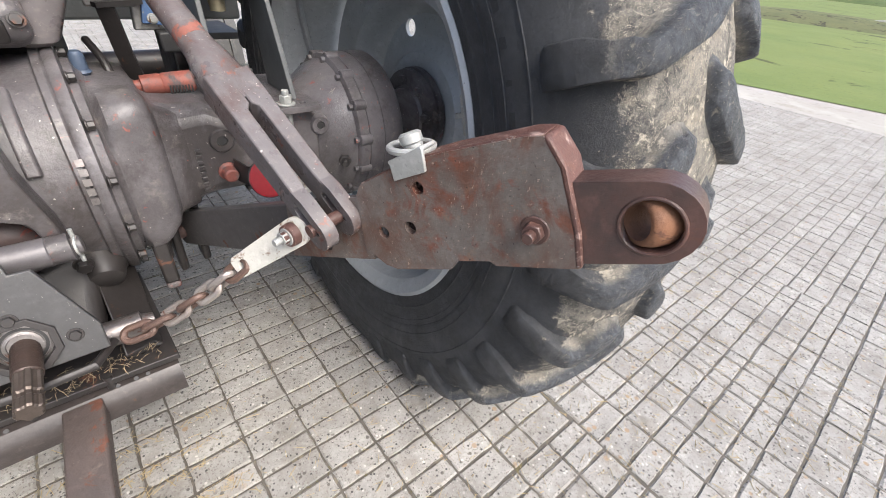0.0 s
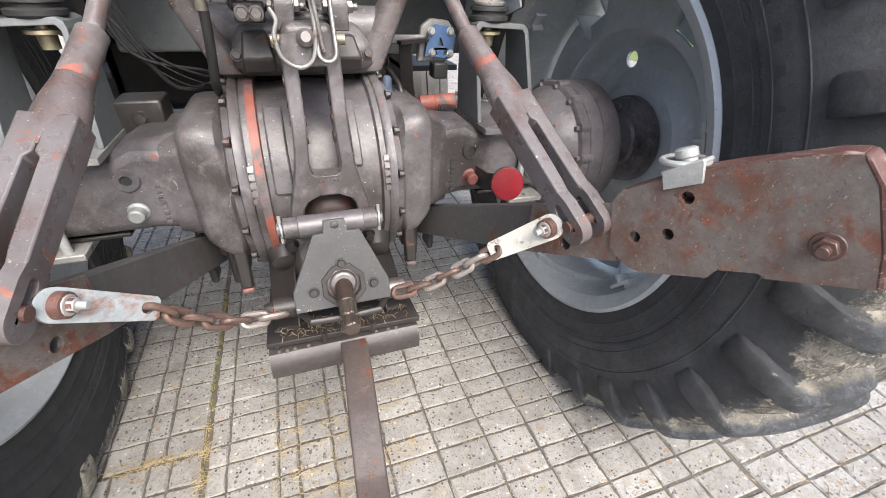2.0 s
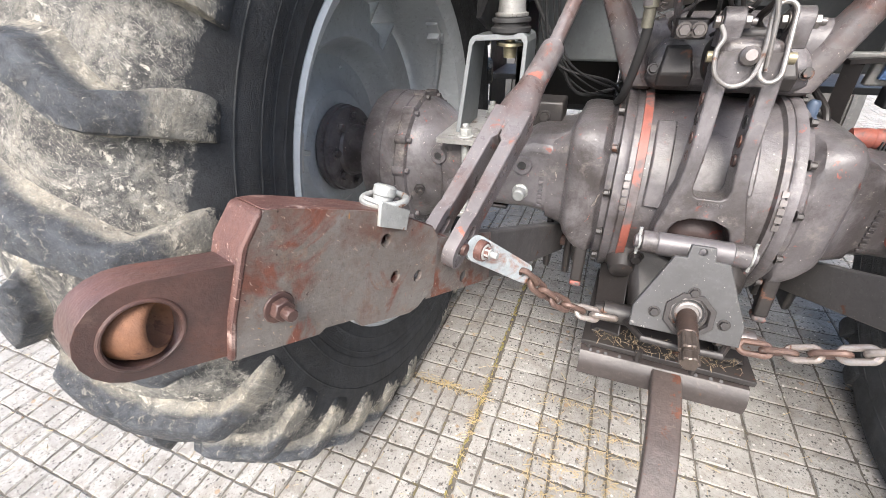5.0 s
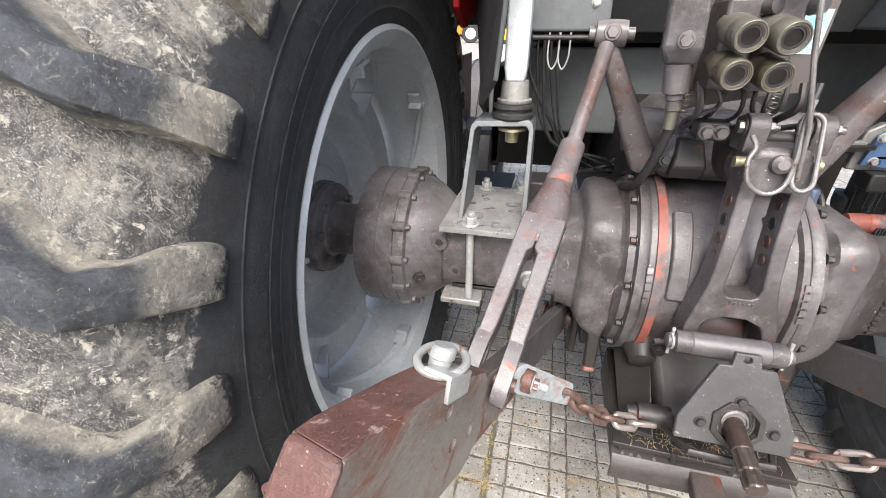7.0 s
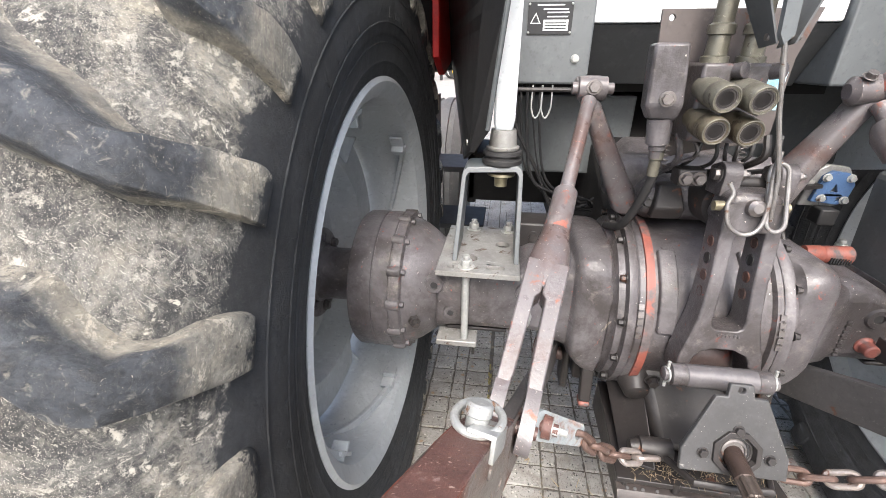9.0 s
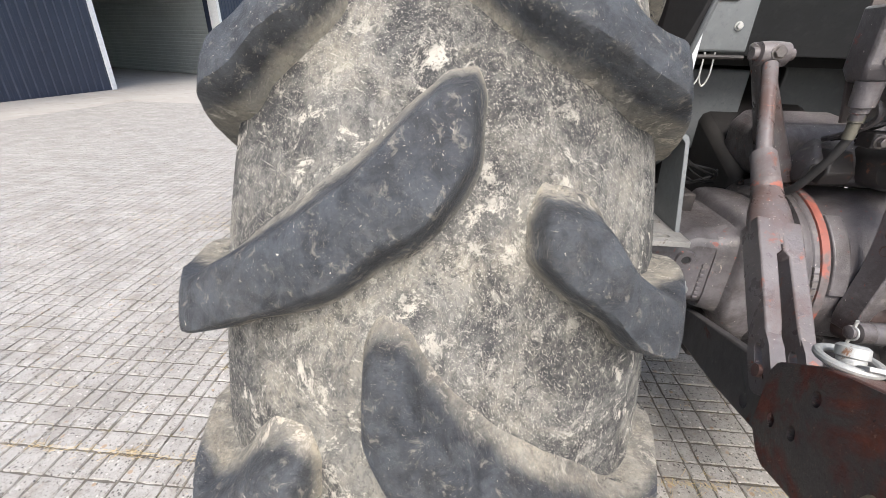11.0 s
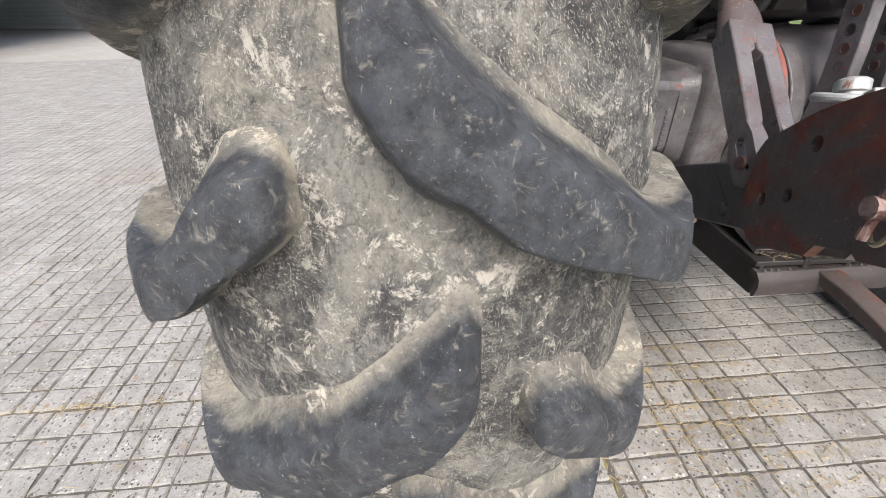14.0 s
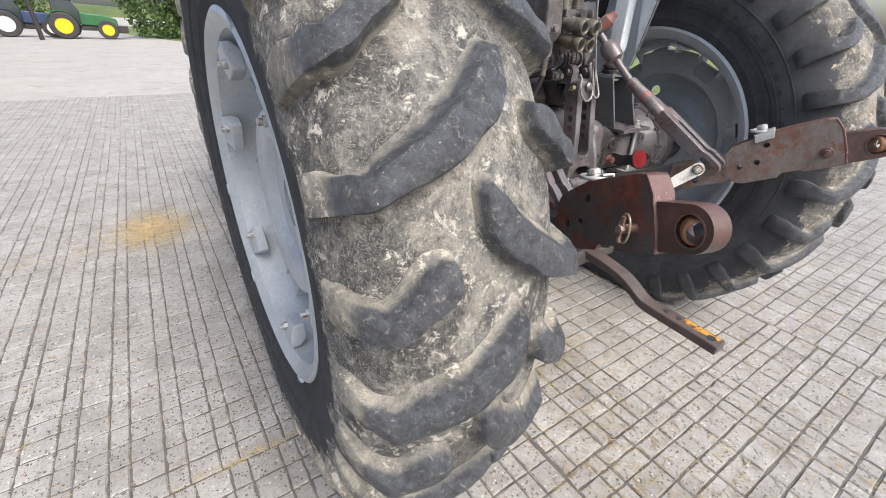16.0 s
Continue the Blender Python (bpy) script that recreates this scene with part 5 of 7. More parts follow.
    tube(bm, [cc + V(-s * 0.02, 0.0, -0.002) + V(s * 0.012 * math.cos(a), -0.020 * math.cos(a), 0.034 * math.sin(a)) for a in [2 * math.pi * i / 24 for i in range(24)]], 0.0025, 8, True)
    part("pin_ring", bm, BRASS, arm, "thin spring ring")
    # galvanised hook plate with lynch pin on top
    bm = bmesh.new()
    t0 = -0.300
    slab(bm, [(t0 - 0.030, 0.080), (t0 + 0.030, 0.090), (t0 + 0.034, 0.122), (t0 - 0.030, 0.106)], [], -0.006, 0.0)
    slab(bm, [(t0 - 0.030, 0.104), (t0 + 0.034, 0.120), (t0 + 0.032, 0.126), (t0 - 0.032, 0.110)], [], -0.006, 0.030)
    part("hook_plate", bm, ZINC, arm, "bent galvanised locking plate", bevel=0.0015)
    base = m @ V(t0 - 0.004, 0.112, -zi * 0.028)
    up = (m.to_3x3() @ V(-0.1, 1, 0)).normalized()
    bm = bmesh.new()
    turned(bm, base, up, [(-0.03, 0.014), (0.012, 0.0145), (0.014, 0.017), (0.026, 0.017), (0.029, 0.013)], 22)
    part("lynch_pin", bm, ZINC, arm, "zinc-plated lynch pin")
    bm = bmesh.new()
    x2, y2, z2 = axes(up)
    fw = (m.to_3x3() @ V(-1, 0, 0)).normalized()
    ctr = base + up * 0.008 + fw * 0.004
    side = up.cross(fw)
    tube(bm, [ctr + fw * 0.032 * math.cos(a) + side * 0.030 * math.sin(a) + up * 0.006 * math.cos(a) for a in [2 * math.pi * i / 28 for i in range(28)]], 0.0055, 10, True)
    part("lynch_ring", bm, ZINC, arm, "loose ring of the lynch pin")
    # front pivot lugs
    bm = bmesh.new()
    p = m @ V(-1.12, -0.02, -zi * 0.02)
    rod(bm, p - inward * 0.05, p + inward * 0.05, 0.020)
    rod(bm, p - inward * 0.052, p - inward * 0.06, 0.03)
    part("pivot_pin", bm, RUSTY, bar)
    for d in (0.034, -0.030):
        bm = bmesh.new()
        q = p + inward * d
        hull(bm, [[q + inward * w + V(0, a, b) for a, b in ((-0.035, -0.10), (0.035, -0.10), (0.05, 0.12), (-0.05, 0.12))] for w in (-0.011, 0.011)])
        part("pivot_lug", bm, CASTDARK, tractor, bevel=0.008)
    bm = bmesh.new()
    xx = s * 0.222
    hull(bm, [[(xx - 0.016, 1.03, 0.76), (xx + 0.016, 1.03, 0.76), (xx + 0.016, 1.06, 0.76), (xx - 0.016, 1.06, 0.76)],
              [(xx - 0.016, 1.01, 0.64), (xx + 0.016, 1.01, 0.64), (xx + 0.014, 1.045, 0.64), (xx - 0.014, 1.045, 0.64)]])
    stop = part("stay_lug", bm, CASTDARK, tractor, "hanging stay lug with a red-painted tip", bevel=0.006)
    bm = bmesh.new()
    box(bm, (xx - 0.0155, 1.007, 0.625), (xx + 0.0155, 1.046, 0.641))
    part("red_tip", bm, REDPAINT, stop, bevel=0.006)

    # ---- lift rod
    foot, slot_top, neck, top = V(s * 0.448, 0.600, 0.962), V(s * 0.404, 0.795, 1.112), V(s * 0.346, 0.995, 1.240), V(s * 0.290, 1.176, 1.435)
    d = (neck - foot).normalized()
    out = V(s * 0.95, 0.0, 0.0)
    out = (out - d * out.dot(d)).normalized()
    nrm = d.cross(out).normalized()
    if nrm.y > 0:
        nrm = -nrm
    L = (neck - foot).length
    mf = frame_of(foot, d, out)
    # two tines with the long slot between them
    rodbody = None
    for k in (-1, 1):
        bm = bmesh.new()
        hull(bm, [[foot + d * a + out * (k * o1) + nrm * n1 for o1, n1 in ((oi, -tn), (oo, -tn), (oo, tn), (oi, tn))]
                  for a, oi, oo, tn in ((0.050, 0.0150, 0.0385, 0.023), (0.062, 0.0135, 0.0385, 0.024), (0.085, 0.0115, 0.0385, 0.025), (0.14, 0.0105, 0.0385, 0.026), (0.222, 0.0098, 0.0385, 0.027), (0.232, 0.001, 0.0390, 0.027), (0.30, 0.001, 0.0390, 0.027))])
        o = part("rod_tine", bm, LINKPAINT, rodbody or tractor, "" if rodbody else "brown-grey forked lift rod with chipped orange paint", bevel=0.0028)
        rodbody = rodbody or o
        bm = bmesh.new()
        mt = frame_of(foot, d, nrm)
        tz = 1 if (mt.to_3x3() @ V(0, 0, 1)).dot(out) > 0 else -1
        arc_ = [(-0.008 + 0.029 * math.cos(radians(a)), 0.029 * math.sin(radians(a))) for a in range(100, 261, 20)]
        lo_, hi_ = sorted((tz * k * 0.0150, tz * k * 0.0388))
        plate(bm, [(0.066, 0.0235), (0.040, 0.029)] + arc_ + [(0.040, -0.029), (0.066, -0.0235)], [slot(0.010, 0.0, 0.042, 0.0, 0.0095)], lo_, hi_, mt)
        part("rod_foot", bm, LINKPAINT, rodbody, bevel=0.0015)
    bm = bmesh.new()
    hull(bm, [[foot + d * a + out * (ow * math.cos(t)) + nrm * (nw * math.sin(t)) for t in [2 * math.pi * i / 16 for i in range(16)]]
              for a, ow, nw in ((0.245, 0.038, 0.026), (0.30, 0.041, 0.029), (0.335, 0.037, 0.030), (0.37, 0.029, 0.027), (0.40, 0.026, 0.026), (L - 0.004, 0.025, 0.025), (L, 0.021, 0.021))])
    part("rod_socket", bm, LINKPAINT, rodbody)
    bm = bmesh.new()
    turned(bm, foot + d * 0.385, d, [(0, 0.0268), (0.024, 0.0265)], 20)
    part("paint_band", bm, CHIPPED, rodbody, "band of chipped orange paint")
    bm = bmesh.new()
    tube(bm, [neck - d * 0.01, neck + (top - neck) * 0.25, neck + (top - neck) * 0.88], [0.0155, 0.0155, 0.0165], 16)
    part("rod_spindle", bm, LINKPAINT, rodbody)
    bm = bmesh.new()
    bm2 = out * 0.018
    rod(bm, foot + d * 0.002 - out * 0.045, foot + d * 0.002 + out * 0.045, 0.011)
    part("foot_pin", bm, RUSTY, rodbody)
    # upper joint and lift arm
    if s < 0:
        bm = bmesh.new()
        turned(bm, top - V(0.045, 0, 0), (1, 0, 0), [(0, 0.014), (0.012, 0.014), (0.014, 0.026), (0.034, 0.028), (0.056, 0.028), (0.076, 0.026), (0.078, 0.013), (0.092, 0.013)], 24)
        part("rod_eye", bm, LINKPAINT, rodbody)
        bolt("eye_bolt", top + V(0.0, -0.026, 0.004), (0, -1, 0.1), 0.013, 0.010, STEEL, rodbody)
    else:
        bm = bmesh.new()
        turned(bm, neck + (top - neck) * 0.50, (top - neck), [(-0.03, 0.020), (-0.02, 0.036), (0.03, 0.040), (0.05, 0.034), (0.06, 0.028)], 24)
        turned(bm, top - V(0.05, 0, 0.0), (1, 0, 0.1), [(0, 0.016), (0.01, 0.03), (0.09, 0.03), (0.11, 0.02)], 24)
        part("levelling_gearbox", bm, LINKPAINT, rodbody, "brown levelling box of the lift rod with orange paint")
        bm = bmesh.new()
        turned(bm, top + V(0.02, -0.01, 0.01), (0.3, -0.6, 0.7), [(0, 0.03), (0.04, 0.028), (0.05, 0.018), (0.07, 0.014)], 20)
        part("crank_socket", bm, REDPAINT, rodbody, "red-painted crank socket")
        bolt("box_bolt", top + V(-0.03, -0.02, 0.03), (0, -0.5, 0.8), 0.011, 0.012, STEEL, rodbody)
    bm = bmesh.new()
    a0, a1 = V(s * 0.298, 1.190, 1.425), V(s * 0.160, 1.215, 1.150)
    dd = (a1 - a0).normalized()
    hull(bm, [[p + V(w * s * math.copysign(abs(math.cos(t)) ** 0.6, math.cos(t)), 0, 0) + V(0, 1, 0.25) * (h * math.copysign(abs(math.sin(t)) ** 0.6, math.sin(t))) for t in [2 * math.pi * i / 20 for i in range(20)]]
              for p, w, h in ((a0 - dd * 0.034, 0.012, 0.018), (a0 - dd * 0.026, 0.019, 0.028), (a0, 0.025, 0.032), (a0 + dd * 0.05, 0.024, 0.030), (a0 + dd * 0.12, 0.028, 0.033), (a0 + dd * 0.19, 0.032, 0.038), (a0 + dd * 0.25, 0.036, 0.046), (a1, 0.038, 0.050), (a1 + dd * 0.012, 0.030, 0.040))])
    part("lift_arm", bm, LINKPAINT, tractor, "curved brown-grey hydraulic lift arm")

    # ---- chain bracket and check chain
    cb = V(s * 0.395, 0.628, 0.943)
    ce = V(s * 0.318, 0.688, 0.868)
    dd = (ce - cb).normalized()
    wid = dd.cross(inward).normalized()
    mm = frame_of(cb, dd, wid)
    ln = (ce - cb).length
    bm = bmesh.new()
    w = 0.0235
    outl = [(w * 1.08 * math.cos(radians(a)), w * 1.08 * math.sin(radians(a))) for a in range(90, 271, 15)] + [(ln + 0.012, -w * 0.86), (ln + 0.018, -w * 0.6), (ln + 0.018, w * 0.6), (ln + 0.012, w * 0.86)]
    plate(bm, outl, [circle(ln - 0.002, 0, 0.0095)], -0.005, 0.005, mm)
    plate_ob = part("chain_bracket", bm, WHITEZ if s > 0 else RUSTZINC, tractor, "chipped pale galvanised chain bracket" if s > 0 else "rust-stained bluish zinc chain bracket", bevel=0.0015)
    bm = bmesh.new()
    rod(bm, cb - inward * 0.035, cb + inward * 0.03, 0.0105)
    turned(bm, cb + inward * 0.005, inward, [(0, 0.020), (0.014, 0.019), (0.016, 0.012)], 20)
    part("bracket_spacer", bm, RUSTRED, plate_ob, "rusty bracket spacer")
    bolt("bracket_bolt", cb + inward * 0.019, inward, 0.0115, 0.012, ZINC, plate_ob, stud=0.014)
    ends = [ce + inward * 0.001, V(s * 0.262, 0.722, 0.795), V(s * 0.19, 0.760, 0.742), V(s * 0.098, 0.785, 0.722)]
    if s > 0:
        ends = [ce, V(0.255, 0.725, 0.805), V(0.17, 0.762, 0.745), V(0.098, 0.785, 0.722)]
    path = smooth_path(ends, 14)
    acc, want, pts = 0.0, 0.0, []
    pitch = 0.0375
    for a, b in zip(path, path[1:]):
        seg = (b - a).length
        while want <= acc + seg:
            pts.append(a + (b - a) * ((want - acc) / seg))
            want += pitch
        acc += seg
    for i, (a, b) in enumerate(zip(pts, pts[1:])):
        c = (a + b) / 2
        x3, y3, z3 = axes(b - a)
        roll = radians(45 if i % 2 else -45)
        wide = x3 * math.cos(roll) + y3 * math.sin(roll)
        hl, hw = 0.0172, 0.0122
        loop = []
        for k in range(20):
            t = 2 * math.pi * k / 20
            loop.append(c + wide * (hw * math.sin(t)) + z3 * (hw * math.cos(t) + (hl if math.cos(t) > 0 else -hl) * 0.78))
        bm = bmesh.new()
        tube(bm, loop, 0.0064, 8, True)
        bright = (s > 0 and i in (1, 2, 4)) or (s < 0 and i >= len(pts) - 3)
        part("chain_link", bm, CHAINBRIGHT if bright else CHAIN, plate_ob)

# red reflector on its bracket, bolted under the right axle tube
bm = bmesh.new()
turned(bm, (0.460, 0.936, 0.894), (-0.22, -1, 0.30), [(0, 0.038), (0.004, 0.0445), (0.010, 0.0445), (0.012, 0.042)], 40)
refl_back = part("reflector_holder", bm, BLACK, tractor, "black reflector holder")
bm = bmesh.new()
turned(bm, (0.4576, 0.9252, 0.8972), (-0.22, -1, 0.30), [(0, 0.0425), (0.0022, 0.0420), (0.0024, 0.0395), (0.0030, 0.0390), (0.0031, 0.001)], 40)
part("reflector", bm, REFLECT, refl_back, "round red reflector")
bm = bmesh.new()
hull(bm, [[(x, y, z0), (x + 0.003, y + 0.003, z0), (x + 0.003, y + 0.003, z1), (x, y, z1)] for x, y, z0, z1 in ((0.418, 1.045, 0.850, 0.905), (0.432, 1.000, 0.850, 0.900), (0.452, 0.948, 0.868, 0.915), (0.464, 0.940, 0.872, 0.918))])
part("reflector_stay", bm, CASTDARK, refl_back)
for s, mat in ((1, REDPAINT), (-1, ZINC)):
    bm = bmesh.new()
    turned(bm, (s * 0.405, 1.052, 0.872), (0, -1, -0.05), [(-0.03, 0.024), (0, 0.022), (0.004, 0.017), (0.024, 0.0165), (0.027, 0.013)], 20)
    part("axle_plug", bm, mat, tractor, "round axle plug", bevel=0.001)
# orange breather filter, blue cap on the axle
bm = bmesh.new()
turned(bm, (0.288, 1.205, 1.040), (1, -0.08, 0.05), [(0, 0.012), (0.012, 0.013), (0.014, 0.0215), (0.050, 0.0225), (0.054, 0.0205), (0.058, 0.0225), (0.114, 0.0230), (0.118, 0.019), (0.119, 0.004)], 28)
part("breather", bm, REDPAINT, tractor, "orange-red breather canister")
bm = bmesh.new()
for k in range(8):
    box(bm, (0.350 + k * 0.0062, 1.174, 1.026), (0.3532 + k * 0.0062, 1.184, 1.043))
part("breather_grille", bm, BLACK, tractor)
bm = bmesh.new()
tube(bm, smooth_path([(0.288, 1.205, 1.040), (0.268, 1.207, 1.040), (0.255, 1.215, 1.060), (0.250, 1.24, 1.09), (0.235, 1.30, 1.12)], 4), 0.008, 10)
part("breather_pipe", bm, CASTDARK, tractor)
bm = bmesh.new()
hull(bm, [[(x, 1.185, z) for x, z in ((0.318, 1.000), (0.338, 1.000), (0.338, 1.024), (0.318, 1.024))], [(x, 1.225, z) for x, z in ((0.318, 1.000), (0.338, 1.000), (0.338, 1.024), (0.318, 1.024))]])
part("breather_foot", bm, CASTDARK, tractor, bevel=0.003)
bm = bmesh.new()
turned(bm, (0.206, 1.190, 1.078), (0.02, -0.05, 1), [(-0.03, 0.012), (0.0, 0.014), (0.003, 0.018), (0.008, 0.014), (0.036, 0.0125), (0.042, 0.009)], 16)
part("dipstick_cap", bm, material("dull_blue_plastic", (0.062, 0.088, 0.135), (0.045, 0.062, 0.095), rough=0.45, size=3, bump=0.15), tractor, "blue plastic filler cap")
bm = bmesh.new()
box(bm, (-0.435, 1.22, 0.99), (-0.335, 1.32, 1.075))
part("relay_box", bm, CASTDARK, tractor, "small grey casting on the axle", bevel=0.006)
bolt("casting_bolt", (-0.385, 1.22, 1.035), (0, -1, 0), 0.014, 0.012, CASTDARK, tractor)

# ---- fork of the top link at the centre
mk = frame_of((0.006, 0.906, 0.985), (1, 0, 0), (0, 0.14, 1))
half = [(0.050, 0.262), (0.055, 0.245), (0.0555, 0.10), (0.058, 0.05), (0.062, 0.012), (0.072, -0.030), (0.083, -0.072), (0.087, -0.105), (0.085, -0.128), (0.064, -0.128), (0.061, -0.100), (0.055, -0.078), (0.044, -0.062), (0.024, -0.053)]
win = [(0.027, 0.205), (0.028, 0.09), (0.031, 0.040), (0.033, 0.014), (0.029, -0.002), (0.018, -0.008)]
bm = bmesh.new()
plate(bm, half + [(-x, y) for x, y in half[::-1]], [win + [(-x, y) for x, y in win[::-1]]], -0.066, 0.0, mk)
fork = part("fork_bar", bm, CAST, tractor, "heavy cast top-link fork with worn edges and drilled side holes", bevel=0.0035, segments=2)
for s in (-1, 1):
    for face, k in [(f, k) for f in (0.0268, 0.0562) for k in range(4)]:
        # shallow cups in place of through holes, one row blackened for shade inside
        bm = bmesh.new()
        c = mk @ V(s * face, 0.068 + 0.037 * k, -0.030)
        inw = -1 if face < 0.04 else 1
        turned(bm, c - V(s * inw * 0.004, 0, 0), (s * inw, 0, 0), [(0, 0.0125), (0.0052, 0.0125), (0.0058, 0.0105), (0.0042, 0.0085), (0.0042, 0.0005)], 18)
        part("bar_hole", bm, RUSTY if k != 2 else BLACK, fork)
    bm = bmesh.new()
    turned(bm, (s * 0.070, 0.870, 0.880), (s, 0, 0), [(0, 0.024), (0.028, 0.024), (0.030, 0.015), (0.042, 0.015), (0.044, 0.011)], 24)
    part("pin_boss", bm, CAST, fork)
    bm = bmesh.new()
    rod(bm, (s * 0.105, 0.870, 0.912), (s * 0.105, 0.868, 0.848), 0.0035, seg=8)
    tube(bm, [(s * 0.106 + s * 0.003 * math.cos(a), 0.868 + 0.014 * math.cos(a), 0.880 + 0.016 * math.sin(a)) for a in [2 * math.pi * i / 16 for i in range(16)]], 0.0024, 8, True)
    part("linch_clip", bm, ZINC, fork, "bright lynch clip")
bm = bmesh.new()
for k in range(6):
    w = 0.003 + 0.0012 * ((k * 5) % 3)
    box(bm, (-0.018 + k * 0.008, -0.0045, -0.012), (-0.018 + k * 0.008 + w, -0.0005, -0.002), mk @ pose(0, -0.012, 0))
    box(bm, (-0.018 + k * 0.008, -0.0105, -0.0005), (-0.018 + k * 0.008 + w, -0.0035, 0.0016), mk @ pose(0, -0.012, 0))
part("raised_marks", bm, CAST, fork, bevel=0.001)
bm = bmesh.new()
turned(bm, (-0.070, 0.870, 0.880), (1, 0, 0), [(0, 0.0235), (0.002, 0.025), (0.138, 0.025), (0.140, 0.0235)], 32)
part("hitch_pin", bm, material("rubbed_grey_pin_paint", (0.135, 0.126, 0.130), (0.092, 0.085, 0.087), (0.34, 0.32, 0.31), -0.05, rough=0.4, size=2, bump=0.2, metal=0.2), tractor, "rubbed grey hitch tube on its pin")
bm = bmesh.new()
hull(bm, [[(-0.052, 0.94, 1.195), (0.064, 0.94, 1.195), (0.064, 1.02, 1.195), (-0.052, 1.02, 1.195)], [(-0.040, 0.945, 1.262), (0.052, 0.945, 1.262), (0.052, 1.02, 1.262), (-0.040, 1.02, 1.262)]])
part("fork_head", bm, CAST, fork, bevel=0.014, segments=3)
bm = bmesh.new()
turned(bm, (0.000, 0.938, 1.238), (0, -1, 0.25), [(-0.01, 0.017), (0.008, 0.016), (0.014, 0.009)], 20)
part("head_bolt", bm, STEEL, fork, "round bright bolt head")
bm = bmesh.new()
rod(bm, (-0.062, 0.965, 1.232), (0.075, 0.965, 1.232), 0.010)
part("head_pin", bm, BRASS, fork)
# hooked spring clips hanging on the head
bm = bmesh.new()
tube(bm, smooth_path([(-0.056, 0.942, 1.285), (-0.047, 0.936, 1.266), (-0.054, 0.930, 1.243), (-0.046, 0.922, 1.207), (-0.018, 0.919, 1.190), (0.008, 0.921, 1.203), (0.018, 0.932, 1.245), (0.016, 0.945, 1.31), (0.020, 0.95, 1.345)], 6), 0.0042, 10)
part("spring_clip", bm, WIRE, tractor, "hooked steel spring clip")
bm = bmesh.new()
tube(bm, [(0.036 + 0.017 * math.cos(a), 0.944 + 0.42 * ((0.042 if math.sin(a) > 0 else -0.042) + 0.018 * math.sin(a)), 1.259 + (0.042 if math.sin(a) > 0 else -0.042) + 0.018 * math.sin(a)) for a in [2 * math.pi * i / 28 for i in range(28)]], 0.0042, 10, True)
part("long_link", bm, WIRE, tractor, "oblong steel ring link")
bm = bmesh.new()
tube(bm, [(0.030, 0.932, 1.215), (0.020, 0.935, 1.30), (-0.014, 0.935, 1.414), (-0.041, 0.935, 1.53)], 0.0042, 10)
part("hanger_rod", bm, WIRE, tractor, "thin grey hanger rod")
bm = bmesh.new()
for x0, lean in ((-0.058, -0.5), (-0.030, 0.35)):
    hull(bm, [[(x0 + lean * 0.03 * q, 0.925, 1.522 + 0.034 * q), (x0 + 0.004 + lean * 0.03 * q, 0.925, 1.522 + 0.034 * q), (x0 + 0.004 + lean * 0.03 * q, 0.975 + 0.01 * q, 1.515 + 0.034 * q), (x0 + lean * 0.03 * q, 0.975 + 0.01 * q, 1.515 + 0.034 * q)] for q in (0, 1, 3)])
hb = part("hanger_bracket", bm, CABDARK, tractor, "folded dark hanger bracket", smooth=False, bevel=0.001)
bm = bmesh.new()
rod(bm, (-0.066, 0.945, 1.532), (-0.014, 0.945, 1.532), 0.006, seg=10)
part("hanger_bolt", bm, STEEL, hb)

# ---- power take-off and drawbar
mp = frame_of((0, 0.735, 0.755), (1, 0, 0), (0, 0.36, 1))
bm = bmesh.new()
plate(bm, [(-0.098, 0.0), (0.098, 0.0), (0.098, 0.045), (0.050, 0.158), (0.025, 0.158), (0.022, 0.184), (-0.020, 0.184), (-0.023, 0.158), (-0.044, 0.158), (-0.098, 0.045)], [circle(0.003, 0.046, 0.036, 28), circle(0.001, 0.172, 0.007, 10)], -0.012, 0.0, mp)
shield = part("shaft_plate", bm, material("scratched_plate_paint", (0.066, 0.065, 0.066), (0.048, 0.047, 0.047), (0.40, 0.385, 0.36), -0.01, (0.3, 0.26, 0.22), 0.02, (0.5, 0.47, 0.42), 0.08, rough=0.5, size=2.5, bump=0.15), tractor, "scratched dark trapezoid plate round the shaft", bevel=0.0025)
dirn = (mp.to_3x3() @ V(0, 0, 1)).normalized()
if dirn.y > 0:
    dirn = -dirn
cen = mp @ V(0.003, 0.046, 0)
bm = bmesh.new()
for a, b, r in ((0.0, 0.004, 0.044),):
    x4, y4, z4 = axes(dirn)
    prof = [(-0.01, 0.0365), (0.006, 0.0365), (0.006, 0.044), (-0.01, 0.044)]
    rows = [[bm.verts.new(cen + z4 * q + (x4 * math.cos(2 * math.pi * i / 8 + 0.39) + y4 * math.sin(2 * math.pi * i / 8 + 0.39)) * (rr if rr < 0.04 else 0.047)) for i in range(8)] for q, rr in prof]
    for i in range(8):
        for p, q in zip(rows, rows[1:] + rows[:1]):
            bm.faces.new((p[i], p[(i + 1) % 8], q[(i + 1) % 8], q[i]))
part("seal_carrier", bm, CASTDARK, shield, bevel=0.001)
for r, mat, dpt in ((0.034, STEEL, 0.004), (0.029, BLACK, 0.002), (0.0235, STEEL, 0.005)):
    bm = bmesh.new()
    turned(bm, cen - dirn * 0.03, dirn, [(0, r), (0.018 + dpt, r), (0.019 + dpt, r - 0.004), (0.016 + dpt, r - 0.0045)], 32)
    part("bearing_ring", bm, mat, shield)
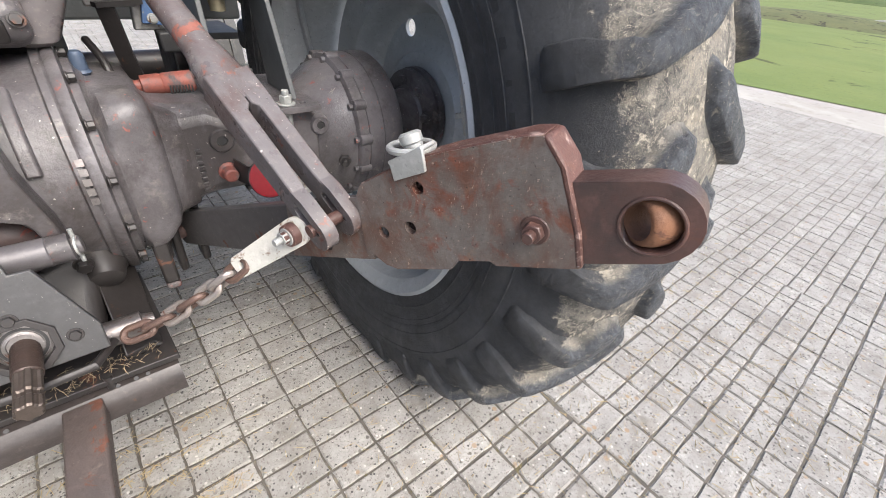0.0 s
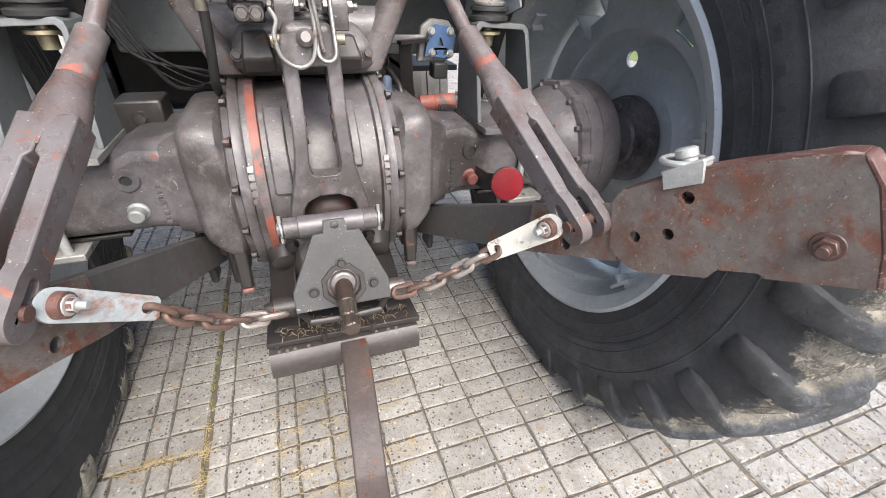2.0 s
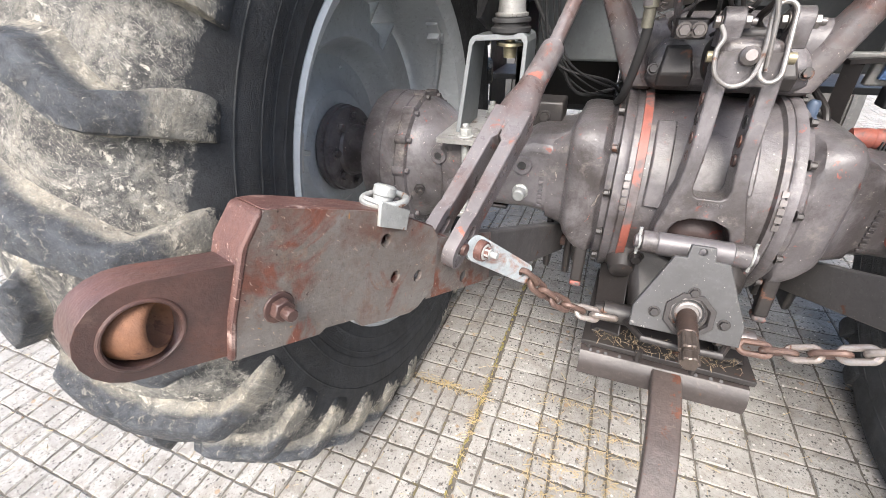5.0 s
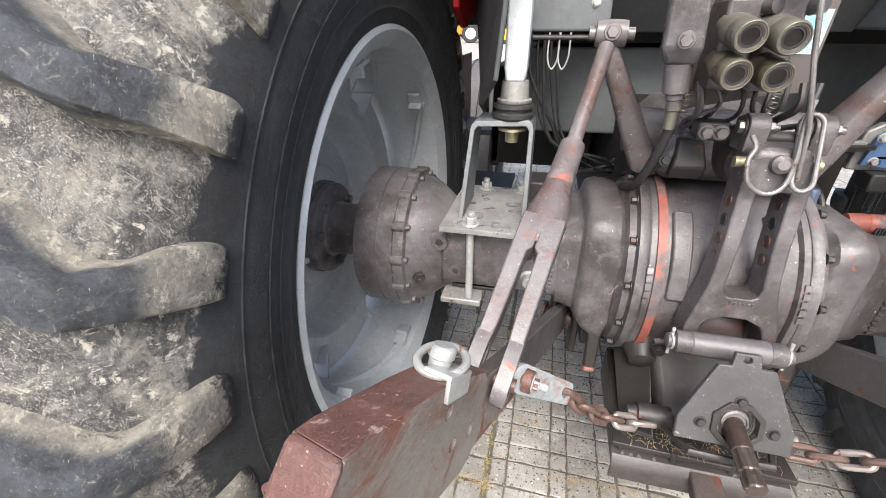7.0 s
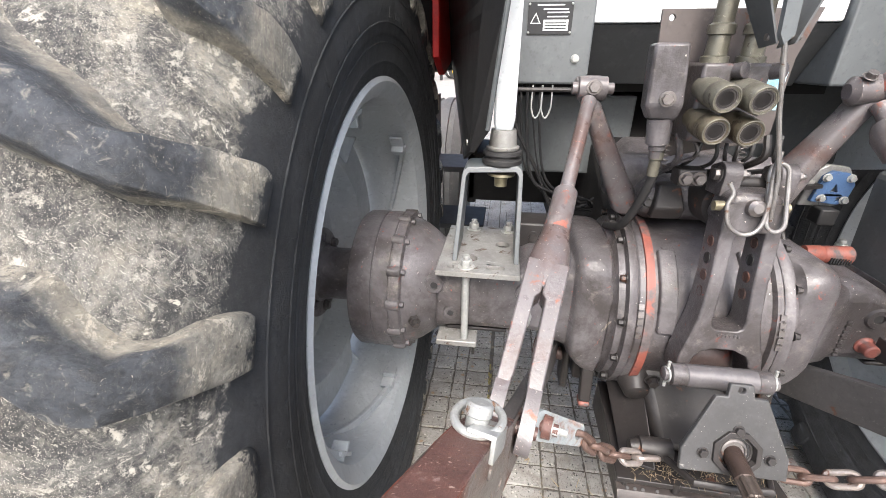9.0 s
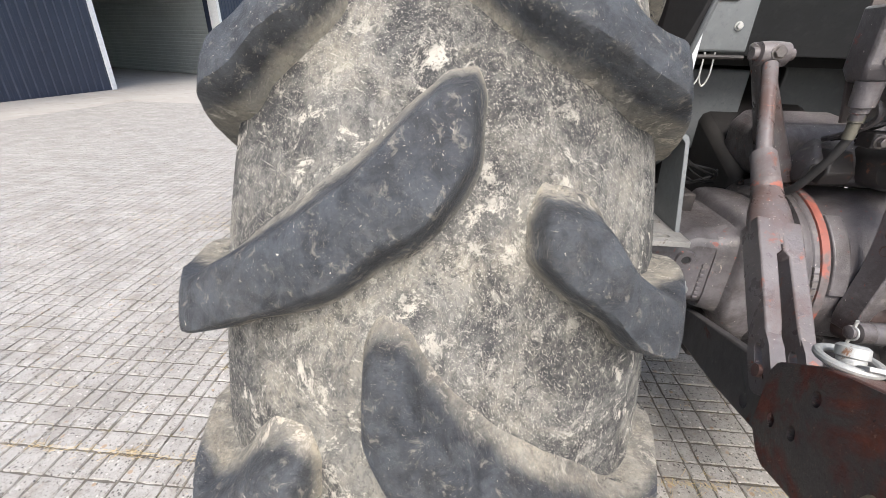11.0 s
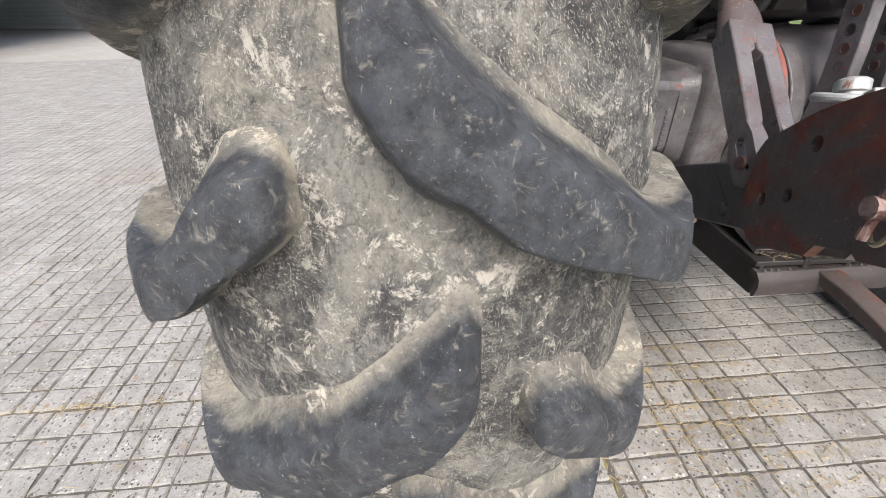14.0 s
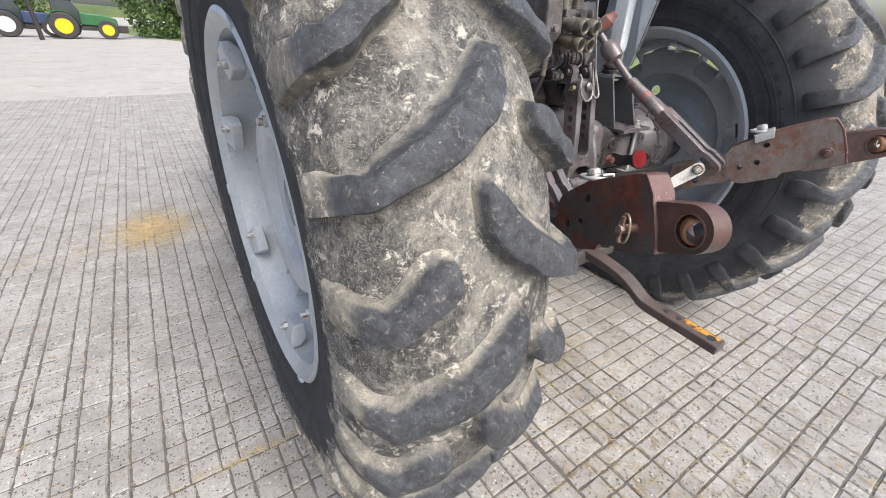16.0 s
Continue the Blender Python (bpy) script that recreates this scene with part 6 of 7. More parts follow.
for x, y in ((0.003, 0.092), (-0.058, 0.040), (0.064, 0.040)):
    bolt("shield_bolt", mp @ V(x, y, 0.0 if dirn.dot(mp.to_3x3() @ V(0, 0, 1)) > 0 else -0.012), dirn, 0.0085, 0.008, CASTDARK, shield)
tip = V(0.0, 0.633, 0.779)
back = cen - dirn * 0.03
ax = (tip - back).normalized()
bm = bmesh.new()
turned(bm, back, ax, [(0, 0.0185), (0.075, 0.0185), (0.077, 0.0165)], 28)
pto = part("pto_shaft", bm, material("oily_brown_shaft", (0.075, 0.050, 0.040), (0.045, 0.032, 0.028), (0.15, 0.075, 0.05), 0.05, rough=0.35, size=2.5, bump=0.4, metal=0.3), tractor, "splined power take-off shaft, brown with a bright worn end")
bm = bmesh.new()
x5, y5, z5 = axes(ax)
Ls = (tip - back).length
def gear_ring(s_, k_):
    out_ = []
    for i in range(36):
        t = 2 * math.pi * i / 36
        r_ = (0.0175 if (i % 6) in (0, 1, 2) else 0.0150) * k_
        out_.append(back + z5 * s_ + (x5 * math.cos(t) + y5 * math.sin(t)) * r_)
    return out_
hull(bm, [gear_ring(0.07, 0.97), gear_ring(0.075, 1.0), gear_ring(Ls - 0.034, 1.0), gear_ring(Ls - 0.031, 0.84), gear_ring(Ls - 0.024, 0.84), gear_ring(Ls - 0.021, 1.0), gear_ring(Ls - 0.003, 1.0), gear_ring(Ls, 0.86)])
part("spline", bm, material("oiled_spline_steel", (0.13, 0.105, 0.09), (0.075, 0.058, 0.048), (0.26, 0.24, 0.22), 0.0, rough=0.38, metal=0.6, size=3, bump=0.25), pto, "worn bright splines", smooth=False)
# support plate, perforated cross channel
bm = bmesh.new()
plate(bm, [(-0.180, 0.800), (0.180, 0.790), (0.165, 1.12), (-0.165, 1.12)], [circle(x, 0.835, 0.006, 10) for x in (-0.15, -0.125, 0.10, 0.125, 0.15)], 0.614, 0.628, Matrix.Identity(4))
hitch = part("drawbar_plate", bm, CASTDARK, tractor, "greasy dark drawbar plate strewn with straw", bevel=0.002)
bm = bmesh.new()
prof = [(0.812, 0.606), (0.790, 0.603), (0.776, 0.590), (0.770, 0.572), (0.772, 0.545), (0.780, 0.538), (0.784, 0.548), (0.782, 0.570), (0.788, 0.585), (0.812, 0.594)]
hull(bm, [[(x, y, z) for y, z in prof] for x in (-0.178, 0.174)])
part("cross_channel", bm, material("brown_channel_paint", (0.058, 0.048, 0.045), (0.036, 0.030, 0.028), (0.13, 0.075, 0.05), 0.05, (0.24, 0.20, 0.17), 0.06, rough=0.42, size=1.6, bump=0.35), hitch, "rolled dark cross channel with small holes")
for x in (-0.155, -0.138, -0.121, -0.09, 0.07, 0.10, 0.12):
    # thin black disc in place of the shaded hole
    bm = bmesh.new()
    rod(bm, (x, 0.795, 0.6040), (x, 0.7935, 0.6055), 0.004, seg=10)
    part("channel_hole", bm, BLACK, hitch)
for x in (-0.052, 0.062):
    bm = bmesh.new()
    rod(bm, (x, 0.80, 0.545), (x, 0.80, 0.635), 0.008, seg=12)
    part("channel_bolt", bm, CASTDARK, hitch)
for s in (-1, 1):
    bm = bmesh.new()
    hull(bm, [[(s * 0.165, 0.83, 0.628), (s * 0.105, 0.83, 0.628), (s * 0.105, 1.12, 0.70), (s * 0.165, 1.12, 0.70)], [(s * 0.15, 0.84, 0.634), (s * 0.10, 0.80, 0.66), (s * 0.09, 1.10, 0.79), (s * 0.155, 1.12, 0.72)]])
    part("side_rail", bm, CASTDARK, hitch, bevel=0.006)
    bm = bmesh.new()
    turned(bm, (s * 0.08, 0.815, 0.715), (s, 0, 0), [(0, 0.024), (0.066, 0.024), (0.068, 0.018), (0.086, 0.014)], 24)
    part("cross_tube", bm, STEEL if s > 0 else CASTDARK, hitch)
    bm = bmesh.new()
    box(bm, (s * 0.160 - 0.006, 0.80, 0.53), (s * 0.160 + 0.006, 1.12, 0.615))
    part("side_cheek", bm, CASTDARK, hitch, bevel=0.003)
    bm = bmesh.new()
    tube(bm, [(s * 0.098, 0.785, 0.722), (s * 0.07, 0.722, 0.738), (0, 0.720, 0.737)], 0.0075, 10)
    part("chain_anchor_bar", bm, CASTDARK, hitch)
bm = bmesh.new()
zs = [(1.10, 0.585), (0.80, 0.583), (0.70, 0.580), (0.60, 0.566), (0.545, 0.545), (0.50, 0.522), (0.46, 0.513), (0.30, 0.513), (0.193, 0.513)]
pts = smooth_path([(0.012 - max(0, 0.75 - y) * 0.075, y, z) for y, z in zs], 4)
hull(bm, [[(p.x - 0.031, p.y, p.z - 0.017), (p.x + 0.031, p.y, p.z - 0.017), (p.x + 0.031, p.y, p.z + 0.017), (p.x - 0.031, p.y, p.z + 0.017)] for p in pts])
bar = part("drawbar", bm, material("scaly_drawbar_rust", (0.092, 0.070, 0.062), (0.060, 0.048, 0.044), (0.165, 0.066, 0.042), 0.14, (0.25, 0.20, 0.165), 0.06, rough=0.5, size=1.6, bump=0.8, psize=1.3, grain=0.7, flecked=((28, 0.68, (0.035, 0.025, 0.022)), (45, 0.68, (0.24, 0.20, 0.17)))), tractor, "cranked rusty drawbar with a patch of yellow paint", bevel=0.004)
for y in (0.228, 0.347, 0.397):
    # black disc on the bar, painted for the dark of a hole
    bm = bmesh.new()
    rod(bm, (0.012 - (0.75 - y) * 0.075, y, 0.528), (0.012 - (0.75 - y) * 0.075, y, 0.5322), 0.014 if y < 0.3 else 0.010, seg=16)
    part("drawbar_hole", bm, BLACK, bar)
bm = bmesh.new()
hull(bm, [[(x, y, z) for x, y in ((-0.030, 0.207), (-0.002, 0.205), (-0.001, 0.250), (0.004, 0.334), (-0.020, 0.330), (-0.030, 0.29), (-0.026, 0.25))] for z in (0.5280, 0.5312)])
part("yellow_mark", bm, material("yellow_marking_paint", (0.58, 0.29, 0.03), (0.46, 0.21, 0.02), (0.11, 0.075, 0.06), 0.42, rough=0.6, size=3), bar, "yellow paint mark", bevel=0.001)

# ---- hydraulic lift housing and couplers
bm = bmesh.new()
hull(bm, [[(-0.135, 1.15, 1.135), (0.145, 1.15, 1.135), (0.145, 1.5, 1.09), (-0.135, 1.5, 1.09)], [(-0.150, 1.115, 1.160), (0.160, 1.115, 1.160), (0.165, 1.5, 1.16), (-0.155, 1.5, 1.16)], [(-0.145, 1.112, 1.205), (0.155, 1.112, 1.205), (0.165, 1.5, 1.24), (-0.155, 1.5, 1.24)], [(-0.120, 1.15, 1.242), (0.13, 1.15, 1.242), (0.13, 1.5, 1.28), (-0.12, 1.5, 1.28)]])
lift = part("lift_housing", bm, CAST, tractor, "dark oily hydraulic lift housing", bevel=0.014, segments=3)
for x0, x1, y0, z0, z1 in ((-0.128, -0.060, 1.085, 1.150, 1.232), (0.070, 0.128, 1.085, 1.150, 1.225)):
    bm = bmesh.new()
    hull(bm, [[(x0, y0 + 0.016, z0), (x1, y0 + 0.016, z0), (x1, y0 + 0.09, z0), (x0, y0 + 0.09, z0)], [(x0, y0, z0 + 0.03), (x1, y0, z0 + 0.03), (x1, y0 + 0.09, z0 + 0.03), (x0, y0 + 0.09, z0 + 0.03)], [(x0 + 0.008, y0 + 0.02, z1), (x1 - 0.012, y0 + 0.02, z1), (x1 - 0.012, y0 + 0.13, z1), (x0 + 0.008, y0 + 0.13, z1)]])
    part("housing_block", bm, CASTDARK, lift, bevel=0.005)
for x, y, z in ((-0.138, 1.113, 1.185), (0.146, 1.113, 1.185)):
    bolt("housing_bolt", (x, y, z), (0, -1, 0.3), 0.010, 0.010, CASTDARK, lift)
bm = bmesh.new()
rod(bm, (-0.215, 1.235, 1.225), (0.215, 1.235, 1.225), 0.052, seg=28)
part("rock_shaft", bm, CAST, lift)
bm = bmesh.new()
turned(bm, (0.012, 1.10, 1.205), (0, -1, 0), [(-0.04, 0.062), (0.02, 0.058), (0.035, 0.050), (0.040, 0.034), (0.060, 0.030), (0.075, 0.018)], 32)
part("control_boss", bm, CASTDARK, lift)
for x in (-0.030, 0.072):
    bm = bmesh.new()
    plate(bm, [(0.985, 1.245), (1.05, 1.24), (1.05, 1.295)] + [(1.008 + 0.026 * math.cos(radians(q)), 1.285 + 0.026 * math.sin(radians(q))) for q in range(60, 201, 20)], [], -0.017, 0.017, frame_of((x, 0, 0), (0, 1, 0), (0, 0, 1)))
    lug_ = part("draft_lug", bm, CAST, lift, bevel=0.004)
    bolt("draft_bolt", (x + 0.017, 1.006, 1.286), (1, 0, 0), 0.0125, 0.012, STEEL, lug_, stud=0.010)
    bolt("draft_bolt", (x - 0.017, 1.006, 1.286), (-1, 0, 0), 0.0125, 0.012, STEEL, lug_)
bm = bmesh.new()
rod(bm, (-0.03, 1.03, 1.262), (0.075, 1.03, 1.262), 0.014, seg=14)
part("draft_shaft", bm, CASTDARK, lift)
for i, x in enumerate((-0.105, -0.080)):
    bolt("housing_bolt", (x, 1.015, 1.272), (0, -1, 0), 0.011, 0.013, STEEL, lift)
bm = bmesh.new()
box(bm, (-0.12, 1.015, 1.255), (-0.065, 1.06, 1.29))
part("bolt_block", bm, CASTDARK, lift, bevel=0.004)
bm = bmesh.new()
plate(bm, [(-0.20, 1.585), (0.080, 1.585), (0.058, 1.50), (0.055, 1.34), (-0.02, 1.33), (-0.16, 1.30), (-0.19, 1.42)], [circle(0.045, 1.555, 0.006, 10), circle(0.036, 1.50, 0.006, 10), circle(0.030, 1.46, 0.006, 10), circle(-0.18, 1.57, 0.006, 10)], -0.004, 0.004, frame_of((0, 1.07, 0), (1, 0, 0), (0, 0, 1)))
vplate = part("valve_plate", bm, material("brown_plate_paint", (0.105, 0.088, 0.082), (0.08, 0.066, 0.062), RUST, 0.05, (0.28, 0.24, 0.2), 0.02, rough=0.55, bump=0.1), tractor, "brown steel plate carrying the hydraulic valves", bevel=0.001)
bm = bmesh.new()
plate(bm, [(0.010, 1.405), (0.050, 1.405), (0.052, 1.475), (0.010, 1.475)], [], -0.0012, 0.0, frame_of((0, 1.064, 0), (1, 0, 0), (0, 0, 1)))
part("sticker", bm, material("faded_blue_white_sticker", (0.45, 0.62, 0.72), (0.20, 0.45, 0.62), (0.75, 0.78, 0.78), 0.25, rough=0.4, size=5, bump=0.0), vplate, "faded blue and white sticker")
for cx in (-0.112, -0.050):
    bm = bmesh.new()
    box(bm, (cx - 0.026, 0.975, 1.352), (cx + 0.026, 1.065, 1.492))
    vb = part("valve_body", bm, CAST, tractor, "dirty hydraulic valve block", bevel=0.006)
    bm = bmesh.new()
    turned(bm, (cx + 0.004, 1.015, 1.492), (0, 0, 1), [(0, 0.024), (0.010, 0.024), (0.012, 0.019), (0.045, 0.018), (0.047, 0.023), (0.062, 0.023), (0.066, 0.017), (0.2, 0.016)], 18)
    part("hose_union", bm, COUPLER, vb)
    bm = bmesh.new()
    turned(bm, (cx + 0.030, 0.985, 1.478), (0.5, -0.8, 0.15), [(0, 0.014), (0.02, 0.014), (0.022, 0.010)], 12)
    part("port_plug", bm, CAST, vb)
for x, y, z in ((-0.119, 0.900, 1.437), (-0.063, 0.898, 1.435), (-0.122, 0.902, 1.383), (-0.060, 0.913, 1.380)):
    bm = bmesh.new()
    p = V(x, y, z)
    dcp = V(-0.10, 1, 0.16).normalized()
    seg = 28
    prof = [(0.024, 0.0005), (0.024, 0.0105), (0.008, 0.0125), (0.005, 0.0165), (0.001, 0.0185), (0.001, 0.0225), (0.004, 0.0245), (0.030, 0.0245), (0.032, 0.0235), (0.036, 0.0235), (0.038, 0.0245), (0.060, 0.0240), (0.062, 0.020), (0.09, 0.019)]
    turned(bm, p, dcp, prof, seg)
    cp = part("coupler", bm, COUPLER if z > 1.4 else material("oily_brass_coupler", (0.17, 0.145, 0.10), (0.10, 0.085, 0.06), (0.09, 0.07, 0.05), 0.1, rough=0.4, metal=0.55, size=3), tractor, "round quick-release hydraulic coupler")
    bm = bmesh.new()
    turned(bm, p + dcp * 0.022, -dcp, [(0, 0.0065), (0.008, 0.006), (0.012, 0.0025)], 16)
    part("poppet", bm, STEEL, cp)
    xr, yr, zr = axes(dcp)
    for rr, tr, off, mt_ in ((0.0218, 0.0014, 0.0008, COUPLER), (0.0172, 0.0011, 0.003, STEEL), (0.0142, 0.0010, 0.005, COUPLER), (0.0095, 0.0016, 0.012, STEEL)):
        bm = bmesh.new()
        tube(bm, [p + dcp * off + (xr * math.cos(q) + yr * math.sin(q)) * rr for q in [2 * math.pi * i / 28 for i in range(28)]], tr, 8, True)
        part("coupler_ring", bm, mt_, cp, "bright worn ring")
    bm = bmesh.new()
    turned(bm, p + dcp * 0.0045, -dcp, [(0, 0.0160), (0.0012, 0.0158), (0.0013, 0.0125), (0.0, 0.012)], 24)
    part("seal", bm, CASTDARK, cp)
# tilt cylinder valve at the side and its hose
bm = bmesh.new()
hull(bm, [[(-0.225, 0.985, 1.525), (-0.168, 0.970, 1.525), (-0.160, 1.05, 1.525), (-0.215, 1.06, 1.525)], [(-0.222, 0.985, 1.415), (-0.160, 0.965, 1.42), (-0.150, 1.05, 1.41), (-0.210, 1.06, 1.41)],
          [(-0.205, 1.00, 1.39), (-0.160, 0.985, 1.39), (-0.152, 1.04, 1.385), (-0.20, 1.05, 1.385)]])
side_valve = part("spool_housing", bm, CAST, tractor, "dull brown spool housing beside the couplers", bevel=0.006)
bolt("spool_bolt", (-0.188, 0.974, 1.43), (-0.2, -1, 0), 0.011, 0.012, STEEL, side_valve)
bm = bmesh.new()
turned(bm, (-0.182, 1.01, 1.392), (0.10, 0.05, -1), [(0, 0.024), (0.05, 0.022), (0.053, 0.016), (0.062, 0.016), (0.064, 0.013), (0.078, 0.013)], 18)
part("spool_nose", bm, CAST, side_valve)
bm = bmesh.new()
tube(bm, smooth_path([(-0.173, 1.015, 1.32), (-0.170, 1.02, 1.27), (-0.178, 1.05, 1.20), (-0.19, 1.10, 1.13), (-0.20, 1.2, 1.09)], 6), 0.0095, 12)
part("hydraulic_hose", bm, BLACK, side_valve, "dusty black hydraulic hose")
bm = bmesh.new()
turned(bm, (-0.173, 1.015, 1.325), (0.02, 0.05, -1), [(0, 0.014), (0.014, 0.0145), (0.016, 0.0115), (0.05, 0.0115)], 14)
part("hose_ferrule", bm, COUPLER, side_valve)
# small levers, springs and pipes between the valves and the housing
rnd = random.Random(5)
for k in range(9):
    bm = bmesh.new()
    x = -0.135 + 0.030 * k * 0.8
    tube(bm, smooth_path([(x, 1.03, 1.36), (x + rnd.uniform(-0.01, 0.02), 1.02, 1.32), (x + rnd.uniform(-0.02, 0.03), 1.07, 1.285), (x + rnd.uniform(-0.03, 0.04), 1.16, 1.25)], 4), rnd.choice((0.004, 0.006, 0.007)), 8)
    part("control_pipe", bm, rnd.choice((CASTDARK, BLACK, CAST)), tractor)
for x in (-0.15, -0.005):
    bm = bmesh.new()
    tube(bm, [(x + 0.007 * math.cos(t), 1.03 + 0.007 * math.sin(t), 1.345 - 0.0016 * t) for t in [0.5 * i for i in range(72)]], 0.0014, 6)
    part("coil_spring", bm, STEEL, tractor, "small coil spring")
# wiring and hoses hanging on the near side of the tank
for k in range(5):
    bm = bmesh.new()
    x = -0.465 + 0.017 * k
    tube(bm, smooth_path([(x, 1.30 + 0.03 * rnd.random(), 1.44), (x + 0.005, 1.31, 1.33 + 0.02 * rnd.random()), (x + 0.03 + 0.05 * rnd.random(), 1.33, 1.22 - 0.06 * rnd.random()), (x + 0.12 + 0.08 * rnd.random(), 1.36, 1.14 - 0.08 * rnd.random()), (-0.20, 1.40, 1.05 + 0.06 * rnd.random())], 6), (0.0055, 0.0028, 0.0045, 0.0025, 0.0035)[k], 8)
    part("cable", bm, BLACKPL, tractor, "thin black cable")
for x in (-0.42, -0.395):
    bm = bmesh.new()
    tube(bm, smooth_path([(x, 1.27, 1.436), (x, 1.268, 1.38), (x + 0.012, 1.268, 1.355), (x + 0.024, 1.268, 1.38), (x + 0.024, 1.27, 1.436)], 5), 0.0022, 8)
    part("wire_hook", bm, ZINC, tractor, "bent wire hook")
bm = bmesh.new()
rod(bm, (-0.46, 1.27, 1.425), (-0.30, 1.27, 1.425), 0.006, seg=10)
part("hook_rail", bm, CASTDARK, tractor)
# blue slow-moving bracket beside the right axle
bm = bmesh.new()
plate(bm, [(0.352, 1.145), (0.365, 1.215), (0.385, 1.230), (0.425, 1.225), (0.447, 1.195), (0.440, 1.150), (0.42, 1.138)], [[(0.392, 1.172), (0.412, 1.172), (0.402, 1.196)], [(0.374, 1.148), (0.392, 1.148), (0.390, 1.158), (0.378, 1.162)], [(0.412, 1.146), (0.428, 1.152), (0.424, 1.162), (0.414, 1.158)]], -0.006, 0.006, frame_of((0, 1.33, 0), (1, 0, 0), (0, 0, 1)))
blue = part("socket_bracket", bm, BLUE, tractor, "blue-painted bracket with bright bolts", bevel=0.002)
for x, z in ((0.372, 1.212), (0.430, 1.212), (0.375, 1.155), (0.432, 1.152)):
    bolt("bracket_screw", (x, 1.324, z), (0, -1, 0), 0.0085, 0.010, ZINC, blue)
bm = bmesh.new()
tube(bm, [(0.27, 1.30, 1.185), (0.36, 1.325, 1.19)], 0.01, flat=(0.012, 0.005))
tube(bm, [(0.29, 1.31, 1.18), (0.30, 1.33, 1.08), (0.315, 1.35, 1.0)], 0.01, flat=(0.018, 0.004))
part("bracket_stay", bm, CASTDARK, blue)
bm = bmesh.new()
box(bm, (0.375, 1.30, 1.085), (0.42, 1.35, 1.13))
part("trailer_socket", bm, BLACK, blue, bevel=0.005)
bm = bmesh.new()
plate(bm, [(0.335, 1.128), (0.345, 1.222), (0.375, 1.243), (0.430, 1.238), (0.456, 1.198), (0.447, 1.140), (0.42, 1.128)], [], -0.012, 0.010, frame_of((0, 1.349, 0), (1, 0, 0), (0, 0, 1)))
box(bm, (0.255, 1.325, 1.178), (0.350, 1.345, 1.202))
part("bracket_casting", bm, PLATEZ, blue, "pale grey casting behind the blue bracket", bevel=0.004)
# hanger plate and clevis above the rod
bm = bmesh.new()
plate(bm, [(-0.07, 1.60), (-0.045, 1.62), (-0.035, 1.535), (-0.05, 1.52), (-0.062, 1.535)], [], -0.004, 0.004, frame_of((0, 0.94, 0), (1, 0.3, 0), (0, 0, 1)))
part("hanger_lug", bm, CABGREY, tractor)
# riveted maker's plate: outline and plain bars only
bm = bmesh.new()
box(bm, (-0.446, 1.2865, 1.552), (-0.339, 1.2898, 1.622))
lab = part("maker_plate", bm, material("black_maker_plate", (0.02, 0.02, 0.022), (0.03, 0.03, 0.032), rough=0.4, bump=0.0), cabbox, "black maker's plate with unreadable rows of print", smooth=False)
PALE = material("pale_print", (0.62, 0.63, 0.62), (0.5, 0.5, 0.5), rough=0.5, bump=0.0)
bm = bmesh.new()
for z, x0, x1 in ((1.614, -0.425, -0.36), (1.605, -0.41, -0.35), (1.598, -0.40, -0.348), (1.589, -0.40, -0.35)):
    box(bm, (x0, 1.2855, z), (x1, 1.2864, z + 0.003))
box(bm, (-0.408, 1.2855, 1.560), (-0.348, 1.2864, 1.584))
tri = [(-0.440, 1.575), (-0.414, 1.575), (-0.427, 1.600)]
plate(bm, tri, [[(-0.436, 1.5775), (-0.418, 1.5775), (-0.427, 1.595)]], -0.0008, 0.0, frame_of((0, 1.2855, 0), (1, 0, 0), (0, 0, 1)))
part("print_bars", bm, PALE, cabbox, smooth=False)
bm = bmesh.new()
for z in (1.564, 1.570, 1.576):
    box(bm, (-0.404, 1.2848, z), (-0.353, 1.2854, z + 0.0022))
part("print_lines", bm, bpy.data.materials["black_maker_plate"], cabbox, smooth=False)
for x, z in ((-0.443, 1.556), (-0.342, 1.556), (-0.443, 1.618), (-0.342, 1.618)):
    bm = bmesh.new()
    turned(bm, (x, 1.2865, z), (0, -1, 0), [(0, 0.003), (0.001, 0.0028), (0.002, 0.001)], 10)
    part("rivet", bm, ZINC, cabbox)
bolt("panel_bolt", (-0.322, 1.29, 1.497), (0, -1, 0), 0.008, 0.009, ZINC, cabbox)

# ---------------------------------------------------------------- yard and surroundings
rg = random.Random(11)
bm = bmesh.new()
bm.faces.new([bm.verts.new(p) for p in ((-900, -900, -0.014), (900, -900, -0.014), (900, 900, -0.014), (-900, 900, -0.014))])
ground = tagged(part("ground", bm, GROUND, smooth=False), "pale worn concrete yard stretching away", "ground", kind="structure")
bm = bmesh.new()
edge = [(9.35 - 0.26 * y + 0.05 * rg.uniform(-1, 1), float(y)) for y in range(-40, 61)]
lo = [bm.verts.new((x, y, -0.004)) for x, y in edge]
hi = [bm.verts.new((900, y * 20, -0.004)) for x, y in edge]
for i in range(len(edge) - 1):
    bm.faces.new((lo[i], hi[i], hi[i + 1], lo[i + 1]))
grass = tagged(part("grass", bm, GRASS, smooth=False), "mown green grass beyond the yard", "grass", kind="structure")

X0, X1, Y0, Y1 = -9.6, 7.6, -5.0, 10.4
bm = bmesh.new()
bm.faces.new([bm.verts.new(p) for p in ((X0, Y0, -0.006), (X1, Y0, -0.006), (X1, Y1, -0.006), (X0, Y1, -0.006))])
pavement = tagged(part("pavement", bm, JOINT, smooth=False), "grooved exposed-aggregate concrete slabs with earthy joints", "paving", kind="structure")


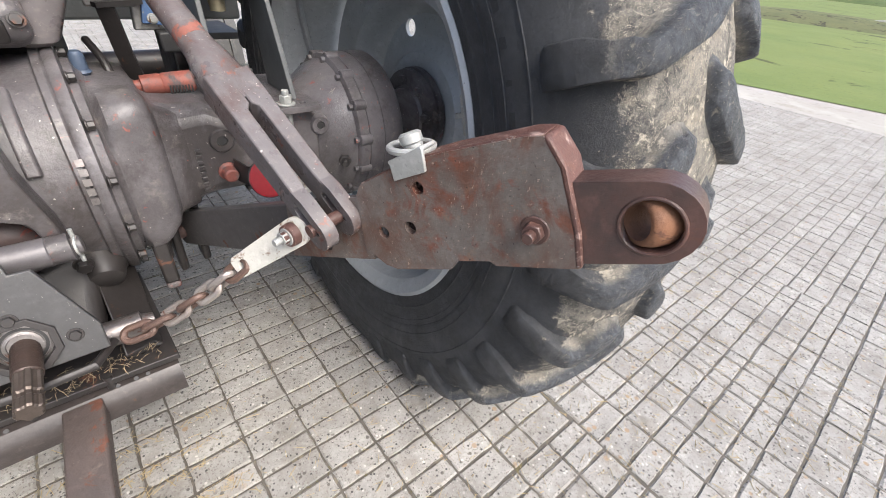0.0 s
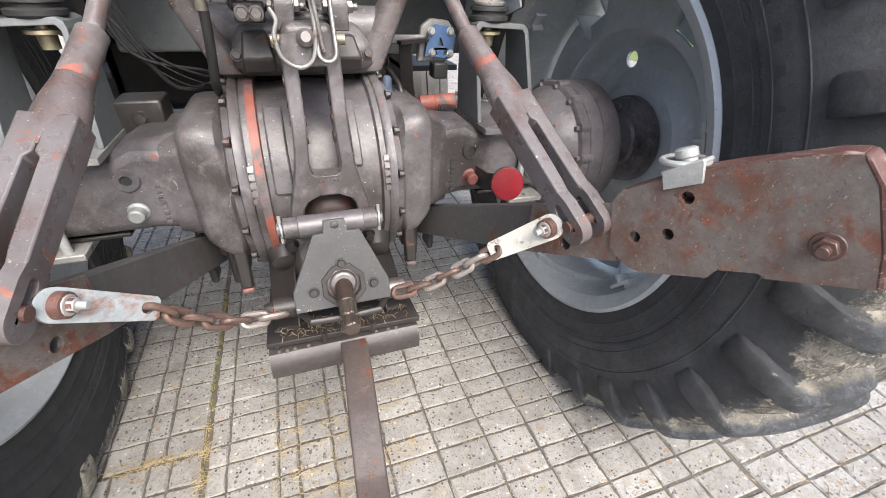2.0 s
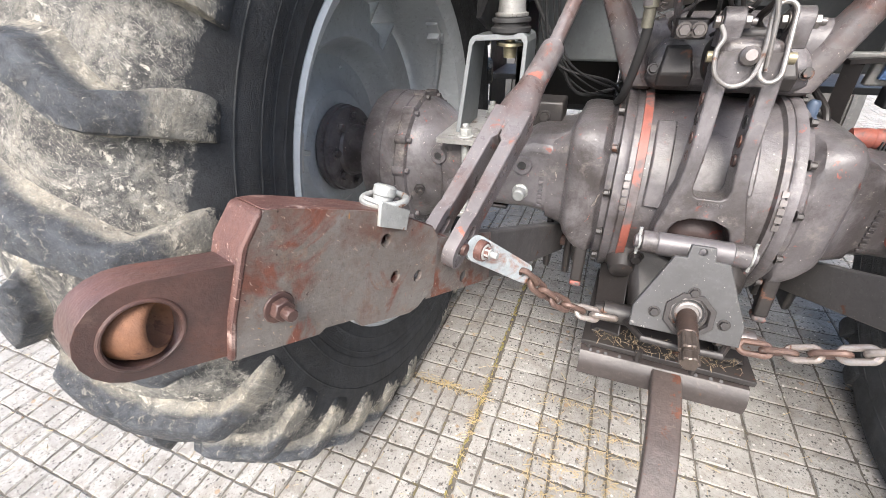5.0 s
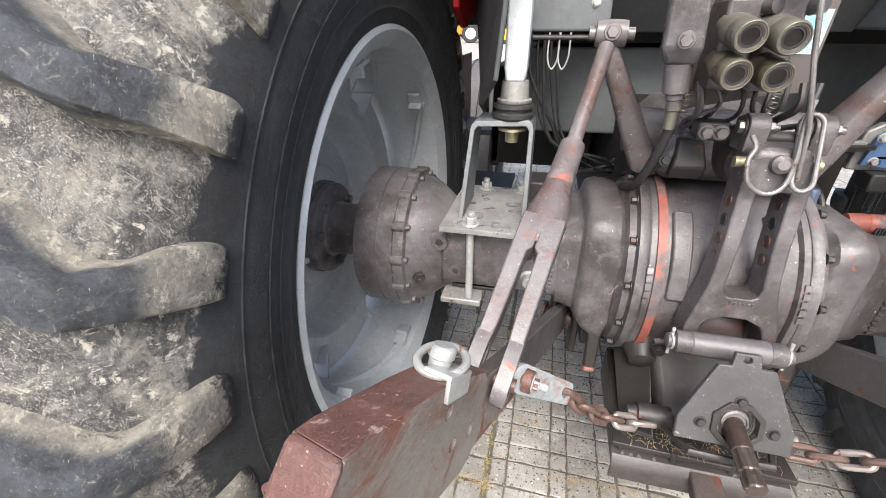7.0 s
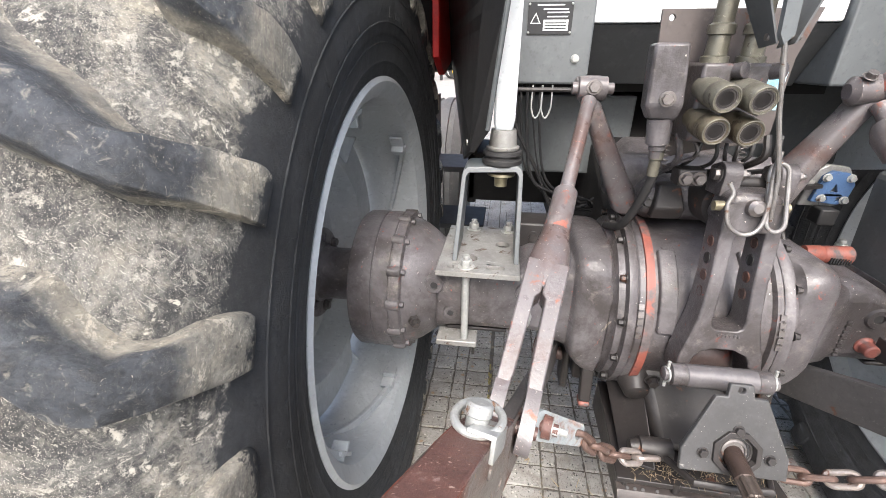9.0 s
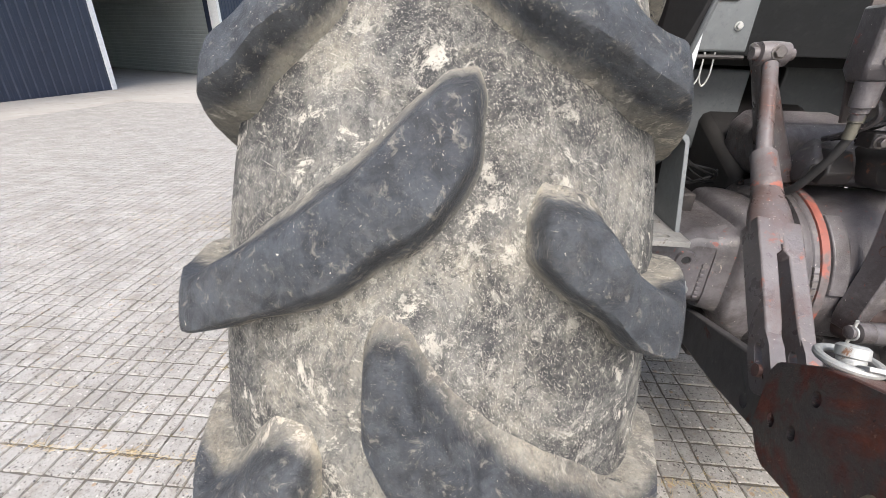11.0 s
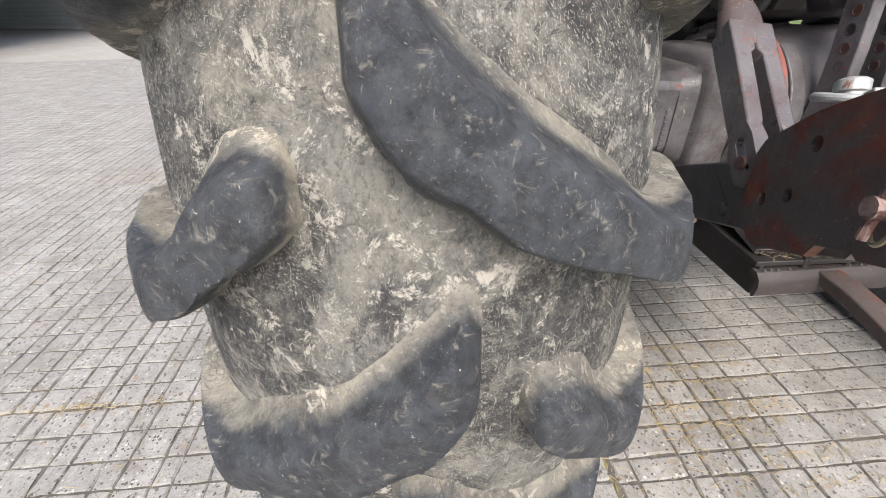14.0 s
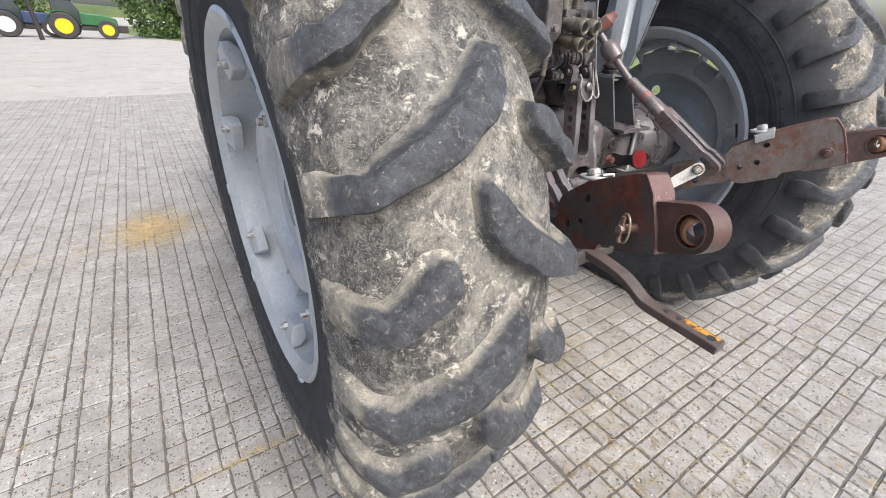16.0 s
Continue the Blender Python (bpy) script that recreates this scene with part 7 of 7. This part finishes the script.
def cell(bm, x0, x1, y0, y1, h=0.0):
    """One raised stone with worn, uneven edges; the nearer ones with a broken outline."""
    e = rg.uniform(0.0025, 0.0060)
    j = lambda a: a + rg.uniform(-0.0030, 0.0030)
    near = abs((x0 + x1) / 2 + 0.2) < 2.6 and -1.0 < (y0 + y1) / 2 < 3.2
    ring = [(x0, y0), (x1, y0), (x1, y1), (x0, y1)]
    if near:
        ring = [p for a, b in zip(ring, ring[1:] + ring[:1]) for p in (a, (a[0] + (b[0] - a[0]) * rg.uniform(0.25, 0.4), a[1] + (b[1] - a[1]) * rg.uniform(0.25, 0.4)), (a[0] + (b[0] - a[0]) * rg.uniform(0.6, 0.75), a[1] + (b[1] - a[1]) * rg.uniform(0.6, 0.75)))]
    cx, cy = (x0 + x1) / 2, (y0 + y1) / 2
    kx, ky = 1 - 2 * e / (x1 - x0), 1 - 2 * e / (y1 - y0)
    base = [bm.verts.new((j(x), j(y), -0.007)) for x, y in ring]
    top = [bm.verts.new((cx + (j(x) - cx) * kx, cy + (j(y) - cy) * ky, h - rg.uniform(0, 0.0025))) for x, y in ring]
    k = len(ring)
    for i in range(k):
        bm.faces.new((base[i], base[(i + 1) % k], top[(i + 1) % k], top[i]))
    bm.faces.new(top)


def cuts(a, b, widths):
    out, p, i = [a], a, rg.randrange(len(widths))
    while True:
        p += widths[i % len(widths)] * rg.uniform(0.93, 1.07)
        i += 1
        if p > b - 0.04:
            return out + [b]
        out.append(p)


SLAB_X, SLAB_Y = 1.69, 2.02
nearest, rest = [], bmesh.new()
for i in range(-6, 5):
    xa, xb = -0.483 + SLAB_X * i, -0.483 + SLAB_X * (i + 1)
    shift = 1.035 if i < 0 else (0.35 if i == 0 else -0.25)
    for k in range(-4, 7):
        ya, yb = shift + SLAB_Y * k, shift + SLAB_Y * (k + 1)
        if xb < X0 or xa > X1 or yb < Y0 or ya > Y1:
            continue
        xs = cuts(xa + 0.0015, xb - 0.0015, (0.162, 0.066, 0.108, 0.064, 0.165, 0.160, 0.155) if i >= 0 else (0.105, 0.062))
        ys = cuts(ya + 0.0015, yb - 0.0015, (0.070, 0.100) if i == 0 else (0.100, 0.103, 0.098) if i < 0 else (0.078, 0.105))
        if i == 0 and k == 0:
            xs = [-0.472, -0.412, -0.255, -0.193, -0.082, -0.020, 0.085, 0.250, 0.425, 0.588, 0.742, 0.900, 1.02, 1.196]
        for a, b in zip(xs, xs[1:]):
            for c, d in zip(ys, ys[1:]):
                gx = gy = (0.0028 if (a + b) / 2 > -1.2 else 0.0023) * max(0.08, min(1.0, (8.2 - math.hypot((a + b) / 2 + 1.0, (c + d) / 2)) / 5.2))   # joints fill with sand away from the traffic
                args = (max(a + gx, X0), min(b - gx, X1), max(c + gy, Y0), min(d - gy, Y1))
                if args[1] - args[0] < 0.02 or args[3] - args[2] < 0.02 or b > 9.25 - 0.26 * d:
                    continue
                if -0.483 < (a + b) / 2 < 0.95 and 0.42 < (c + d) / 2 < 2.1 and len(nearest) < 300:
                    nearest.append(args)
                else:
                    cell(rest, *args)
tagged(part("paving_stones", rest, STONE, pavement, "pale speckled stones with dark aggregate", smooth=False), kind="stuff")


def straw_heap(bm, x, y, spread_x, spread_y, count):
    for _ in range(count):
        px, py, a = rg.gauss(x, spread_x), rg.gauss(y, spread_y), rg.uniform(0, math.pi)
        ln, w = rg.uniform(0.008, 0.045), rg.uniform(0.0007, 0.0018)
        dx, dy = math.cos(a) * ln / 2, math.sin(a) * ln / 2
        z = rg.uniform(0.0005, 0.004)
        hull(bm, [[(px - dx - w * dy / ln, py - dy + w * dx / ln, z), (px - dx + w * dy / ln, py - dy - w * dx / ln, z), (px - dx, py - dy, z + w)],
                  [(px + dx - w * dy / ln, py + dy + w * dx / ln, z + 0.001), (px + dx + w * dy / ln, py + dy - w * dx / ln, z + 0.001), (px + dx, py + dy, z + w + 0.001)]])


bm = bmesh.new()
for y in (0.782, 0.848, 0.948, 1.017, 1.119):
    for x in (-0.2, -0.08, 0.0, 0.13):
        straw_heap(bm, x, y, 0.07, 0.006, 16)
for x in (-0.257, -0.193, -0.082, -0.018):
    straw_heap(bm, x, 0.85, 0.006, 0.16, 45)
straw_heap(bm, -0.62, 1.035, 0.09, 0.012, 130)
straw_heap(bm, -0.483, 0.95, 0.010, 0.16, 110)
straw_heap(bm, -0.22, 0.30, 0.16, 0.20, 460)
straw_heap(bm, -1.4, 1.045, 0.10, 0.010, 110)
straw_heap(bm, -2.25, 1.035, 0.35, 0.014, 170)
straw_heap(bm, -1.62, 3.4, 0.13, 0.17, 3200)
straw_heap(bm, -2.6, 3.2, 0.7, 0.10, 500)
straw_heap(bm, -1.0, 2.6, 0.6, 0.5, 250)
straw_heap(bm, 0.4, 0.8, 0.9, 0.9, 420)
straw_heap(bm, -0.9, 0.2, 0.8, 0.5, 260)
straw_heap(bm, -2.4, 1.4, 0.8, 1.2, 320)
straw_heap(bm, 1.5, 0.2, 0.6, 0.6, 320)
straw_heap(bm, 2.0, -0.1, 0.5, 0.3, 160)
straw_heap(bm, 1.5, 0.3, 0.5, 0.5, 420)
straw_heap(bm, 2.3, 0.9, 0.6, 0.6, 420)
straw_heap(bm, 0.5, 0.35, 0.35, 0.3, 220)
for k in range(14):
    straw_heap(bm, rg.uniform(-0.5, 0.35), -0.25 + 0.083 * k, 0.10, 0.007, 26)
    straw_heap(bm, -0.45 + 0.075 * k, rg.uniform(-0.3, 0.6), 0.006, 0.12, 22)
for k in range(7):
    straw_heap(bm, 1.9, -0.35 + 0.17 * k, 0.4, 0.008, 26)
tagged(part("straw", bm, STRAW, smooth=False), "scattered dry straw in the paving joints", "straw", kind="stuff")
bm = bmesh.new()
for k in range(150):
    y = rg.uniform(0.6, 1.9)
    x = -0.483 + rg.gauss(0, 0.004)
    r = rg.uniform(0.002, 0.007)
    hull(bm, [[(x + r * math.cos(t), y + r * math.sin(t) * 2, -0.009) for t in (0, 1.2, 2.5, 3.8, 5.0)], [(x + 0.5 * r * math.cos(t), y + r * math.sin(t), -0.001) for t in (0, 1.2, 2.5, 3.8, 5.0)]])
tagged(part("moss", bm, MOSS), "yellow-green moss in the slab joint", "moss", kind="stuff")
bm = bmesh.new()
for k in range(170):
    px, py, a = rg.uniform(-0.15, 0.15), rg.uniform(0.795, 0.86), rg.uniform(0, 3.14)
    ln = rg.uniform(0.006, 0.028)
    tube(bm, [(px - ln / 2 * math.cos(a), py - ln / 2 * math.sin(a), 0.6295 + rg.uniform(0, 0.008)), (px, py, 0.632 + rg.uniform(0, 0.01)), (px + ln / 2 * math.cos(a), py + ln / 2 * math.sin(a), 0.6295 + rg.uniform(0, 0.006))], 0.0005, 4)
tagged(part("chaff", bm, CHAFF, smooth=False), "straw and chaff lying on the drawbar plate", "straw", kind="stuff")

# ---- shed on the left: navy sheet wall with a white-framed pale roller door
NAVY = material("navy_sheet_cladding", (0.018, 0.024, 0.045), (0.022, 0.03, 0.055), rough=0.5, bump=0.03, size=0.1)
WHITE = material("white_frame_paint", (0.75, 0.75, 0.74), (0.68, 0.68, 0.67), rough=0.5, bump=0.02, size=0.3)
SHEET = material("pale_ribbed_sheet", (0.50, 0.53, 0.51), (0.44, 0.47, 0.455), rough=0.5, bump=0.03, size=0.3)
shed = thing("shed", "navy sheet-clad shed with open bay and pale inner wall", "building")
for y0, y1 in ((2.0, 12.75), (19.3, 31.5)):
    bm = bmesh.new()
    n = int((y1 - y0) / 0.25)
    skin = []
    for q in range(n):
        a, w, lift = y0 + (y1 - y0) * q / n, (y1 - y0) / n, 0.025
        skin += [(-12.0, a), (-12.0, a + w * 0.45), (-12.0 + lift, a + w * 0.55), (-12.0 + lift, a + w * 0.9)]
    skin += [(-12.0, y1), (-12.6, y1), (-12.6, y0)]
    hull(bm, [[(x, y, z) for x, y in skin] for z in (-0.01, 5.5)])
    part("wall", bm, NAVY, shed, smooth=False)
bm = bmesh.new()
box(bm, (-12.6, 12.75, 4.2), (-12.0, 19.3, 5.5))
part("lintel", bm, NAVY, shed, smooth=False)
# inner wall of the bay, running back from the far post, with horizontal ribs
bm = bmesh.new()
lean = Vector((-9.4, 3.9, 0)).normalized()
out_ = Vector((lean.y, -lean.x, 0)) * -1
ribs = []
for q in range(36):
    ribs += [(0.0, q * 0.15), (0.014, q * 0.15 + 0.03), (0.014, q * 0.15 + 0.11), (0.0, q * 0.15 + 0.14)]
ribs += [(0.0, 5.45), (-0.10, 5.45), (-0.10, -0.01)]
hull(bm, [[Vector((-12.45, 19.35, 0)) + lean * d + out_ * o + Vector((0, 0, z)) for o, z in ribs] for d in (0.0, 10.2)])
part("inner_wall", bm, SHEET, shed, "pale ribbed sheet wall inside the bay", smooth=False)
for lo_, hi_ in (((-22.3, 12.4, -0.01), (-22.0, 24.0, 5.5)), ((-22.0, 12.4, -0.01), (-12.6, 12.7, 5.5))):
    bm = bmesh.new()
    box(bm, lo_, hi_)
    part("rear_wall", bm, SHEET, shed, smooth=False)
for y in (12.75, 19.3):
    bm = bmesh.new()
    box(bm, (-12.35, y - 0.09, -0.01), (-11.95, y + 0.09, 4.2))
    part("door_frame", bm, WHITE, shed, "white door frame", smooth=False, bevel=0.01)
bm = bmesh.new()
hull(bm, [[(-22.4, y, 5.5), (-11.2, y, 5.5), (-11.2, y, 5.65), (-17, y, 7.6), (-22.8, y, 5.65)] for y in (2.0, 31.5)])
part("roof", bm, CABDARK, shed, smooth=False)

# ---- distance: machines, trees, hedges
GREENP = material("green_machine_paint", (0.012, 0.11, 0.03), (0.01, 0.085, 0.025), rough=0.35, bump=0.02, size=0.5)
YELLOWP = material("yellow_wheel_paint", (0.75, 0.50, 0.01), (0.65, 0.42, 0.01), rough=0.4, bump=0.02, size=0.5)
DARKG = material("dark_glass", (0.02, 0.03, 0.035), (0.03, 0.04, 0.045), rough=0.1, bump=0.0)


def far_wheel(owner, x, r, w, hubm, y=0.0, rimk=0.6):
    bm = bmesh.new()
    seg = 40
    prof = [(-w / 2, r * rimk), (-w / 2, r * 0.93), (-w * 0.4, r), (w * 0.4, r), (w / 2, r * 0.93), (w / 2, r * rimk)]
    rows = []
    for i in range(seg):
        t = 2 * math.pi * i / seg
        rows.append([bm.verts.new((x + rr * (1.03 if i % 2 and rr > 0.98 * r else 1) * math.cos(t), y + o, r + rr * (1.03 if i % 2 and rr > 0.98 * r else 1) * math.sin(t))) for o, rr in prof])
    for i in range(seg):
        a, b = rows[i], rows[(i + 1) % seg]
        for j in range(len(prof)):
            bm.faces.new((a[j], a[(j + 1) % len(prof)], b[(j + 1) % len(prof)], b[j]))
    ty = part("tyre", bm, BLACK, owner)
    bm = bmesh.new()
    turned(bm, (x, y - w * 0.42, r), (0, 1, 0), [(0, r * rimk), (w * 0.1, r * rimk * 0.9), (w * 0.25, r * 0.25), (w * 0.2, r * 0.12), (w * 0.8, r * rimk)], 32)
    part("rim", bm, hubm, ty)


def far_tractor(name, label, body, hubm, m, k):
    t = thing(name, label, "tractor")
    far_wheel(t, 0, 0.92, 0.55, hubm, -0.75)
    far_wheel(t, 0, 0.92, 0.55, hubm, 0.75)
    far_wheel(t, 2.75, 0.68, 0.45, hubm, -0.75)
    far_wheel(t, 2.75, 0.68, 0.45, hubm, 0.75)
    bm = bmesh.new()
    hull(bm, [[(1.0, -0.42, 1.0), (1.0, 0.42, 1.0), (1.0, 0.40, 1.9), (1.0, -0.40, 1.9)], [(2.6, -0.42, 0.9), (2.6, 0.42, 0.9), (2.6, 0.36, 1.75), (2.6, -0.36, 1.75)], [(3.5, -0.36, 0.85), (3.5, 0.36, 0.85), (3.45, 0.28, 1.45), (3.45, -0.28, 1.45)]])
    part("bonnet", bm, body, t, bevel=0.08)
    bm = bmesh.new()
    hull(bm, [[(-0.45, -0.7, 1.2), (1.05, -0.7, 1.0), (1.05, 0.7, 1.0), (-0.45, 0.7, 1.2)], [(-0.55, -0.75, 1.9), (1.15, -0.7, 1.9), (1.15, 0.7, 1.9), (-0.55, 0.75, 1.9)], [(-0.4, -0.65, 2.72), (0.85, -0.65, 2.72), (0.85, 0.65, 2.72), (-0.4, 0.65, 2.72)]])
    part("cab_glass", bm, DARKG, t, bevel=0.05)
    bm = bmesh.new()
    box(bm, (-0.55, -0.78, 2.72), (1.0, 0.78, 2.95))
    part("cab_roof", bm, body, t, bevel=0.08)
    for y in (-0.75, 0.75):
        bm = bmesh.new()
        arc = [(1.02 * math.cos(radians(a)), 0.92 + 1.02 * math.sin(radians(a))) for a in range(20, 161, 14)]
        hull(bm, [[(x, y - 0.25, z), (x, y + 0.25, z), (x, y + 0.25, z + 0.05), (x, y - 0.25, z + 0.05)] for x, z in arc])
        part("fender", bm, body, t)
    bm = bmesh.new()
    box(bm, (3.4, -0.5, 0.45), (4.1, 0.5, 1.0))
    box(bm, (1.0, -0.3, 0.6), (3.5, 0.3, 1.0))
    part("chassis", bm, CASTDARK, t, bevel=0.05)
    for o in t.children:
        pass
    t.matrix_basis = m @ Matrix.Scale(k, 4)
    return t


far_tractor("parked_tractor", "parked green tractor with yellow wheels across the yard", GREENP, YELLOWP, pose(-4.35, 34.5, -0.01), 0.72)
far_tractor("parked_tractor", "parked dark blue tractor with white wheels", material("dark_blue_machine_paint", (0.02, 0.045, 0.12), (0.015, 0.035, 0.09), rough=0.4, bump=0.02, size=0.5), WHITE, pose(-7.1, 36.0, -0.01, 0, 0, 8), 0.72)
far_tractor("parked_tractor", "parked red machine beside the shed", material("red_machine_paint", (0.40, 0.03, 0.025), (0.3, 0.025, 0.02), rough=0.4, bump=0.02, size=0.5), WHITE, pose(-15.6, 50.0, -0.01), 0.6)
far_tractor("parked_tractor", "parked yellow machine beside the shed", material("amber_machine_paint", (0.50, 0.24, 0.03), (0.4, 0.18, 0.02), rough=0.4, bump=0.02, size=0.5), BLACK, pose(-13.0, 49.0, -0.01, 0, 0, 15), 0.6)
LOADER = material("orange_yellow_machine_paint", (0.62, 0.25, 0.02), (0.5, 0.19, 0.015), rough=0.45, bump=0.02, size=0.5)
digger = thing("loader", "small orange-yellow loader parked in the distance", "loader")
bm = bmesh.new()
hull(bm, [[(-0.5, -0.6, 0.4), (1.6, -0.6, 0.4), (1.6, 0.6, 0.4), (-0.5, 0.6, 0.4)], [(-0.4, -0.6, 1.2), (1.3, -0.5, 1.0), (1.3, 0.5, 1.0), (-0.4, 0.6, 1.2)]])
part("body", bm, LOADER, digger, bevel=0.08)
bm = bmesh.new()
box(bm, (-0.3, -0.5, 1.2), (0.6, 0.5, 2.1))
part("cab", bm, DARKG, digger, bevel=0.05)
bm = bmesh.new()
tube(bm, [(0.9, 0, 1.0), (1.9, 0, 1.9), (2.8, 0, 1.2)], 0.1, flat=(0.12, 0.09))
part("boom", bm, LOADER, digger)
far_wheel(digger, 0.0, 0.45, 0.3, WHITE, -0.6)
far_wheel(digger, 1.2, 0.45, 0.3, WHITE, -0.6)
digger.matrix_basis = pose(-9.4, 44.0, -0.01, 0, 0, 170)
post = thing("lamp_post", "dark steel post at the edge of the yard", "post")
bm = bmesh.new()
rod(bm, (0, 0, 0), (-0.12, 0, 5.5), 0.11, 0.08)
part("shaft", bm, CASTDARK, post)
post.matrix_basis = pose(-5.35, 32.5, -0.014)

LEAF = material("summer_leaves", (0.065, 0.115, 0.022), (0.04, 0.075, 0.016), None, 0, (0.12, 0.16, 0.04), 0.1, rough=0.7, size=0.8, bump=0.1)
BARK = material("tree_bark", (0.10, 0.08, 0.06), (0.07, 0.055, 0.04), rough=0.9, size=1, bump=0.5)


def tree(x, y, h, spread, seed):
    r = random.Random(seed)
    t = thing("tree", "leafy green tree at the far edge of the yard", "tree", "trees behind the yard")
    bm = bmesh.new()
    tube(bm, smooth_path([(0, 0, 0), (0.1, 0.05, h * 0.25), (-0.05, 0, h * 0.5), (0.1, 0, h * 0.8)], 4), [0.22 - 0.014 * i for i in range(13)], 10)
    for _ in range(9):
        a, z = r.uniform(0, 6.28), r.uniform(0.2, 0.6) * h
        tube(bm, smooth_path([(0, 0, z), (spread * 0.35 * math.cos(a), spread * 0.35 * math.sin(a), z + 0.12 * h), (spread * 0.8 * math.cos(a), spread * 0.8 * math.sin(a), z + 0.2 * h)], 3), [0.08, 0.07, 0.06, 0.05, 0.04, 0.03, 0.02], 6)
    part("trunk", bm, BARK, t)
    verts, faces = [], []
    for _ in range(240):
        a, rad, z = r.uniform(0, 6.28), spread * math.sqrt(r.random()), r.uniform(0.06, 1.0)
        k = 0.45 + 0.75 * math.sin(math.pi * min(1, max(0, z * 0.85 + 0.1)))
        c = (rad * k * math.cos(a), rad * k * math.sin(a), z * h)
        size = r.uniform(0.25, 0.6)
        for _ in range(34):
            p = [c[i] + r.gauss(0, size * 0.55) for i in range(3)]
            s = r.uniform(0.07, 0.17)
            u, w = Vector((r.gauss(0, 1), r.gauss(0, 1), r.gauss(0, 1))).normalized() * s, Vector((r.gauss(0, 1), r.gauss(0, 1), r.gauss(0, 1))).normalized() * s * 0.6
            b = len(verts)
            P = Vector(p)
            verts += [P - u, P + w, P + u, P - w]
            faces.append((b, b + 1, b + 2, b + 3))
    me = bpy.data.meshes.new("crown")
    me.from_pydata(verts, [], faces)
    me.materials.append(LEAF)
    cr = new("crown", me)
    cr.parent = t
    t.matrix_basis = pose(x, y, -0.02)
    return t


tree(1.4, 36.5, 4.6, 2.6, 1)
tree(4.6, 38.0, 5.6, 3.0, 2)
tree(-15.0, 47.0, 5.5, 3.4, 3)
tree(-9.5, 52.0, 4.2, 3.0, 4)
tree(9.0, 45.0, 6.0, 3.2, 5)
# far rise and hedges as a low ridge
bm = bmesh.new()
pts = []
for q in range(73):
    a = radians(-60 + q * 5)
    d = 150
    pts.append((d * math.cos(a), d * math.sin(a) + 20, 2.0 + 1.6 * noise.noise(Vector((q * 0.35, 0.5, 0)))))
rows = [[bm.verts.new((x, y, -0.05)) for x, y, z in pts], [bm.verts.new((x * 1.02, y * 1.02, z)) for x, y, z in pts], [bm.verts.new((x * 1.5, y * 1.5, z * 1.6)) for x, y, z in pts]]
for a, b in zip(rows, rows[1:]):
    for q in range(72):
        bm.faces.new((a[q], a[q + 1], b[q + 1], b[q]))
tagged(part("backdrop_hills", bm, material("far_hedgerow", (0.06, 0.09, 0.03), (0.10, 0.13, 0.045), (0.15, 0.16, 0.07), 0.1, rough=1.0, size=0.02, bump=0.0)), "distant dark hedgerows and low hills", "hills", kind="structure")
# low bank with rough grass and pale blocks beyond the lawn
bm = bmesh.new()
rows = []
for q in range(41):
    y = -30 + q * 2.0
    x = 34 - 0.26 * y
    hgt = 0.35 + 0.25 * noise.noise(Vector((q * 0.4, 2.0, 0)))
    rows.append([bm.verts.new(p) for p in ((x - 3, y, -0.02), (x, y, hgt), (x + 3, y, hgt * 1.1), (x + 8, y, -0.02))])
for a, b in zip(rows, rows[1:]):
    for j in range(3):
        bm.faces.new((a[j], a[j + 1], b[j + 1], b[j]))
tagged(part("bank", bm, material("rough_bank_grass", (0.075, 0.085, 0.03), (0.12, 0.12, 0.045), (0.05, 0.05, 0.025), 0.2, rough=0.95, size=0.15, bump=0.3), grass), "rough darker grass bank")
kerb = thing("rubble", "rough brown stones lying beyond the grass", "stones")
for q in range(5):
    bm = bmesh.new()
    bmesh.ops.create_icosphere(bm, subdivisions=2, radius=1.0)
    for v in bm.verts:
        v.co = v.co * (1 + 0.25 * noise.noise(v.co * 1.5 + Vector((q * 3, 0, 0))))
        v.co = Vector((v.co.x * 0.8, v.co.y * 1.1, max(v.co.z * 0.45, -0.1)))
    part("stone", bm, RUSTY if q % 2 else STONE, kerb, at=pose(35 + 1.0 * q, 4.2 - 1.5 * q, 0.1))

# ---- single stones of the nearest slab, objects of their own
for args in nearest:
    bm = bmesh.new()
    cell(bm, *args)
    part("stone", bm, STONE, pavement, smooth=False)
